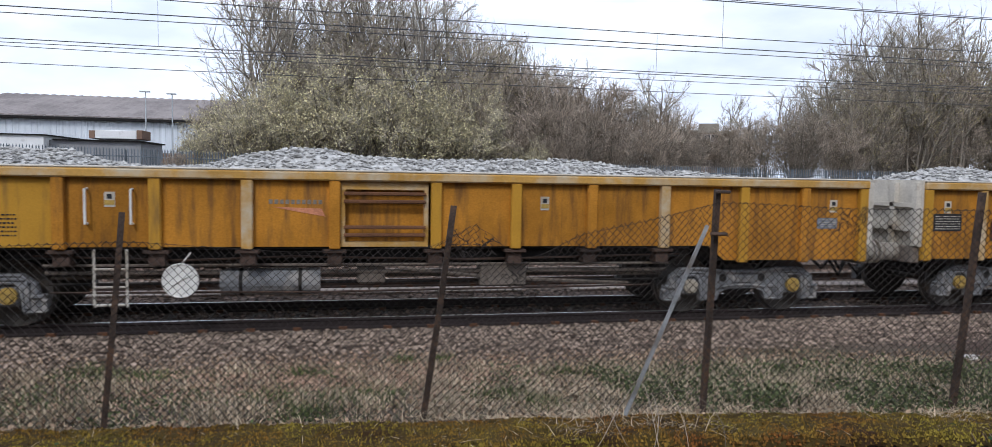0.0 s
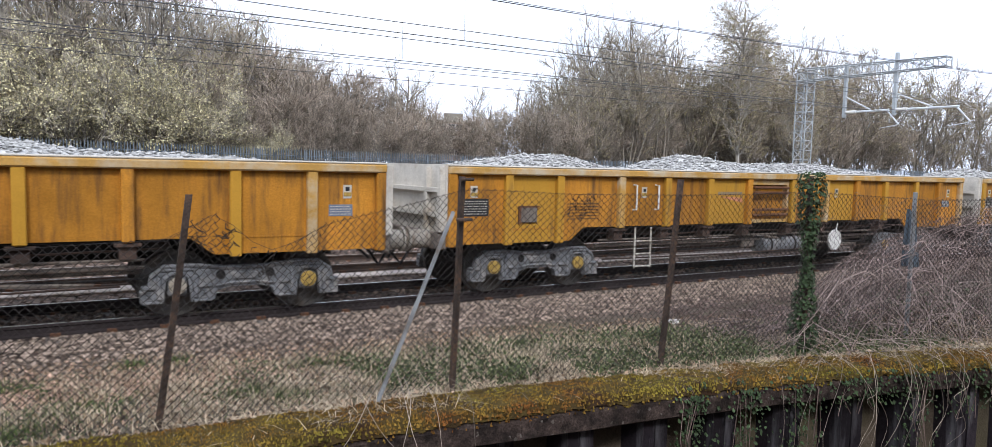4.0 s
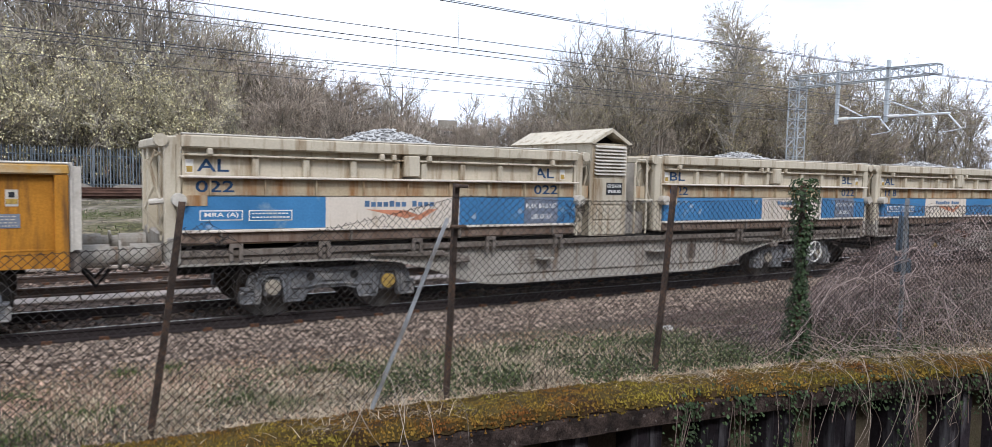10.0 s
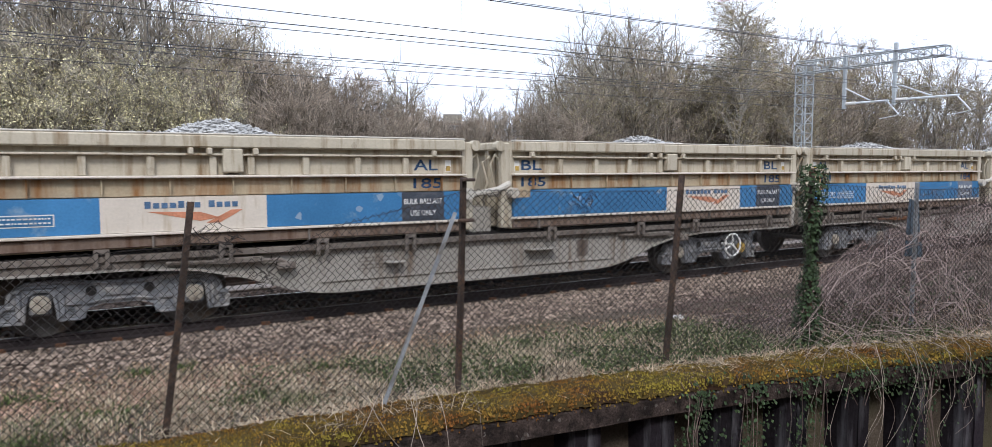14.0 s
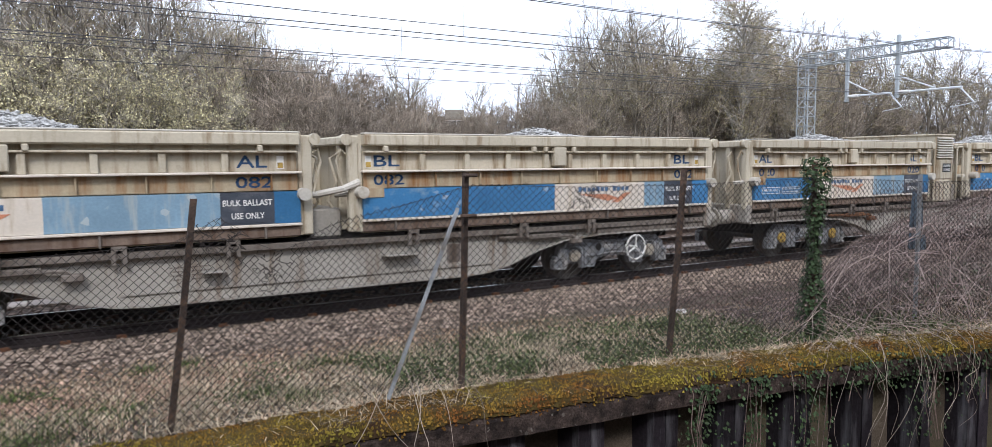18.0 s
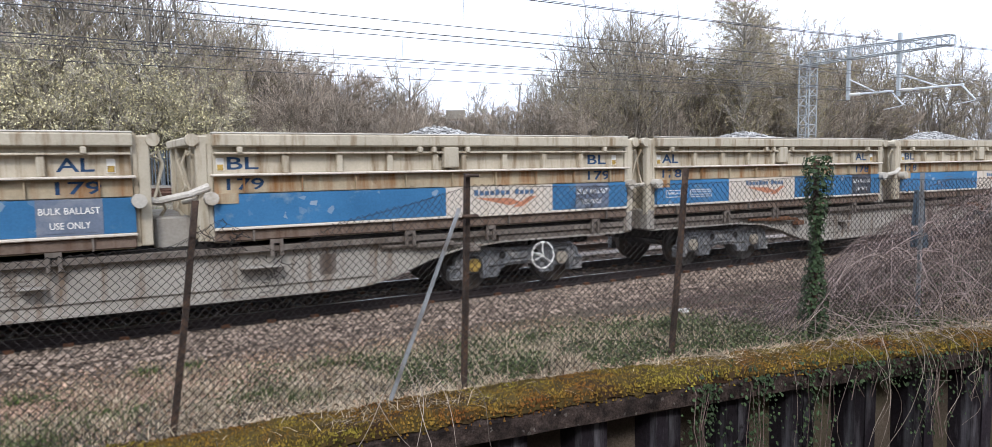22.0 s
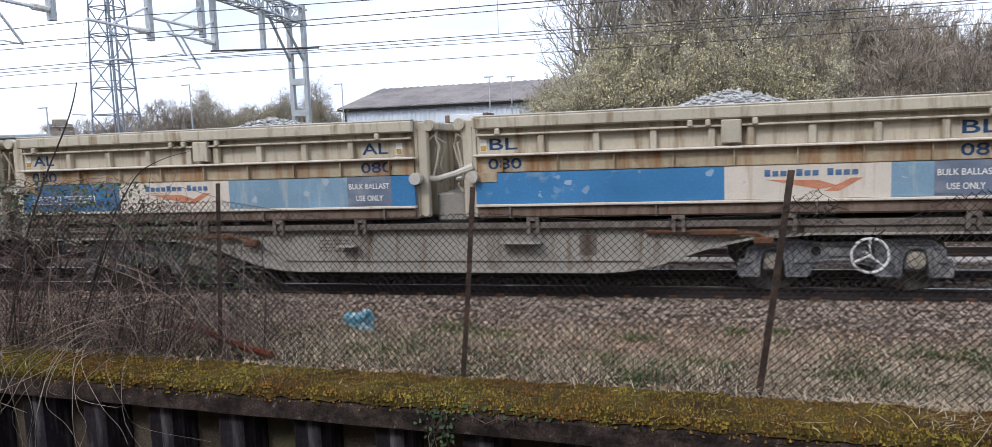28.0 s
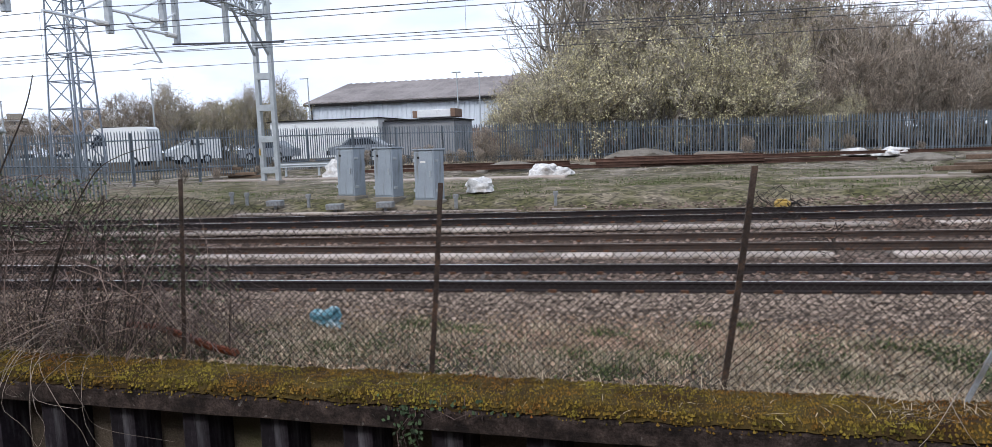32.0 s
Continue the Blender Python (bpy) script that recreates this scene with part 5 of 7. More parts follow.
# ladder mast on the left, with its boom and hanging brackets
m2 = thing("overhead_mast", "grey steel ladder mast with brace and boom", "mast", "overhead masts")
X2, Y2 = -15.85, 29.85
lad = Build()
for s in (-0.34, 0.34):
    lad.cbox(X2 + s - 0.09, X2 + s + 0.09, Y2 - 0.12, Y2 + 0.12, 0.75, 8.6, 0.015)
part("mast", lad, M["galv"], m2)
for i in range(6):
    z = 1.1 + i * 1.35
    part("rung_plate", Build().cbox(X2 - 0.36, X2 + 0.36, Y2 - 0.14, Y2 + 0.1, z, z + 0.28, 0.01), M["galv"], m2)
part("base", Build().cbox(X2 - 0.6, X2 + 0.6, Y2 - 0.5, Y2 + 0.5, 0.35, 0.62, 0.02).cbox(X2 - 0.5, X2 + 0.5, Y2 - 0.3, Y2 + 0.3, 0.6, 0.78, 0.02), M["concrete"], m2)
part("boom", lattice(Build(), (X2, Y2 + 0.4, 8.1), (X2, Y2 - 21, 8.6), 0.66, 30, 0.03), M["galv"], m2)
part("brace", Build().tube([(X2 + 0.3, Y2 - 0.1, 6.2), (X2 + 0.2, Y2 - 1.9, 8.1)], 0.06, 5).tube([(X2 - 0.34, Y2 - 0.1, 6.2), (X2 - 0.3, Y2 - 1.9, 8.1)], 0.06, 5), M["galv"], m2)
part("tag", Build().box(X2 - 0.42, X2 - 0.36, Y2 - 0.16, Y2 - 0.12, 1.9, 2.2), M["cap_yellow"], m2)
for y, z in ((27.06, 6.38), (23.8, 5.94), (23.1, 6.32), (20.4, 5.86), (16.6, 5.9)):
    part("drop_post", Build().cbox(X2 - 0.09, X2 + 0.09, y - 0.09, y + 0.09, z, 8.2, 0.01), M["galv"], m2)
    if y < 26:
        cantilever(m2, X2, y, z + 0.27, 2.6, False)
part("feeder_bar", Build().tube([(X2, 23.5, 5.9), (X2 + 3.35, 25.2, 6.0)], 0.035, 5), M["cable"], m2)

# lattice tower behind it
M["tower"] = material("blue_grey_tower_steel", (0.24, 0.27, 0.32), 0.6, metal=0.2, var=0.2, scale=2, grain=30, bump=0.05)
tw = thing("lattice_tower", "tall dark-grey tapering lattice steel tower", "tower")
XT, YT = -28.95, 34.0
tb = Build()
lattice(tb, (XT, YT, 0.4), (XT, YT, 13), (1.88, 1.06), 9, 0.03)
tb.tube([(XT + 0.1, YT, 0.4), (XT + 0.1, YT, 13)], 0.075, 6).tube([(XT + 0.42, YT, 0.4), (XT + 0.42, YT, 13)], 0.055, 6)
part("tower_frame", tb, M["tower"], tw)
part("side_arm", Build().tube([(XT - 1, YT - 1, 4.6), (XT - 1.6, YT - 1.3, 4.65)], 0.03, 4), M["galv"], tw)


# ---- equipment cabinets ----
def cabinet(x, y, turn, w_, d_, h_, lean=0.0):
    c = thing("equipment_cabinet", "grey steel trackside equipment cabinet on a concrete foot", "cabinet", "trackside cabinets", at=pose(x, y, ground_at(x, y), lean, 0, turn))
    part("foot", Build().cbox(-w_ / 2 - 0.05, w_ / 2 + 0.05, -d_ / 2 - 0.05, d_ / 2 + 0.05, -0.2, 0.1, 0.02), M["concrete"], c)
    part("body", Build().cbox(-w_ / 2, w_ / 2, -d_ / 2, d_ / 2, 0.1, h_, 0.015), M["cabinet"], c)
    part("lid", Build().cbox(-w_ / 2 - 0.04, w_ / 2 + 0.04, -d_ / 2 - 0.04, d_ / 2 + 0.04, h_, h_ + 0.05, 0.012), M["cabinet"], c)
    door = part("door", Build().cbox(-w_ / 2 + 0.04, w_ / 2 - 0.04, -d_ / 2 - 0.025, -d_ / 2 - 0.002, 0.16, h_ - 0.06, 0.008), M["cabinet"], c)
    part("handle", Build().cbox(w_ / 2 - 0.14, w_ / 2 - 0.1, -d_ / 2 - 0.06, -d_ / 2 - 0.025, h_ * 0.5, h_ * 0.62, 0.008), M["galv"], door)
    part("lock", Build().disc((-w_ / 2 + 0.2, -d_ / 2 - 0.035, h_ - 0.22), 0.035, 0.03, 10), M["black"], door)
    for z in (0.35, h_ - 0.35):
        part("hinge", Build().cbox(-w_ / 2 - 0.02, -w_ / 2 + 0.05, -d_ / 2 - 0.035, -d_ / 2 + 0.02, z, z + 0.1, 0.006), M["galv"], door)
        part("latch", Build().cbox(w_ / 2 - 0.02, w_ / 2 + 0.03, -d_ / 2 + 0.05, -d_ / 2 + 0.2, z, z + 0.08, 0.006), M["galv"], c)
    if x > -7:
        part("plate", Build().box(-0.12, 0.08, -d_ / 2 - 0.032, -d_ / 2 - 0.026, h_ - 0.38, h_ - 0.32), M["white"], door)
    return c


M["cabinet"] = material("grey_cabinet_paint", (0.3, 0.34, 0.38), 0.5, var=0.1, scale=1.5, grain=30, bump=0.05, stain=(0.18, 0.19, 0.19), stain_amount=0.25, streak=True)
for x, turn in ((-9.2, -24), (-7.8, -22), (-6.36, -20)):
    cabinet(x, 22.25 - 0.25 * (x + 9.25) + 0.4, turn, 0.76, 0.52, 1.62, -1.0)
# small trackside boxes and posts in front of the cabinets
for x, y in ((-11.4, 21.6), (-9.2, 21.2), (-7.6, 21.3)):
    bx = thing("junction_box", "small grey trackside junction box", "junction box", "junction boxes", at=pose(x, y, ground_at(x, y)))
    part("stand", Build().cbox(-0.04, 0.04, -0.04, 0.04, -0.1, 0.12, 0.008), M["galv_dull"], bx)
    part("case", Build().cbox(-0.25, 0.25, -0.16, 0.16, 0.1, 0.28, 0.02), M["galv_dull"], bx)
for x, y in ((-12.6, 22.0), (-10.3, 21.7), (-5.4, 21.4), (-2.4, 21.5), (-13.2, 22.1)):
    solid("marker_post", Build().cbox(-0.045, 0.045, -0.04, 0.04, -0.1, 0.4, 0.01).cbox(-0.07, 0.07, -0.06, 0.06, 0.3, 0.42, 0.01), M["galv_dull"], "short grey steel marker post", "post", "marker posts", at=pose(x, y, ground_at(x, y)))


# ---- steel palisade fence ----
M["palisade"] = material("grey_palisade", (0.15, 0.175, 0.2), 0.6, metal=0.2, var=0.2, scale=2, grain=20, bump=0.05, per_island=0.35)
PAL = [(-44, 31.0, 0.9), (-24, 31.5, 0.85), (-17.5, 43.5, 0.95), (-6, 44, 0.75), (16, 44.5, 0.55), (45, 47.0, 0.5), (100, 50, 0.5)]
pal = thing("palisade_fence", "grey steel palisade security fence", "fence", "", "structure")
pb, pr = Build(), Build()
rp = random.Random(5)
for (xa, ya, za), (xb, yb, zb) in list(zip(PAL, PAL[1:])) + [((-34, 22.6, 0.25), (-19.6, 24.4, -0.25))]:
    n = int(math.hypot(xb - xa, yb - ya) / 0.155)
    for i in range(n):
        x, y = xa + (xb - xa) * i / n, ya + (yb - ya) * i / n
        z = za + (zb - za) * i / n
        l = rp.uniform(-0.02, 0.02)
        pb.add([(x - 0.034, y, z), (x + 0.034, y, z), (x + 0.034 + l, y, z + 2.3), (x + l, y, z + 2.42), (x - 0.034 + l, y, z + 2.3), (x, y - 0.03, z), (x + l, y - 0.03, z + 2.34)], [(0, 5, 6, 4), (5, 1, 2, 6), (4, 6, 3), (6, 2, 3), (0, 4, 3, 2, 1)])
    for z in (0.45, 1.95):
        d = Vector((xb - xa, yb - ya, 0)).normalized()
        s = Vector((-d.y, d.x, 0)) * 0.02
        a, b_ = Vector((xa, ya + 0.03, z + za)), Vector((xb, yb + 0.03, z + zb))
        part("fence_rail", Build().tube([a, b_], 0.035, 4), M["palisade"], pal)
    m_ = int(math.hypot(xb - xa, yb - ya) / 2.75)
    # sleepers and bed stones: darker than the shoulder ballast
    for i in range(m_):
        x, y = xa + (xb - xa) * i / m_, ya + (yb - ya) * i / m_
        part("fence_post", Build().box(x - 0.05, x + 0.05, y + 0.04, y + 0.14, 0.0, za + (zb - za) * i / m_ + 2.3), M["palisade"], pal)
tagged(part("pales", pb, M["palisade"], pal), kind="stuff")


# ---- buildings and vehicles beyond the fence ----
M["roof"] = material("weathered_asbestos_roof", (0.23, 0.205, 0.2), 0.9, var=0.25, scale=0.25, grain=4, bump=0.3, stain=(0.3, 0.27, 0.26), stain_amount=0.4, stain_scale=0.2)
M["cladding"] = material("pale_grey_cladding", (0.64, 0.69, 0.75), 0.5, var=0.06, scale=0.2, grain=4, bump=0.05, stain=(0.38, 0.4, 0.42), stain_amount=0.2, streak=True, per_object=0.05)
M["render_white"] = material("white_rendered_wall", (0.75, 0.76, 0.77), 0.8, var=0.05, scale=0.4, grain=8, bump=0.1, stain=(0.5, 0.5, 0.5), stain_amount=0.15)
M["render_grey"] = material("dark_grey_wall", (0.29, 0.295, 0.31), 0.85, var=0.12, scale=0.4, grain=8, bump=0.1)
M["brick"] = material("brown_brickwork", (0.2, 0.13, 0.095), 0.9, var=0.2, scale=1, grain=12, bump=0.2)
M["dark_glass"] = material("dark_window_glass", (0.03, 0.035, 0.045), 0.12, var=0.1, scale=0.5, grain=2, bump=0.0)
M["van_white"] = material("white_van_paint", (0.76, 0.77, 0.78), 0.3, var=0.03, scale=0.6, grain=5, bump=0.0)
M["tyre"] = material("tyre_rubber", (0.025, 0.025, 0.026), 0.85, var=0.2, scale=5, grain=30, bump=0.1)
M["car_grey"] = material("grey_car_paint", (0.25, 0.27, 0.3), 0.3, var=0.05, scale=1, grain=5, bump=0.0)

shed = thing("warehouse", "long grey-clad warehouse with a weathered grey pitched roof", "warehouse")
SX0, SX1, SY0, SY1, EAVE, RIDGE = -39.8, 22.0, 86.0, 114.0, 7.6, 10.9
part("wall", Build().box(SX0, SX1, SY0, SY0 + 0.3, 1.0, 3.8), M["brick"], shed, "brown brick base wall")
part("wall", Build().box(SX0, SX0 + 0.3, SY0 + 0.3, SY1, 1.0, EAVE).box(SX1 - 0.3, SX1, SY0 + 0.3, SY1, 1.0, EAVE).box(SX0, SX1, SY1, SY1 + 0.3, 1.0, EAVE), M["cladding"], shed)
sheet_prof = [(0, 0), (0.12, 0.0), (0.18, -0.06), (0.42, -0.06), (0.48, 0.0), (0.6, 0.0), (0.6, 0.05), (0, 0.05)]
sheet = Build().prism([(a, b) for a, b in sheet_prof], 3.8, EAVE, "z").mesh("cladding_sheet", M["cladding"])
for i in range(76):
    part("cladding_sheet", sheet, None, shed, "", pose(SX0 + i * 0.6, SY0 - 0.06, 0))
for s in (0, 1):
    rb = Build()
    n = 123
    for i in range(n + 1):
        x = SX0 - 0.6 + (SX1 - SX0 + 1.2) * i / n
        dz = 0.09 if i % 2 else 0.0
        y0, ym = (SY0 - 0.7, 100.0) if s == 0 else (SY1 + 0.7, 100.0)
        rb.v += [(x, y0, EAVE - 0.1 + dz), (x, ym, RIDGE + dz), (x, y0, EAVE - 0.25 + dz), (x, ym, RIDGE - 0.15 + dz)]
    for i in range(n):
        k = i * 4
        rb.f += [(k, k + 1, k + 5, k + 4), (k + 2, k + 6, k + 7, k + 3), (k, k + 4, k + 6, k + 2)]
        rb.m += [0, 0, 0]
    part("roof", rb, M["roof"], shed)
gable = Build().prism([(SY0 - 0.5, EAVE - 0.15), (100.0, RIDGE - 0.05), (SY1 + 0.5, EAVE - 0.15)], SX0 - 0.1, SX0 + 0.2, "x").prism([(SY0 - 0.5, EAVE - 0.15), (100.0, RIDGE - 0.05), (SY1 + 0.5, EAVE - 0.15)], SX1 - 0.2, SX1 + 0.1, "x")
part("gable", gable, M["cladding"], shed)
part("gutter", Build().cbox(SX0 - 0.6, SX1 + 0.6, SY0 - 0.75, SY0 - 0.5, EAVE - 0.5, EAVE - 0.2, 0.03), M["black"], shed)
part("downpipe", Build().tube([(SX0 + 0.3, SY0 - 0.3, 1.0), (SX0 + 0.3, SY0 - 0.3, EAVE - 0.3)], 0.09, 6), M["black"], shed)
part("door", Build().box(-22.5, -19.8, SY0 - 0.05, SY0, 1.0, 3.7), M["render_grey"], shed)

low = thing("low_building", "low white and dark-grey flat-roofed building", "building")
part("wall", Build().box(-29.8, -20.4, 56.5, 65, 0.8, 4.3), M["render_white"], low, "bright white rendered wall")
part("wall", Build().box(-20.4, -14.4, 57.5, 64, 0.8, 4.02), M["render_grey"], low, "dark grey wall")
part("roof", Build().cbox(-30.0, -20.2, 56.3, 65.2, 4.3, 4.38, 0.02), M["black"], low)
part("roof", Build().cbox(-20.15, -14.2, 57.2, 64.2, 4.02, 4.12, 0.02), M["black"], low)
part("roof_unit", Build().cbox(-18.2, -15.3, 60, 62.5, 4.3, 4.95, 0.04), M["render_white"], low, "white roof-top box")
part("roof_unit_end", Build().cbox(-15.3, -14.9, 60, 62.5, 4.3, 5.0, 0.03).cbox(-18.6, -18.2, 60, 62.5, 4.3, 4.9, 0.03), M["brick"], low)

for az, d, ztop in ((-13.7, 66, 8.3), (-12.0, 70, 8.6)):
    x, y = d * math.sin(radians(az)), d * math.cos(radians(az))
    lp = thing("lighting_pole", "slim grey floodlight pole", "lamp post", "lighting poles", at=pose(x, y, 0.9))
    part("pole", Build().tube([(0, 0, 0), (0, 0, ztop - 0.9)], 0.07, 6, True, 0.045), M["galv"], lp)
    part("lamp_head", Build().cbox(-0.45, 0.35, -0.1, 0.1, ztop - 0.95, ztop - 0.85, 0.02), M["galv"], lp)
for az, d, ztop in ((-35.6, 60, 7.6), (-24.9, 64, 7.9), (-44.5, 60, 6.0)):
    x, y = d * math.sin(radians(az)), d * math.cos(radians(az))
    lp = thing("lighting_pole", "slim grey street light column", "lamp post", "lighting poles", at=pose(x, y, 0.9))
    part("pole", Build().tube([(0, 0, 0), (0, 0, ztop - 0.9)], 0.07, 6, True, 0.045), M["galv"], lp)
    part("lamp_head", Build().cbox(-0.7, 0.05, -0.08, 0.08, ztop - 0.97, ztop - 0.9, 0.02), M["galv"], lp)


def van(x, y, turn, ln, ht, wd=2.0, paint="van_white", label="white high-roofed panel van", name="van"):
    v = thing(name, label, "van" if name == "van" else "car", "parked vehicles", at=pose(x, y, 1.28, 0, 0, turn))
    if name == "van":
        side = [(0, 0.35), (ln, 0.35), (ln, ht - 0.15), (ln - 0.15, ht), (1.9, ht), (1.55, ht - 0.1), (0.85, 1.35), (0.12, 1.05), (0, 0.85)]
        glass = [(1.15, 1.45), (1.66, ht - 0.5), (2.2, ht - 0.5), (2.25, 1.45)]
    else:
        side = [(0, 0.3), (ln, 0.3), (ln, 0.85), (ln - 0.5, 0.95), (ln - 1.2, ht), (1.6, ht), (0.95, 0.95), (0.1, 0.8)]
        glass = [(1.1, 0.95), (1.65, ht - 0.1), (ln - 1.3, ht - 0.1), (ln - 0.75, 0.95)]
    body = part("body", Build().prism(side, -wd / 2, wd / 2), M[paint], v)
    part("side_window", Build().prism(glass, -wd / 2 - 0.01, -wd / 2), M["dark_glass"], v)
    if name == "van":
        part("windscreen", Build().prism([(0.84, 1.36), (1.53, ht - 0.13), (1.5, ht - 0.1), (0.8, 1.37)], -wd / 2 + 0.12, wd / 2 - 0.12), M["dark_glass"], v)
        part("roof_rail", Build().cbox(1.9, 2.6, -0.6, 0.6, ht, ht + 0.06, 0.02), M["black"], v)
        part("mirror", Build().cbox(1.35, 1.5, -wd / 2 - 0.22, -wd / 2 - 0.02, 1.35, 1.7, 0.03), M["black"], v)
    part("bumper", Build().cbox(-0.06, 0.2, -wd / 2, wd / 2, 0.3, 0.6, 0.03), M["black"], v)
    for xx in (0.95, ln - 1.0):
        for s in (-1, 1):
            wh = part("wheel", Build().disc((xx, s * (wd / 2 - 0.1), 0.33), 0.33, 0.22, 18), M["tyre"], v)
            part("rim", Build().disc((xx, s * (wd / 2 - 0.01), 0.33), 0.19, 0.06, 14), M["galv"], wh)
    return v


van(-37.3, 44.0, 12, 5.0, 2.65)
van(-32.3, 46.3, 50, 3.4, 1.85, 1.75, label="small white van behind the fence")
van(-20.4, 47.0, 4, 4.2, 1.45, 1.75, "car_grey", "grey parked car behind the fence", "car")
van(-29.0, 50.5, 4, 4.2, 1.45, 1.75, "car_grey", "grey parked car behind the fence", "car")

# far housing blocks on the horizon
for az, d, w_, h_, floors in ((-43.75, 330, 7, 15.5, 5), (-40.4, 335, 17, 13, 5), (27.9, 190, 13, 12.6, 4)):
    x, y = d * math.sin(radians(az)), d * math.cos(radians(az))
    ap = thing("apartment_block", "distant pale brick apartment block with a flat roof", "apartment block", "distant blocks", at=pose(x, y, 0.6, 0, 0, -az))
    part("wall", Build().box(-w_ / 2, w_ / 2, 0, 12, 0, h_), M["brick"] if floors == 4 else M["render_white"], ap)
    part("roof", Build().cbox(-w_ / 2 - 0.3, w_ / 2 + 0.3, -0.3, 12.3, h_, h_ + 0.6, 0.05).cbox(-3, 2, 3, 8, h_ + 0.6, h_ + 2.6, 0.05), M["concrete"], ap)
    for f_ in range(floors):
        for i in range(6):
            xx = -w_ / 2 + (i + 0.5) * w_ / 6
            zz = (f_ + 0.35) * h_ / floors
            wdw = part("window", Build().box(xx - 1.1, xx + 1.1, -0.06, 0.0, zz, zz + 1.7), M["white"], ap)
            part("pane", Build().box(xx - 1.0, xx + 1.0, -0.08, -0.06, zz + 0.1, zz + 1.6), M["dark_glass"], wdw)


# ---- yard clutter ----
def lump(c, r, squash, seed, rough=0.35, sub=3):
    bm = bmesh.new()
    bmesh.ops.create_icosphere(bm, subdivisions=sub, radius=1.0)
    b = Build()
    for q in bm.verts:
        n = 1 + rough * noise.noise(q.co * 1.6 + Vector((seed * 3.1, 0, 0))) + rough * 0.6 * noise.noise(q.co * 4 + Vector((0, seed, 0)))
        p = q.co * n
        q.co = Vector((c[0] + p.x * r[0], c[1] + p.y * r[1], c[2] + max(-0.3, p.z) * squash))
    bm.verts.index_update()
    b.add([q.co for q in bm.verts], [[q.index for q in g.verts] for g in bm.faces])
    bm.free()
    return b


M["bag_white"] = material("white_woven_sack", (0.62, 0.61, 0.6), 0.7, var=0.3, scale=4, grain=30, bump=0.2, stain=(0.4, 0.36, 0.32), stain_amount=0.3)
M["bag_blue"] = material("pale_blue_plastic_bag", (0.1, 0.25, 0.31), 0.35, var=0.2, scale=9, grain=40, bump=0.3, stain=(0.6, 0.7, 0.75), stain_amount=0.35, stain_scale=9)
M["orange"] = material("orange_plastic_pipe", (0.2, 0.05, 0.02), 0.5, var=0.25, scale=8, grain=40, bump=0.2, stain=(0.12, 0.05, 0.03), stain_amount=0.35, stain_scale=7)
M["earth"] = material("grey_spoil", (0.19, 0.17, 0.145), 0.95, var=0.25, scale=3, grain=20, bump=0.5)
M["scrap"] = material("dark_rusty_scrap", (0.085, 0.048, 0.036), 0.85, var=0.4, scale=2, grain=30, bump=0.3, per_object=0.35)
M["timber"] = material("old_timber", (0.13, 0.09, 0.065), 0.9, var=0.3, scale=3, grain=30, bump=0.3, per_object=0.3)
for (x, y, r, s, sd, lab) in ((-5.15, 23.6, 0.5, 0.34, 1, "slumped white rubble sack on the grass"), (-4.1, 32.3, 0.66, 0.4, 2, "heap of white plastic sacks"), (-3.2, 32.0, 0.42, 0.26, 3, "crumpled white plastic sack"), (10.4, 38.6, 0.8, 0.25, 4, "flattened white plastic sheeting"), (12.0, 38.0, 0.7, 0.3, 5, "heap of pale plastic sheeting"), (-14.9, 35.6, 0.9, 0.8, 6, "white wrapped pallet load")):
    solid("rubble_sack", lump((0, 0, 0.15), (r, r * 0.8), s, sd, 0.5), M["bag_white"], lab, "sack", "white sacks", at=pose(x, y, ground_at(x, y)), smooth=False)
solid("plastic_bag", lump((0, 0, 0.06), (0.2, 0.14), 0.15, 7, 0.9), M["bag_blue"], "crumpled pale blue plastic bag on the verge", "plastic bag", at=pose(-4.15, 9.1, ground_at(-4.15, 9.1)))
pipe = [(-6.1, 7.72, 0.12), (-5.5, 7.45, 0.16), (-5.0, 7.2, 0.13), (-4.55, 6.98, 0.08), (-4.2, 6.9, 0.04)]
solid("plastic_pipe", Build().tube(pipe, 0.042, 8), M["orange"], "cracked orange plastic pipe lying by the coping", "pipe")
solid("litter", lump((0, 0, 0.03), (0.16, 0.07), 0.05, 9, 0.6, 2), M["bag_white"], "white litter scrap on the verge", "litter", at=pose(8.2, 8.2, ground_at(8.2, 8.2)))
yb = thing("point_motor", "small bright yellow trackside machine case", "trackside machine", at=pose(3.85, 21.0, ground_at(3.85, 21.0)))
part("case", Build().cbox(-0.2, 0.2, -0.15, 0.15, 0.0, 0.2, 0.04), M["cap_yellow"], yb)
part("lid", Build().cbox(-0.16, 0.12, -0.11, 0.11, 0.2, 0.25, 0.02), M["cap_yellow"], yb)
part("conduit", Build().tube([(0.2, 0, 0.12), (0.36, -0.1, 0.15), (0.5, -0.2, 0.0)], 0.03, 6), M["black"], yb)
for x, y, r, s, sd in ((-6.3, 36.6, 1.9, 0.45, 11), (0.2, 42.0, 2.4, 0.6, 12), (4.4, 42.4, 1.8, 0.4, 13), (12.5, 36.0, 1.2, 0.35, 14)):
    solid("spoil_heap", lump((0, 0, 0), (r, r * 0.6), s, sd, 0.3), M["earth"], "low heap of grey-brown spoil", "spoil heap", "spoil heaps", at=pose(x, y, ground_at(x, y) - 0.05))
rr = random.Random(12)
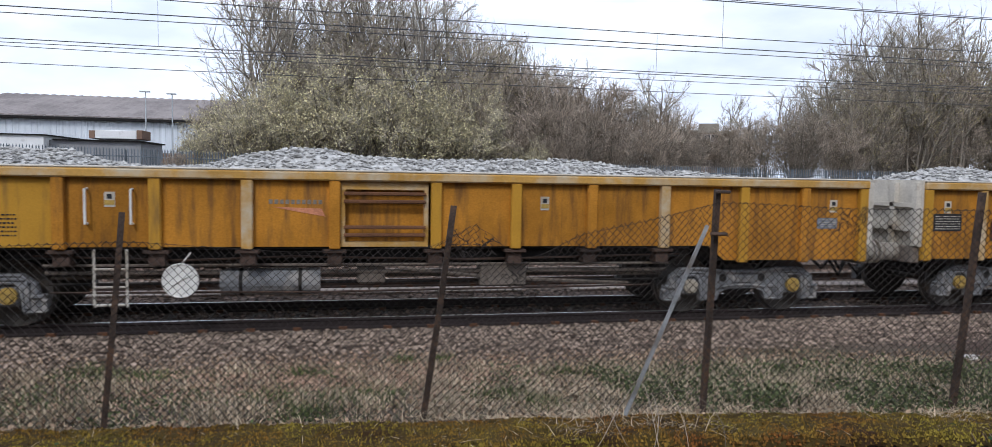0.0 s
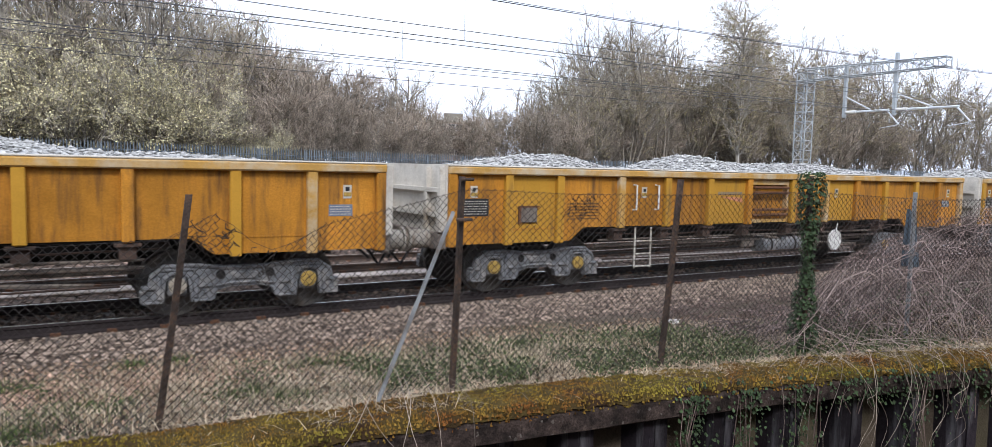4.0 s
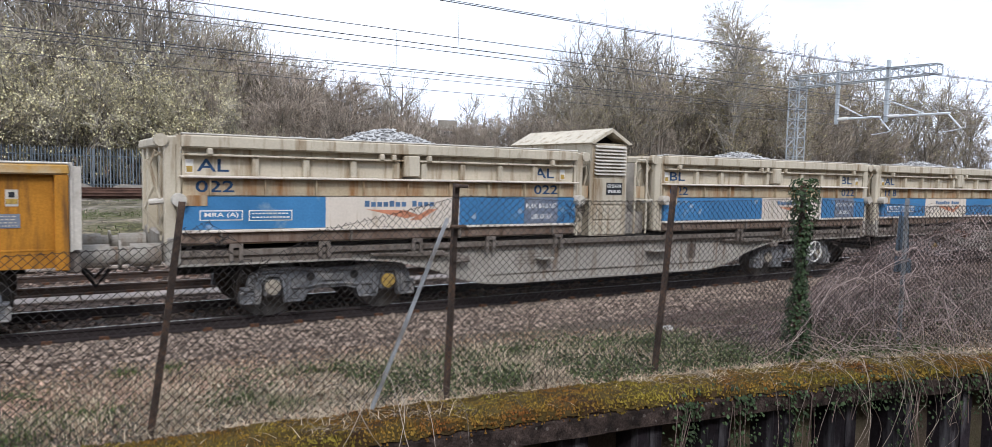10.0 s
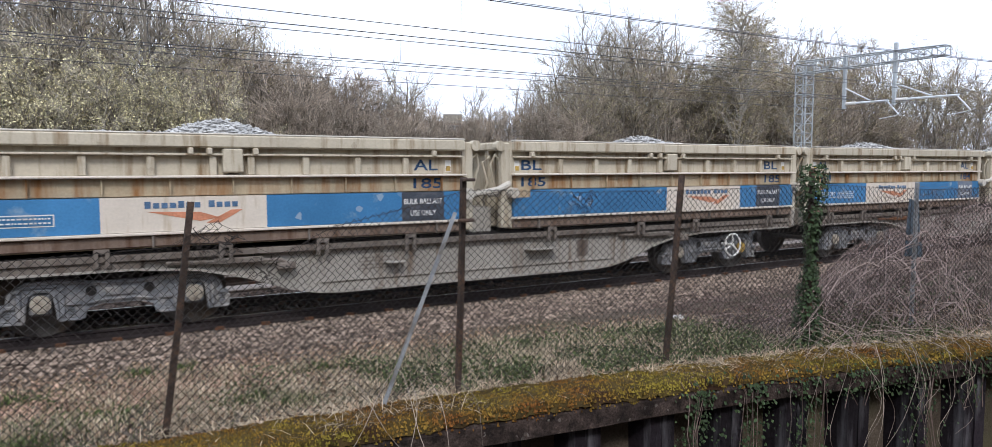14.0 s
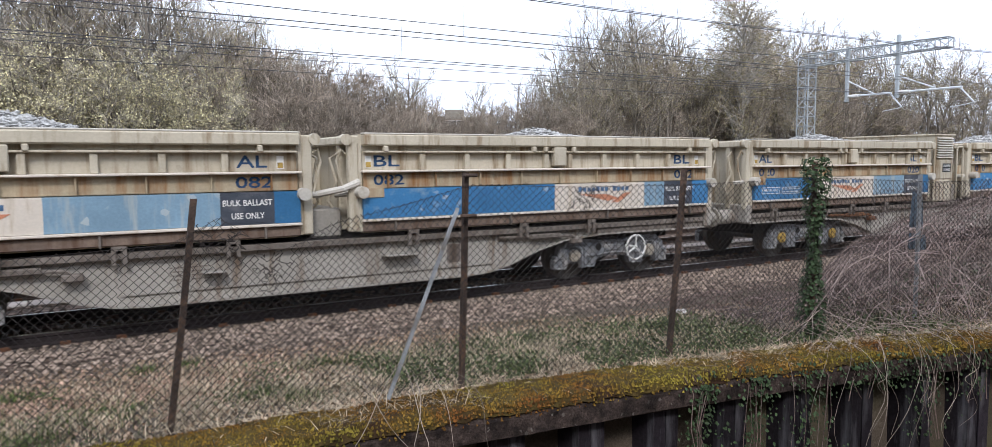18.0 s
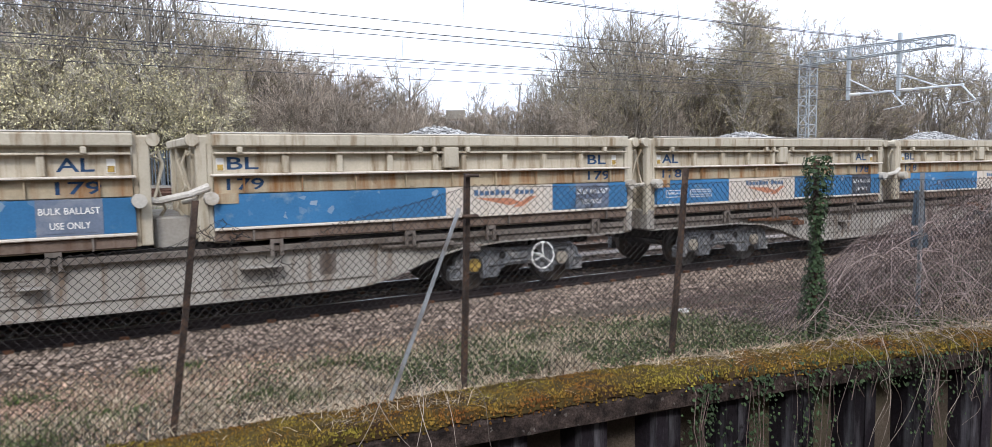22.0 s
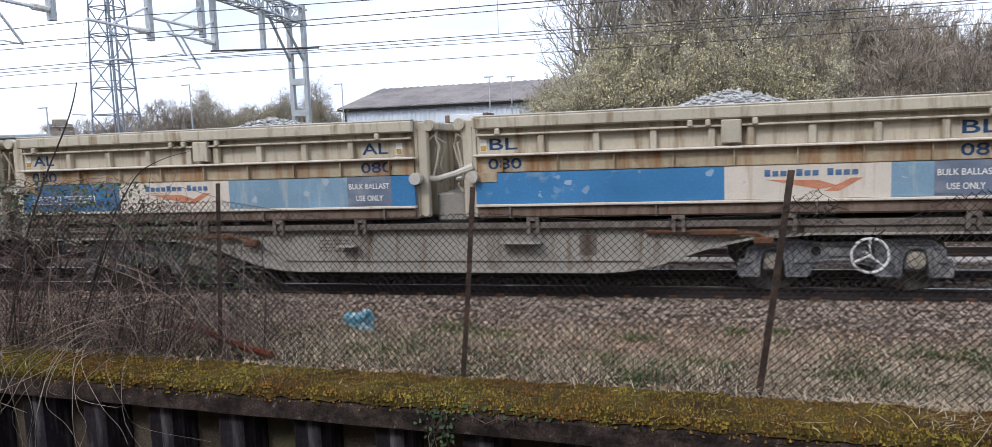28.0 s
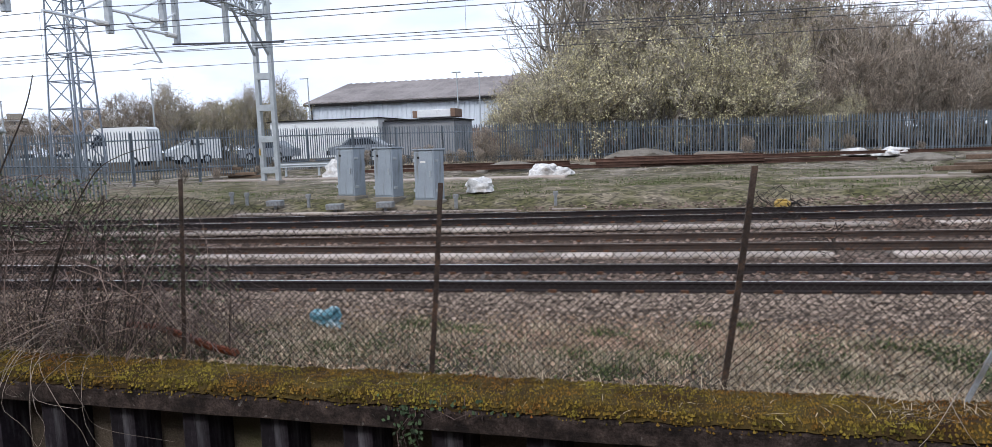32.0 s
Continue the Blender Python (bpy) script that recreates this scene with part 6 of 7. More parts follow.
for i in range(16):
    xa = rr.uniform(-15, -2) if i < 8 else rr.uniform(-4, 8)
    ln, y = rr.uniform(5, 11), rr.uniform(34.5, 37.5) if i < 8 else rr.uniform(36.5, 40)
    z = max(ground_at(xa, y), ground_at(xa + ln, y)) + rr.choice((0.02, 0.14, 0.24))
    me = Build()
    p_ = rail_profile(0.16)
    n = len(p_)
    me.v += [(0, a, b) for a, b in p_] + [(ln, a, b) for a, b in p_]
    me.f += [(k, (k + 1) % n, n + (k + 1) % n, n + k) for k in range(n)] + [tuple(range(n)), tuple(range(n, 2 * n))[::-1]]
    me.m += [0] * (n + 2)
    solid("scrap_rail", me, M["scrap"], "length of rusty scrap rail lying in the yard", "scrap rail", "scrap rails", at=pose(xa, y, z, 0, 0, rr.uniform(-3, 1)))
for i in range(14):
    x, y = (10.6 + rr.uniform(-0.6, 2.2), 24.4 + rr.uniform(0, 2.0)) if i < 9 else (-21.5 + rr.uniform(-1, 1), 36.3 + rr.uniform(-0.5, 0.8))
    solid("old_sleeper", Build().cbox(-1.2, 1.2, -0.12, 0.12, 0, 0.14, 0.015), M["timber" if i % 3 else "concrete"], "old timber sleeper on a rough stack", "sleeper", "stacked old sleepers", at=pose(x, y, ground_at(x, y) + (i % 5) * 0.15, 0, 0, rr.uniform(-14, 14)))
barrier = thing("crash_barrier", "grey steel crash barrier on short posts", "barrier", at=pose(-19.0, 36.6, ground_at(-17, 36)))
part("rail", Build().prism([(0, 0.5), (0.06, 0.55), (0.0, 0.62), (0.06, 0.69), (0, 0.75), (-0.02, 0.75), (0.03, 0.69), (-0.03, 0.62), (0.03, 0.55), (-0.02, 0.5)], 0, 4.6, "x"), M["galv"], barrier)
for x in (0.4, 2.3, 4.2):
    part("post", Build().cbox(x - 0.05, x + 0.05, 0.04, 0.14, -0.3, 0.72, 0.01), M["galv"], barrier)
kiosk = thing("relay_kiosk", "small pale grey relay hut at the yard's edge", "hut", at=pose(-26.3, 25.05, 0.7, 0, 0, 42))
part("wall", Build().cbox(-1.1, 1.1, -0.9, 0.9, 0, 2.5, 0.03), M["concrete"], kiosk)
part("roof", Build().cbox(-1.25, 1.25, -1.05, 1.05, 2.5, 2.65, 0.03), M["galv"], kiosk)
part("door", Build().cbox(0.1, 0.9, -0.93, -0.9, 0.1, 2.1, 0.02), M["cabinet"], kiosk)
# post with a dark board at the bramble's edge
M["board"] = material("dark_board_paint", (0.1, 0.13, 0.16), 0.6, var=0.2, scale=4, grain=30, bump=0.1)
sg = thing("trackside_board", "grey post with a dark tilted board in brambles", "sign", at=pose(9.45, 5.25, 0))
part("post", Build().cbox(-0.022, 0.022, -0.022, 0.022, -0.1, 1.98, 0.006), M["galv_dull"], sg)
part("board", Build().prism([(0.02, 1.3), (0.3, 1.26), (0.24, 1.7), (0.06, 1.76)], 0.1, 0.13).prism([(0.02, 1.02), (0.38, 0.98), (0.36, 1.18), (0.04, 1.22)], 0.1, 0.14), M["board"], sg)

# ---- trees and scrub ----
M["bark"] = material("grey_brown_bark", (0.2, 0.175, 0.145), 0.95, var=0.4, scale=0.8, grain=14, bump=0.4, per_island=0.45)
M["birch"] = material("pale_birch_bark", (0.42, 0.39, 0.35), 0.85, var=0.25, scale=3, grain=15, bump=0.2, stain=(0.08, 0.07, 0.06), stain_amount=0.3)
M["twig"] = material("bare_twigs", (0.37, 0.335, 0.28), 0.95, var=0.3, scale=0.5, grain=6, bump=0.0, per_island=0.75)
M["twig_red"] = material("reddish_twigs", (0.32, 0.265, 0.215), 0.95, var=0.3, scale=0.5, grain=6, bump=0.0, per_island=0.75)
M["blossom"] = material("pale_spring_leaves", (0.54, 0.49, 0.3), 0.85, var=0.25, scale=0.6, grain=8, bump=0.0, per_island=0.6)
M["bud"] = material("yellow_green_buds", (0.36, 0.315, 0.16), 0.85, var=0.25, scale=0.6, grain=8, bump=0.0, per_island=0.4)
M["ivy"] = material("dark_ivy_leaves", (0.042, 0.066, 0.03), 0.5, var=0.3, scale=3, grain=20, bump=0.0, per_island=0.5)


def strip(b, p, q, w):
    """A flat twig from p to q."""
    d = q - p
    a = d.cross(Vector((0.3, -1.0, 0.2)))
    a = a.normalized() * w if a.length > 1e-6 else Vector((w, 0, 0))
    b.add([p - a, p + a, q + a * 0.35, q - a * 0.35], [(0, 1, 2, 3)])


def leaf(b, rnd, c, s):
    u = Vector((rnd.gauss(0, 1), rnd.gauss(0, 1), rnd.gauss(0, 1))).normalized()
    v = u.cross(Vector((rnd.gauss(0, 1), rnd.gauss(0, 1), rnd.gauss(0, 1)))).normalized()
    b.add([c - u * s, c + v * s * 0.55, c + u * s, c - v * s * 0.55], [(0, 1, 2, 3)])


def grow(seed, h, radius, trunks=1, limbs=9, boughs=6, n3=6, n4=4, up=0.5, r0=0.16, leaf_n=0, leaf_s=0.09, twig_w=0.009, low=0.22, droop=0.0, lean=0.45):
    """Stems that rise and fan out, limbs and boughs that climb from them, and long fine twigs at their ends, with leaves."""
    rnd = random.Random(seed)
    wood, fine, green = Build(), Build(), Build()
    mid, tall = Vector((0, 0, h * (1 + low) / 2)), h * (1 - low) / 2

    def outside(p):
        d = p - mid
        e = Vector((d.x / radius, d.y / radius, d.z / tall))
        n = e.normalized()
        return e.length > 1.0 + 0.26 * noise.noise((n.x * 1.8 + seed, n.y * 1.8, n.z * 1.8)) + 0.1 * noise.noise((n.x * 6, n.y * 6 + seed, n.z * 6))

    def away(d, tilt):
        a = rnd.uniform(0, math.tau)
        u = d.cross(Vector((0.2, 0.1, 1.0) if abs(d.z) < 0.9 else (1, 0, 0))).normalized()
        return d * math.cos(tilt) + (u * math.cos(a) + d.cross(u) * math.sin(a)) * math.sin(tilt)

    def shoot(p, d, ln, r, n, sides, rise):
        """A limb from p that turns upwards as it goes, cut where it leaves the crown."""
        pts = [p]
        for k in range(n):
            d = (d + Vector((rnd.gauss(0, 0.07), rnd.gauss(0, 0.07), rise + rnd.gauss(0, 0.05)))).normalized()
            q = pts[-1] + d * ln / n
            if k > 1 and outside(q):
                break
            pts.append(q)
        wood.tube(pts, r, sides, False, r * 0.3)
        return pts

    def twigs(b, d, count):
        for _ in range(count):
            t = rnd.uniform(0.3, 1.0) * (len(b) - 1)
            p3 = b[int(t)].lerp(b[min(len(b) - 1, int(t) + 1)], t % 1)
            e3 = p3 + (away(d, rnd.uniform(0.3, 1.1)) + Vector((0, 0, up * 0.35 - droop * 6))).normalized() * rnd.uniform(0.3, 0.85)
            strip(fine, p3, e3, twig_w * 1.2)
            for _ in range(n4):
                s_ = p3.lerp(e3, rnd.uniform(0.15, 0.95))
                e4 = s_ + (away((e3 - p3).normalized(), rnd.uniform(0.3, 0.9)) + Vector((0, 0, up * 0.25 - droop * 8))).normalized() * rnd.uniform(0.15, 0.45)
                strip(fine, s_, e4, twig_w * 0.8)
                for _ in range(leaf_n):
                    leaf(green, rnd, s_.lerp(e4, rnd.uniform(0.1, 1.1)) + Vector((rnd.gauss(0, 0.06), rnd.gauss(0, 0.06), rnd.gauss(0, 0.06))), leaf_s * rnd.uniform(0.6, 1.3))

    for k in range(trunks):
        a = rnd.uniform(0, math.tau) if trunks == 1 else math.tau * (k + rnd.uniform(-0.3, 0.3)) / trunks
        out = 0.0 if trunks == 1 else rnd.uniform(0.2, 1.0) * lean
        foot = Vector((math.cos(a), math.sin(a), 0)) * (0.1 * radius * (trunks > 1)) + Vector((0, 0, -0.1))
        stem = shoot(foot, Vector((math.cos(a) * out, math.sin(a) * out, 1.0)).normalized(), h * rnd.uniform(0.8, 1.0), r0, 12, 6, 0.02)
        for i in range(limbs):
            f = rnd.uniform(0.12 + low * 0.4, 0.92)
            p = stem[int(f * (len(stem) - 1))]
            d = (stem[-1] - stem[0]).normalized()
            limb = shoot(p, away(d, rnd.uniform(0.5, 1.15)), rnd.uniform(0.5, 1.0) * (radius * 1.25) * (1.15 - 0.5 * f), r0 * (0.6 - 0.28 * f), 7, 4, 0.1 - droop)
            for m in range(boughs):
                g = rnd.randint(1, len(limb) - 1)
                dl = (limb[g] - limb[g - 1]).normalized()
                b2 = shoot(limb[g], away(dl, rnd.uniform(0.25, 0.8)), rnd.uniform(0.9, 2.2) * h / 12, r0 * 0.2, 4, 3, 0.07 - droop * 2)
                twigs(b2, (b2[-1] - b2[0]).normalized(), n3)
            twigs(limb[2:], (limb[-1] - limb[-2]).normalized(), n3)
    return wood, fine, green


def tree(name, label, category, group, grown, bark, twig, leafm):
    t = thing(name, label, category, group)
    wood, fine, green = grown
    part("trunk", wood, M[bark], t)
    n = len(fine.f)
    fine.v += [tuple(v) for v in green.v]
    base = len(fine.v) - len(green.v)
    fine.f += [tuple(i + base for i in f) for f in green.f]
    fine.m = [0] * n + [1] * len(green.f)
    ob = new("crown", fine.mesh("crown", M[twig], M[leafm]))
    ob.parent = t
    tagged(ob, kind="stuff")
    return t


def plant(src, spots):
    """Sets the grown tree at the first spot and copies of it at the rest: x, y, size, turn."""
    for i, (x, y, s, a) in enumerate(spots):
        m = Matrix.Translation((x, y, ground_at(x, y) - 0.05)) @ Matrix.Rotation(radians(a), 4, "Z") @ Matrix.Diagonal((s, s, s, 1))
        if i == 0:
            src.matrix_basis = m
        else:
            c = copy_thing(src, m)
            c.matrix_basis = m


big = tree("bare_tree", "tall bare tree just coming into bud", "tree", "bare trees", grow(1, 13.6, 4.7, 6, 14, 6, 3, 3, leaf_n=0, twig_w=0.0125, r0=0.12, low=0.1, lean=0.5), "bark", "twig", "bud")
plant(big, [(39.5, 58, 0.72, 15), (43.5, 57, 0.95, 95), (47.5, 58, 1.26, 170), (53.0, 58, 1.18, 250), (58, 59, 1.0, 330), (63.5, 60, 1.02, 50), (70, 60, 1.15, 130), (-3.2, 55, 1.12, 60), (0.8, 55, 1.2, 140), (4.8, 55.5, 1.14, 210), (8.6, 56, 1.0, 280), (12, 55, 0.84, 350), (15, 55, 0.72, 20), (-4.6, 50, 1.08, 0), (-1.0, 52, 1.17, 80), (3.0, 51, 1.12, 200), (6.8, 53, 0.98, 300), (9.8, 52, 0.84, 130), (42.5, 52, 0.72, 40), (46.0, 53, 1.06, 150), (36.5, 54, 0.58, 220), (50.5, 55, 1.18, 20), (62, 55, 0.85, 100)])
bud = tree("budding_tree", "bare tree with a haze of yellow-green buds", "tree", "bare trees", grow(2, 11.5, 3.8, 6, 12, 5, 3, 3, leaf_n=1, leaf_s=0.055, twig_w=0.012, r0=0.09, low=0.08, lean=0.45), "bark", "twig_red", "bud")
plant(bud, [(45.2, 54.5, 1.12, 33), (41.5, 55.5, 0.86, 77), (35.5, 53, 0.55, 140), (56.5, 55, 1.1, 10), (61.5, 53.5, 1.15, 80), (67, 54, 1.32, 160), (73, 54, 1.45, 240), (77, 58, 1.3, 110), (81, 55, 1.45, 300), (85.5, 58, 1.4, 65), (89, 56, 1.4, 30), (95, 57, 1.4, 200), (101, 56, 1.5, 20), (109, 57, 1.45, 75), (117, 57, 1.4, 140), (13.5, 53, 0.85, 60), (16.5, 52.5, 0.78, 160), (9.0, 49.5, 0.95, 10), (12.4, 50.5, 0.88, 90), (44.0, 50.5, 0.88, 60), (48.5, 51, 1.12, 140), (39.6, 50.5, 0.78, 260), (54, 52, 1.05, 200), (1.0, 49.6, 1.0, 300), (58.5, 50, 0.95, 10)])
thicket = tree("bare_thicket", "dense reddish-brown bare thicket", "thicket", "bare thickets", grow(3, 7.0, 2.7, 12, 9, 5, 3, 3, leaf_n=0, twig_w=0.0115, low=0.02, r0=0.045, up=0.6, lean=0.55), "bark", "twig_red", "bud")
plant(thicket, [(12.6, 48.5, 1.2, 0), (15.2, 49.5, 1.22, 70), (17.8, 49, 1.1, 140), (20.2, 50.5, 1.02, 210), (22.6, 50, 0.9, 280), (25.4, 51, 0.72, 30), (28.4, 51, 0.7, 100), (31.6, 51.5, 0.78, 170), (34.5, 51, 0.95, 240), (38, 51, 0.8, 310), (42, 51, 0.8, 20), (46, 51.5, 0.8, 90), (50, 52, 0.85, 160), (55, 53, 0.95, 230), (60, 52, 1.0, 300), (66, 52.5, 1.2, 10), (72, 53, 1.25, 80), (79, 54, 1.3, 150), (86, 55, 1.3, 220), (94, 56, 1.2, 290), (103, 57, 1.15, 30), (112, 58, 1.1, 100), (7.5, 48.4, 0.8, 45), (-7.4, 50.5, 0.8, 200), (124, 58, 1.2, 60), (138, 58, 1.25, 160), (4, 50, 0.9, 20), (0, 50, 0.9, 100), (-3.5, 50.5, 0.9, 190), (24, 58, 0.8, 10), (29, 59, 0.75, 80), (34, 59, 0.8, 160), (39.5, 58, 0.9, 230), (45, 59, 0.9, 300), (51, 60, 0.95, 40), (58, 61, 1.1, 110), (66, 60, 1.2, 190), (75, 62, 1.3, 250), (85, 63, 1.35, 330), (97, 64, 1.3, 60), (110, 66, 1.3, 140), (16, 56, 0.9, 30), (20, 57, 0.9, 95)])
small = tree("small_bare_tree", "small rounded bare tree", "tree", "bare trees", grow(5, 7.6, 3.2, 4, 14, 6, 3, 3, leaf_n=0, twig_w=0.012, low=0.18, r0=0.1, lean=0.6), "bark", "twig", "bud")
plant(small, [(22.8, 50.5, 1.12, 0), (30.8, 54, 0.95, 120), (19.4, 53, 0.95, 60), (27, 57, 0.9, 200), (-49, 62, 0.6, 20), (-44, 64, 0.75, 90)])
blos = tree("blossom_shrub", "large shrub covered in pale green spring leaves", "shrub", "leafing shrubs", grow(6, 7.4, 3.2, 8, 11, 5, 4, 3, leaf_n=2, leaf_s=0.058, twig_w=0.011, low=0.02, r0=0.06, lean=0.7, up=0.35), "bark", "twig", "blossom")
plant(blos, [(-5.4, 45.8, 0.92, 0), (-2.4, 46.2, 1.12, 80), (1.0, 46.6, 1.15, 150), (4.4, 46.8, 1.1, 230), (7.6, 46.6, 0.92, 300), (11.5, 46.0, 0.5, 10), (-7.8, 48.6, 0.72, 40), (9.8, 47.6, 0.6, 100)])
birch = tree("birch_tree", "slender birch with drooping twigs and fresh leaves", "tree", "birches", grow(7, 15.5, 3.1, 1, 64, 6, 4, 3, leaf_n=1, leaf_s=0.06, twig_w=0.0115, up=0.3, r0=0.13, droop=0.05), "birch", "twig_red", "bud")
plant(birch, [(56.5, 48.5, 1.3, 0), (58.6, 50.5, 1.16, 140), (64.5, 48, 0.9, 90), (69, 50.5, 0.78, 180), (-42.0, 61.5, 0.55, 30), (-35.3, 62.5, 0.5, 210), (-32.4, 64, 0.56, 120), (-38.6, 62.5, 0.42, 320)])
green_h = tree("budding_hedge", "dense olive-green budding hedge trees", "hedge", "hedge trees", grow(8, 5.0, 2.6, 8, 9, 5, 4, 2, leaf_n=1, leaf_s=0.06, twig_w=0.011, low=0.02, r0=0.05, lean=0.6), "bark", "twig", "bud")
plant(green_h, [(-36.9, 66, 1.1, 30), (-34.4, 67, 1.15, 110), (-39.9, 66, 1.0, 200), (-42.8, 66, 0.95, 280), (-38.6, 63.5, 1.05, 0), (-35.6, 64, 1.1, 70), (-33, 64.5, 1.1, 160), (-40.8, 64, 0.9, 250), (-33.6, 66, 1.0, 320)])
red_h = copy_thing(thicket, Matrix.Identity(4))
plant(red_h, [(-43.5, 63, 0.85, 45), (-46.4, 66, 0.85, 95), (-41, 65, 0.8, 175), (-52, 64, 0.85, 0), (-48, 63, 0.95, 60), (-45, 62.5, 0.9, 130), (-56, 66, 0.8, 190), (-62, 68, 0.8, 250), (-70, 72, 0.8, 20), (10.5, 46.8, 0.75, 15), (12.8, 46.9, 0.8, 105), (15.4, 46.8, 0.85, 195), (20.6, 47, 0.75, 285), (23.2, 47.4, 0.6, 55), (8.6, 48.2, 0.9, 155), (14, 46.2, 0.6, 200), (18, 46.5, 0.7, 20), (-9, 43.4, 0.3, 140)])

rs = random.Random(77)
scrub = copy_thing(thicket, Matrix.Identity(4))
plant(scrub, [(x, rs.uniform(42.2, 43.6) if x > -18 else 43 + (x + 18) * 1.75 - 1.0, rs.uniform(0.09, 0.17), rs.uniform(0, 360)) for x in [-23.6 + 0.95 * i + rs.uniform(-0.3, 0.3) for i in range(20)] + [6, 9.5, 11.2, 14.6]])
road_strip = solid("concrete_path", Build().cbox(-4.4, 4.6, -0.5, 0.5, -0.1, 0.06, 0.02), M["trough"], "pale concrete path across the yard", "path", at=pose(8.2, 26.3, ground_at(8, 26.3), 0, 0, -4))
solid("concrete_path", Build().cbox(-6.5, 6.5, -0.55, 0.55, -0.1, 0.07, 0.02), M["trough"], "pale concrete path across the yard", "path", at=pose(-9.5, 31.3, ground_at(-9.5, 31.3), 0, 0, -1))
solid("concrete_path", Build().cbox(-4.5, 4.5, -0.6, 0.6, -0.1, 0.06, 0.02), M["trough"], "pale concrete path across the yard", "path", at=pose(-17.5, 34.6, ground_at(-17.5, 34.6), 0, 0, -5))


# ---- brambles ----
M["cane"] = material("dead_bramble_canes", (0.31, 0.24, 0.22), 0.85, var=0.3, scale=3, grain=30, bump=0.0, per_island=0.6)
M["sapling"] = material("dark_sapling_bark", (0.06, 0.048, 0.04), 0.85, var=0.3, scale=5, grain=40, bump=0.2)
M["cane_trail"] = material("weathered_trailing_canes", (0.28, 0.23, 0.19), 0.85, var=0.3, scale=3, grain=30, bump=0.0, per_island=0.6)
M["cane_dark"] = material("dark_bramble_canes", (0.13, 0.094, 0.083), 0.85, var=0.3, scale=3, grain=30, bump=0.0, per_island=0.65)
M["bramble_leaf"] = material("dull_bramble_leaves", (0.1, 0.125, 0.07), 0.7, var=0.3, scale=3, grain=20, bump=0.0, per_island=0.5)
M["cane_brown"] = material("brown_bramble_canes", (0.21, 0.155, 0.13), 0.85, var=0.3, scale=3, grain=30, bump=0.0, per_island=0.7)
M["cane_pale"] = material("pale_dry_stems", (0.4, 0.325, 0.29), 0.85, var=0.25, scale=3, grain=30, bump=0.0, per_island=0.45)


def smooth_line(pts, n=4):
    """A rounded line through the points."""
    q = [Vector(p) for p in pts]
    q = [q[0] * 2 - q[1]] + q + [q[-1] * 2 - q[-2]]
    out = []
    for i in range(1, len(q) - 2):
        for k in range(n):
            t = k / n
            out.append(0.5 * (2 * q[i] + (q[i + 1] - q[i - 1]) * t + (2 * q[i - 1] - 5 * q[i] + 4 * q[i + 1] - q[i + 2]) * t * t + (3 * q[i] - q[i - 1] - 3 * q[i + 1] + q[i + 2]) * t ** 3))
    return out + [q[-2]]


def canes(b, rnd, n, xr, yr, zmax, r=(0.003, 0.006), reach=1.5, upright=0.2):
    """Arching, looping stems that cross one another in all directions, kept under zmax(x, y)."""
    for _ in range(n):
        x, y = rnd.uniform(*xr), rnd.uniform(*yr)
        g = ground_at(x, y) if y > wall_line(x) else 0.05
        top = zmax(x, y)
        rooted = rnd.random() < upright
        p = Vector((x, y, g if rooted else g + (top - g) * rnd.random() ** 0.8))
        a = rnd.uniform(0, math.tau)
        d = Vector((math.cos(a), 0.5 * math.sin(a), rnd.uniform(1.2, 2.5) if rooted else rnd.uniform(-0.5, 0.9))).normalized()
        bend_ = Vector((rnd.gauss(0, 0.1), rnd.gauss(0, 0.07), -0.2 * rnd.random() - 0.03))
        m = 9
        step = reach * rnd.uniform(0.35, 1.3) / m
        pts = [p]
        for i in range(m):
            d = (d + bend_ + Vector((rnd.gauss(0, 0.07), rnd.gauss(0, 0.05), rnd.gauss(0, 0.07)))).normalized()
            q = pts[-1] + d * step
            lim = zmax(q.x, q.y) * 1.06
            if q.z > lim:
                q.z = lim - 0.01
                d.z = -0.25
            pts.append(Vector((q.x, min(yr[1] + 0.2, max(yr[0] - 0.25, q.y)), max(q.z, 0.04 if q.y < wall_line(q.x) else ground_at(q.x, q.y)))))
        b.tube(pts, rnd.uniform(*r), 3, False, 0.0014)


rb_ = random.Random(21)
bram = thing("bramble_thicket", "tangled leafless bramble thicket beside the fence", "brambles", "bramble thickets")


def right_top(x, y=6.5):
    """The thicket rises away from the ivy-clad post, lower at the back."""
    f = max(1.0, y / 6.5)
    z = float(np.interp(x * 6.5 / y, [7.6, 8.5, 9.0, 9.6, 9.9, 11.6, 13.9], [0.1, 0.2, 0.34, 0.7, 0.9, 1.28, 1.65]))
    return max(0.1, 2.18 - (2.18 - z) * f) + 0.1 * noise.noise((x * 2.1, 3.0, 1.0))


def left_top(x, y=7.0):
    return max(0.12, min(1.95, 1.9 - max(0, (x + 6.2)) * 0.78)) + 0.2 * noise.noise((x * 2.3, 5.0, 1.0))


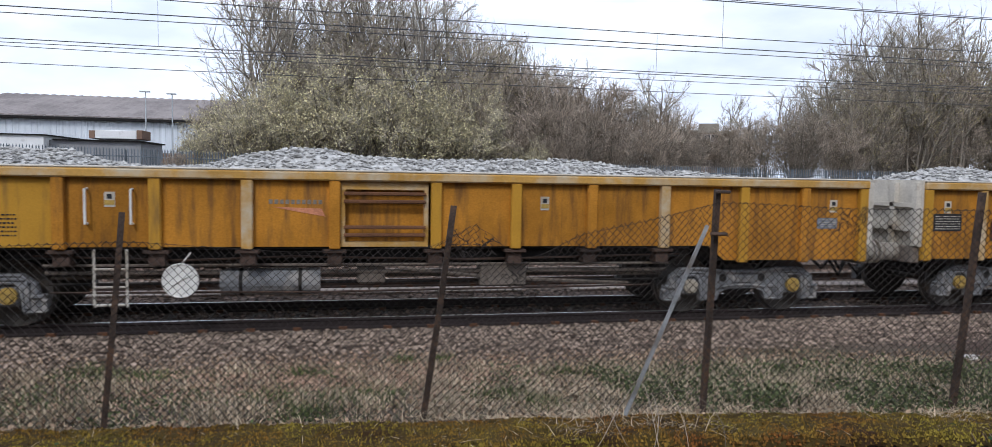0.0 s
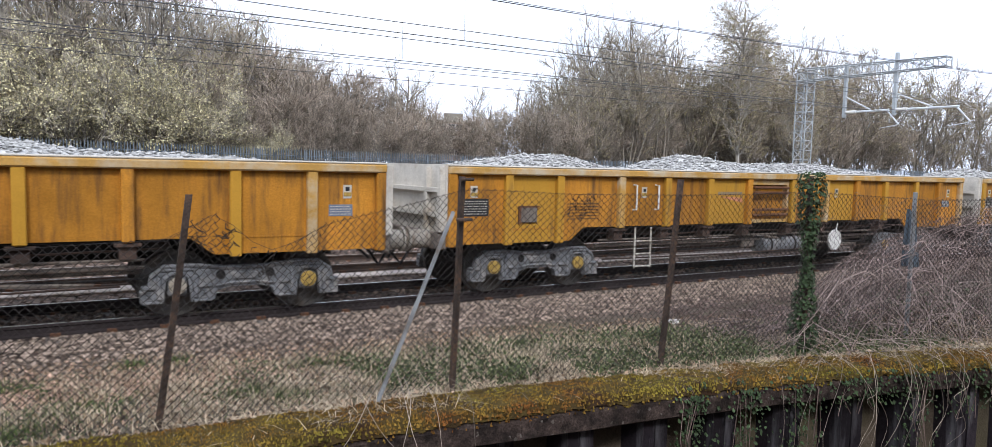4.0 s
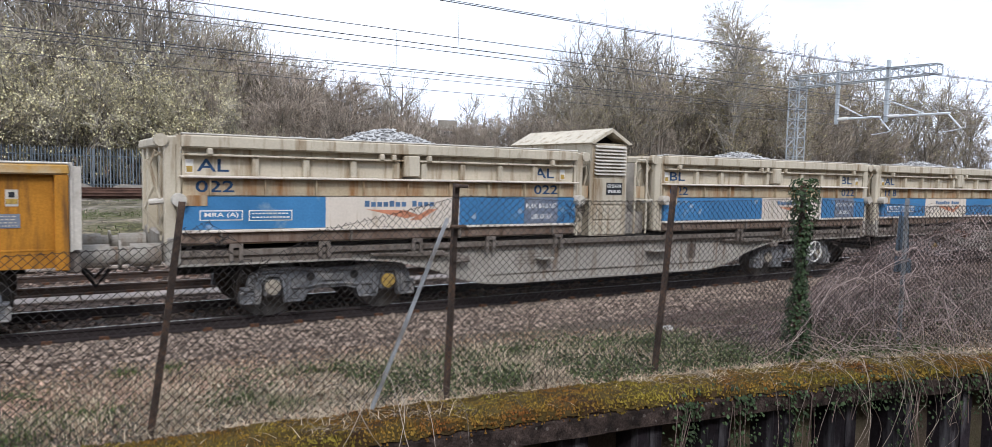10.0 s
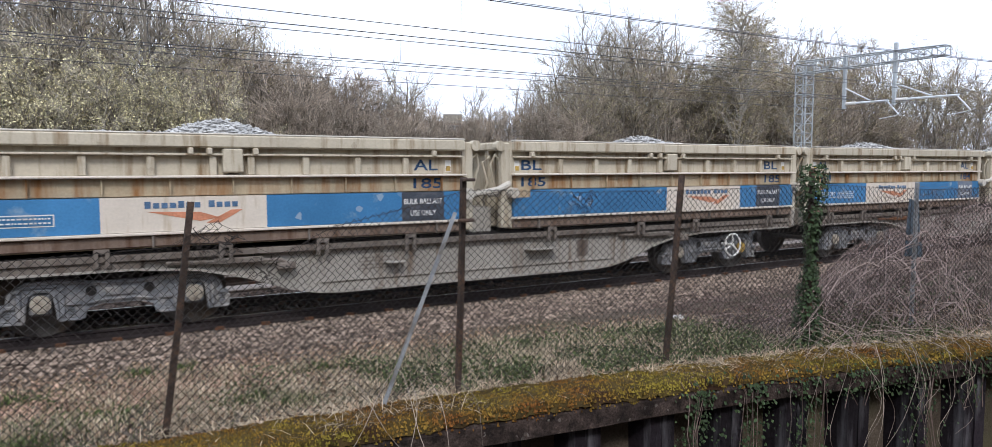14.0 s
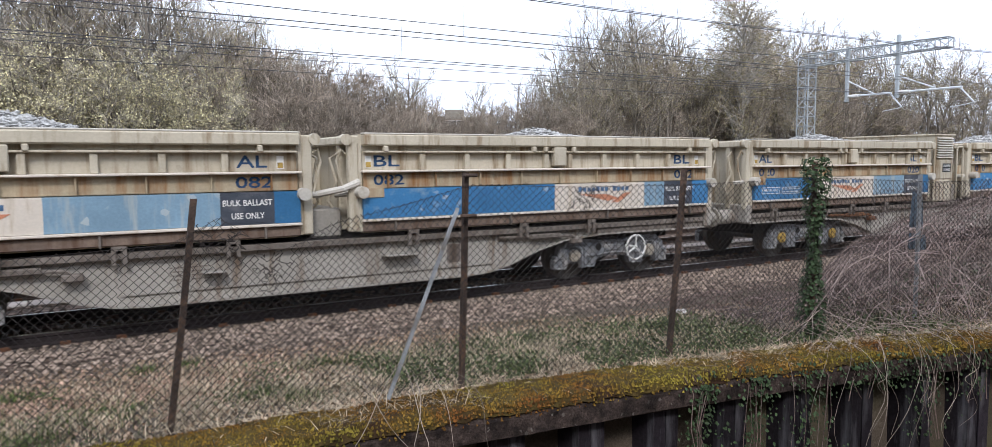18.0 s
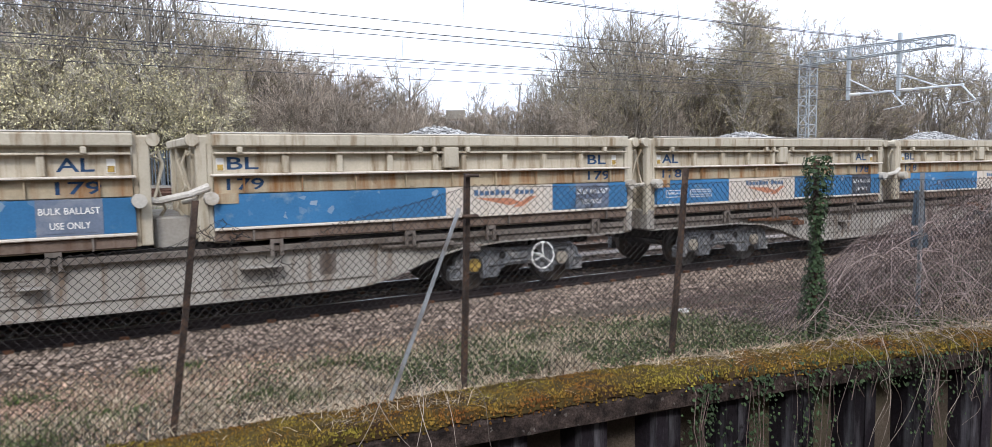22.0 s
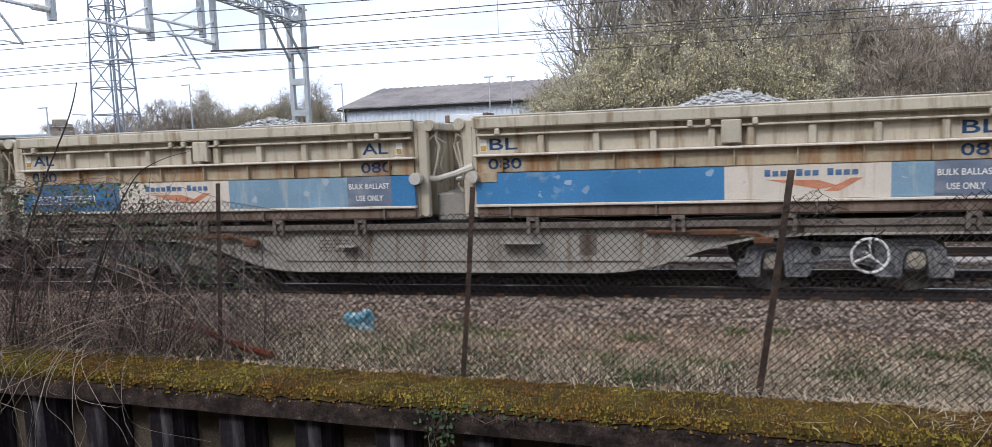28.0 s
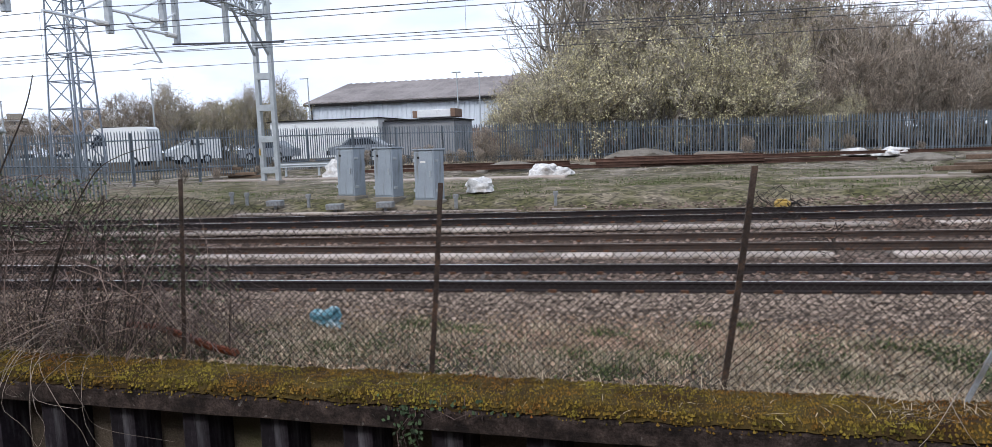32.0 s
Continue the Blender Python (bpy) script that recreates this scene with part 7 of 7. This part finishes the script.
# dark canes set further back: the thicket's inner shade put into their colour
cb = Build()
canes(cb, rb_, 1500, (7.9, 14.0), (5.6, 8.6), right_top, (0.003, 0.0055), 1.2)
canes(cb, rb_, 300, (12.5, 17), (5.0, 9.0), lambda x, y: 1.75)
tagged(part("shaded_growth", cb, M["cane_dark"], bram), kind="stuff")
cb = Build()
canes(cb, rb_, 620, (7.9, 13.5), (5.0, 7.4), right_top, (0.0035, 0.0065), 1.8)
canes(cb, rb_, 240, (8.7, 13.5), (4.5, 5.3), right_top, (0.003, 0.0055), 1.5)
tagged(part("tangle", cb, M["cane"], bram), kind="stuff")
cb = Build()
canes(cb, rb_, 80, (8.5, 13.5), (4.9, 6.6), right_top, (0.003, 0.006), 1.7, 0.3)
tagged(part("dry_growth", cb, M["cane_pale"], bram), kind="stuff")
bram2 = thing("bramble_thicket", "tall tangled bramble and sapling thicket over the coping", "brambles", "bramble thickets")
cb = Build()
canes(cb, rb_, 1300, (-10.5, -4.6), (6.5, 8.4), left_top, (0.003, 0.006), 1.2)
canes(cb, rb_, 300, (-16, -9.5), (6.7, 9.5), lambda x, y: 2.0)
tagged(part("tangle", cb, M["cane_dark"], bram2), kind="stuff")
cb = Build()
canes(cb, rb_, 260, (-9.5, -4.3), (6.3, 7.4), left_top, (0.003, 0.007), 1.6, 0.5)
for x in [-8.2 + 0.17 * i for i in range(24)]:
    cb.tube(smooth_line([(x, 6.9, 0.0), (x + rb_.uniform(-0.15, 0.15), 6.95, 0.7), (x + rb_.uniform(-0.25, 0.35), 7.0, 1.3), (x + rb_.uniform(-0.4, 0.6), 7.0, 1.2 + 0.8 * rb_.random())]), rb_.uniform(0.004, 0.012), 4, False, 0.002)
tagged(part("dry_growth", cb, M["cane_brown"], bram2), kind="stuff")
cb = Build()
cb.tube(smooth_line([(-7.3, 6.6, 0.3), (-6.95, 6.6, 1.3), (-6.67, 6.6, 1.88), (-6.46, 6.6, 2.24), (-6.25, 6.6, 2.58), (-6.14, 6.6, 2.81), (-6.07, 6.6, 3.01)]), 0.013, 5, False, 0.005)
cb.tube(smooth_line([(-6.1, 6.6, 0.9), (-5.8, 6.6, 1.53), (-5.6, 6.6, 1.82), (-5.39, 6.6, 2.05), (-5.08, 6.6, 2.18), (-4.79, 6.6, 2.24)]), 0.01, 5, False, 0.003)
cb.tube(smooth_line([(-6.3, 6.6, 0.4), (-6.0, 6.62, 1.1), (-5.75, 6.64, 1.5), (-5.3, 6.7, 1.75)]), 0.012, 5, False, 0.005)
for _ in range(26):
    x = rb_.uniform(-7.6, -5.2)
    cb.tube(smooth_line([(x, 6.75, 0.1), (x + rb_.uniform(-0.1, 0.25), 6.8, 0.6), (x + rb_.uniform(-0.1, 0.5), 6.85, 1.15), (x + rb_.uniform(-0.2, 0.8), 6.9, 1.75)]), rb_.uniform(0.006, 0.013), 4, False, 0.003)
part("sapling", cb, M["sapling"], bram2)
bl = Build()
for _ in range(2200):
    x = rb_.uniform(-9.5, -4.6)
    z = left_top(x) * (1 - 0.35 * rb_.random() ** 1.5)
    leaf(bl, rb_, Vector((x, rb_.uniform(6.7, 7.8), z)), rb_.uniform(0.018, 0.036))
tagged(part("leaves", bl, M["bramble_leaf"], bram2), kind="stuff")
bl = Build()
for _ in range(2600):
    x = rb_.uniform(7.4, 13)
    y = rb_.uniform(5.2, 7.6)
    leaf(bl, rb_, Vector((x, y, ground_at(x, y) + right_top(x, y) * 0.5 * rb_.random() ** 1.5)), rb_.uniform(0.014, 0.03))
tagged(part("leaves", bl, M["bramble_leaf"], bram), kind="stuff")
# long stems hanging over the coping
hb = Build()
for _ in range(105):
    x = rb_.choice((rb_.uniform(-9, -4.8), rb_.uniform(-9, -5.2), rb_.uniform(6.4, 12), rb_.uniform(7.5, 12), rb_.uniform(8.5, 12), rb_.uniform(7.5, 12) if rb_.random() < 0.7 else rb_.uniform(2.0, 3.0)))
    y = wall_line(x)
    d = rb_.gauss(0, 0.55)
    f_ = rb_.uniform(0.1, 1.5)
    pts = [(x, y + 0.3, 0.05 + 0.3 * rb_.random()), (x + d * 0.3, y - 0.2, rb_.uniform(0.1, 0.4)), (x + d * 0.6, y - 0.65, rb_.uniform(0.0, 0.25)), (x + d + rb_.gauss(0, 0.15), y - 0.85, -0.35 * f_), (x + d * rb_.uniform(0.8, 1.6), y - 0.8, -0.8 * f_), (x + d * rb_.uniform(0.4, 2.2), y - 0.85, -1.2 * f_ + rb_.uniform(-0.2, 0.3))]
    hb.tube(smooth_line(pts), rb_.uniform(0.0025, 0.005), 3, False, 0.0016)
solid("bramble_trail", hb, M["cane_trail"], "dry bramble stems trailing over the coping", "brambles", kind="stuff")


# ---- ivy ----
def ivy_leaf(b, rnd, c, n, s):
    u = n.cross(Vector((rnd.gauss(0, 1), rnd.gauss(0, 1), rnd.gauss(0, 1)))).normalized()
    v = n.cross(u)
    n2 = n * s * 0.25
    b.add([c - u * s, c - u * s * 0.3 + v * s * 0.8 + n2, c + u * s * 0.4 + v * s * 0.55, c + u * s * 1.2, c + u * s * 0.4 - v * s * 0.55, c - u * s * 0.3 - v * s * 0.8 + n2], [(0, 1, 2, 3), (0, 3, 4, 5)])


ri = random.Random(31)
ivy = thing("ivy", "dark green ivy clinging to a post and hanging on the wall", "ivy")
ib, st = Build(), Build()
for _ in range(2300):
    z = ri.uniform(-0.02, 2.2)
    a = ri.uniform(0, math.tau)
    rad = 0.07 + 0.07 * ri.random() + 0.05 * math.sin(z * 4)
    c = Vector((7.62 + rad * math.cos(a), 5.45 + rad * math.sin(a), z))
    ivy_leaf(ib, ri, c, Vector((math.cos(a), math.sin(a), 0.5 + ri.gauss(0, 0.4))).normalized(), ri.uniform(0.013, 0.027))
for cx, w_, depth, n in ((5.4, 0.2, 0.9, 200), (6.05, 0.22, 1.3, 240), (6.75, 0.25, 1.1, 200), (7.6, 0.5, 0.4, 220), (8.3, 0.25, 1.0, 160), (9.2, 0.5, 0.6, 200), (-1.95, 0.14, 0.5, 60), (-1.6, 0.5, 0.1, 40), (10.5, 0.9, 0.8, 300)):
    for _ in range(int(n * 1.3)):
        x = cx + ri.gauss(0, w_ * 0.6)
        t = ri.random() ** 1.6
        z = 0.05 - depth * t
        y = wall_line(x) - 0.67 - 0.03 * ri.random() + (0.0 if z > -0.25 else 0.06 * ri.random())
        if z > -0.02:
            y += ri.uniform(0, 0.4)
        ivy_leaf(ib, ri, Vector((x, y, z)), Vector((ri.gauss(0, 0.4), -1, 0.5)).normalized(), ri.uniform(0.011, 0.026))
    for _ in range(5):
        x = cx + ri.gauss(0, w_ * 0.5)
        y = wall_line(x) - 0.69
        st.tube([(x, y + 0.1, 0.06), (x + 0.03, y, -0.1), (x + ri.uniform(-0.1, 0.1), y, -depth * 0.5), (x + ri.uniform(-0.15, 0.15), y - 0.02, -depth)], 0.004, 3, False)
tagged(part("leaves", ib, M["ivy"], ivy), kind="stuff")
tagged(part("stem_growth", st, M["cane_dark"], ivy), kind="stuff")


# ---- litter of leaves, straw, grass and stones on the verge ----
M["leaf_litter"] = material("dead_brown_leaves", (0.31, 0.222, 0.155), 0.9, var=0.3, scale=2, grain=30, bump=0.0, per_island=0.8)
M["leaf_red"] = material("pale_reddish_leaves", (0.44, 0.29, 0.215), 0.9, var=0.3, scale=2, grain=30, bump=0.0, per_island=0.5)
M["straw"] = material("bleached_dead_grass", (0.41, 0.33, 0.235), 0.9, var=0.3, scale=2, grain=30, bump=0.0, per_island=0.7)
M["grass"] = material("fresh_grass", (0.08, 0.11, 0.035), 0.8, var=0.3, scale=2, grain=30, bump=0.0, per_island=0.45)
M["herb"] = material("low_green_weeds", (0.09, 0.112, 0.05), 0.7, var=0.3, scale=2, grain=30, bump=0.0, per_island=0.5)
rv = random.Random(41)


def verge(xr, dr):
    """A random place on the verge, dr metres beyond the coping."""
    x = rv.uniform(*xr)
    y = wall_line(x) + rv.uniform(*dr)
    return x, y, (ground_at(x, y) if y > wall_line(x) + 0.03 else 0.05)


lb = Build()
for _ in range(30000):
    x, y, z = verge((-11, 13), (-0.05, 3.6))
    s = rv.uniform(0.014, 0.032)
    leaf(lb, rv, Vector((x, y, z + rv.uniform(0.0, 0.04))), s)
solid("leaf_litter", lb, M["leaf_litter"], "scattered dead brown leaves on the verge", "leaf litter", kind="stuff")
lb = Build()
for _ in range(5500):
    x, y = rv.gauss(0.0, 1.3), rv.gauss(8.2, 0.6)
    if rv.random() < 0.3:
        x, y = rv.gauss(1.5, 3), rv.gauss(8.6, 0.6)
    if y < wall_line(x) + 0.1:
        continue
    leaf(lb, rv, Vector((x, y, ground_at(x, y) + rv.uniform(0.01, 0.06))), rv.uniform(0.012, 0.027))
solid("leaf_drift", lb, M["leaf_red"], "drift of pale reddish dead leaves", "leaf litter", kind="stuff")


def blades(b, n, place, ln, up, w=0.003):
    for _ in range(n):
        x, y, z = place()
        a, l = rv.uniform(0, math.tau), rv.uniform(*ln)
        k = rv.uniform(*up)
        d = Vector((math.cos(a), math.sin(a), 0))
        p = Vector((x, y, z - 0.01))
        q = p + d * l * 0.5 * (1 - k * 0.6) + Vector((0, 0, l * 0.5 * k))
        r = q + d * l * 0.5 * (1 - k * 0.3) + Vector((0, 0, l * 0.3 * (k - 0.25)))
        s = Vector((-d.y, d.x, 0)) * w
        b.add([p - s, p + s, q + s * 0.8, q - s * 0.8, r], [(0, 1, 2, 3), (3, 2, 4)])


gb = Build()
blades(gb, 26000, lambda: verge((-10, 12), (-0.05, 3.1)), (0.06, 0.22), (0.05, 0.7), 0.004)
blades(gb, 10000, lambda: verge((0.6, 5.5), (0.0, 1.9)), (0.08, 0.24), (0.05, 0.6), 0.0045)
blades(gb, 500, lambda: verge((-9, 12), (-0.6, 0.0)), (0.08, 0.25), (0.05, 0.4))
blades(gb, 3200, lambda: verge((5.2, 11), (-0.45 + 0.4 * rv.random(), 0.1)), (0.1, 0.3), (0.05, 0.5))
blades(gb, 320, lambda: verge((1.7, 3.2), (-0.5, 0.1)), (0.1, 0.35), (0.1, 0.6))
blades(gb, 9000, lambda: verge((3.0, 10), (0.0, 2.4)), (0.12, 0.34), (0.2, 0.9), 0.002)
for _ in range(170):
    cx, cd = rv.uniform(-7, 9), rv.uniform(0.1, 2.7)
    cy, cr = wall_line(cx) + cd, rv.uniform(0.06, 0.2)
    blades(gb, 55, lambda: (lambda x, y: (x, y, ground_at(x, y)))(rv.gauss(cx, cr), rv.gauss(cy, cr)), (0.1, 0.3), (0.5, 1.1), 0.004)
solid("dead_grass", gb, M["straw"], "matted bleached dead grass", "dead grass", kind="stuff")
gb = Build()
TUFTS = [(0.75, 9.3, 0.2), (1.25, 9.25, 0.12), (0.2, 7.4, 0.5), (-0.6, 7.5, 0.45), (-0.4, 8.7, 0.35), (1.6, 7.2, 0.3), (-2.2, 8.9, 0.4), (-2.9, 9.3, 0.4), (4.6, 7.0, 0.4), (5.2, 7.6, 0.5), (6.2, 7.4, 0.5), (3.6, 7.8, 0.5), (2.6, 8.2, 0.4), (-0.3, 6.8, 0.3), (1.9, 6.75, 0.25), (-3.4, 7.6, 0.3), (4.3, 6.5, 0.2), (7.2, 7.2, 0.5), (8.0, 7.6, 0.5)]
for cx, cy, rad in TUFTS:
    def at(cx=cx, cy=cy, rad=rad):
        x, y = rv.gauss(cx, rad * 0.5), rv.gauss(cy, rad * 0.4)
        return x, y, ground_at(x, y)
    blades(gb, int(420 * rad + 120), at, (0.07, 0.2), (0.5, 1.1), 0.004)
blades(gb, 7000, lambda: verge((-7, 11), (0.2, 2.8)), (0.06, 0.16), (0.4, 1.0), 0.003)
solid("grass", gb, M["grass"], "tufts of fresh green grass on the verge", "grass", kind="stuff")
hb = Build()
for _ in range(25000):
    x, y, z = verge((2.8, 10.5), (-0.02, 2.3))
    if noise.noise((x * 0.9, y * 0.9, 3.3)) < -0.2 + 0.3 * (x < 3.8):
        continue
    leaf(hb, rv, Vector((x, y, z + abs(rv.gauss(0.05, 0.07)))), rv.uniform(0.014, 0.032))
for _ in range(9000):
    x, y, z = verge((-7, 4), (0.0, 2.6))
    if noise.noise((x * 0.8, y * 0.8, 7.3)) > 0.08:
        leaf(hb, rv, Vector((x, y, z + abs(rv.gauss(0.03, 0.03)))), rv.uniform(0.012, 0.026))
for _ in range(500):
    x, y = rv.gauss(4.1, 0.16), rv.gauss(6.35, 0.12)
    leaf(hb, rv, Vector((x, y, ground_at(x, y) + abs(rv.gauss(0.06, 0.05)))), rv.uniform(0.02, 0.035))
solid("weeds", hb, M["herb"], "low dark green weeds and ivy on the verge", "weeds", kind="stuff")
# yard grass beyond the tracks
gb = Build()


def yard():
    x, y = rv.uniform(-22, 14), rv.uniform(21.4, 43)
    return x, y, ground_at(x, y)


for _ in range(150):
    cx, cy, cr = rv.uniform(-20, 14), rv.uniform(22.0, 31) if rv.random() < 0.7 else rv.uniform(31, 43), rv.uniform(0.25, 0.8)
    blades(gb, 75, lambda: (lambda x, y: (x, y, ground_at(x, y)))(rv.gauss(cx, cr * 1.5), rv.gauss(cy, cr * 0.5)), (0.05, 0.14), (0.4, 1.0), 0.012)
solid("grass", gb, M["grass"], "thin rough grass in the yard", "grass", kind="stuff")
gb = Build()
blades(gb, 4500, yard, (0.08, 0.24), (0.1, 0.7), 0.009)
blades(gb, 2500, lambda: (lambda x, y: (x, y, ground_at(x, y)))(rv.uniform(-22, 14), rv.uniform(40, 44)), (0.2, 0.5), (0.4, 1.1), 0.008)
solid("dead_grass", gb, M["straw"], "thin dead grass in the yard", "dead grass", kind="stuff")

# loose stones of the track bed
sb = Build()
for _ in range(22000):
    x, y = rv.uniform(-13, 18), rv.triangular(9.2, 10.95, 10.5)
    stone(sb, rv, x, y, ground_at(x, y) + 0.01, rv.uniform(0.016, 0.037))
for _ in range(3000):
    x, y = rv.uniform(18, 40), rv.uniform(9.6, 10.95)
    stone(sb, rv, x, y, ground_at(x, y) + 0.01, rv.uniform(0.025, 0.045))
solid("track_ballast", sb, M["ballast"], "weathered brown-grey track ballast stones", "ballast", kind="stuff")
sb = Build()
for yc, a, b_, lift in ((11.75, -14, 24, 0.0), (15.3, -16, 24, 0.045), (18.85, -18, 24, 0.19)):
    for _ in range(8000):
        x = rv.uniform(a, b_)
        y = yc + (0 if yc < 12 else drift(x)) + rv.choice((rv.uniform(-0.66, 0.66), rv.uniform(0.85, 2.2)))
        stone(sb, rv, x, y, max(-0.165 + lift, ground_at(x, y) - 0.005) + rv.uniform(0, 0.035), rv.uniform(0.026, 0.05))
solid("track_bed_stones", sb, M["bed_stone"], "dark stones between the rails", "ballast", kind="stuff")
motions()
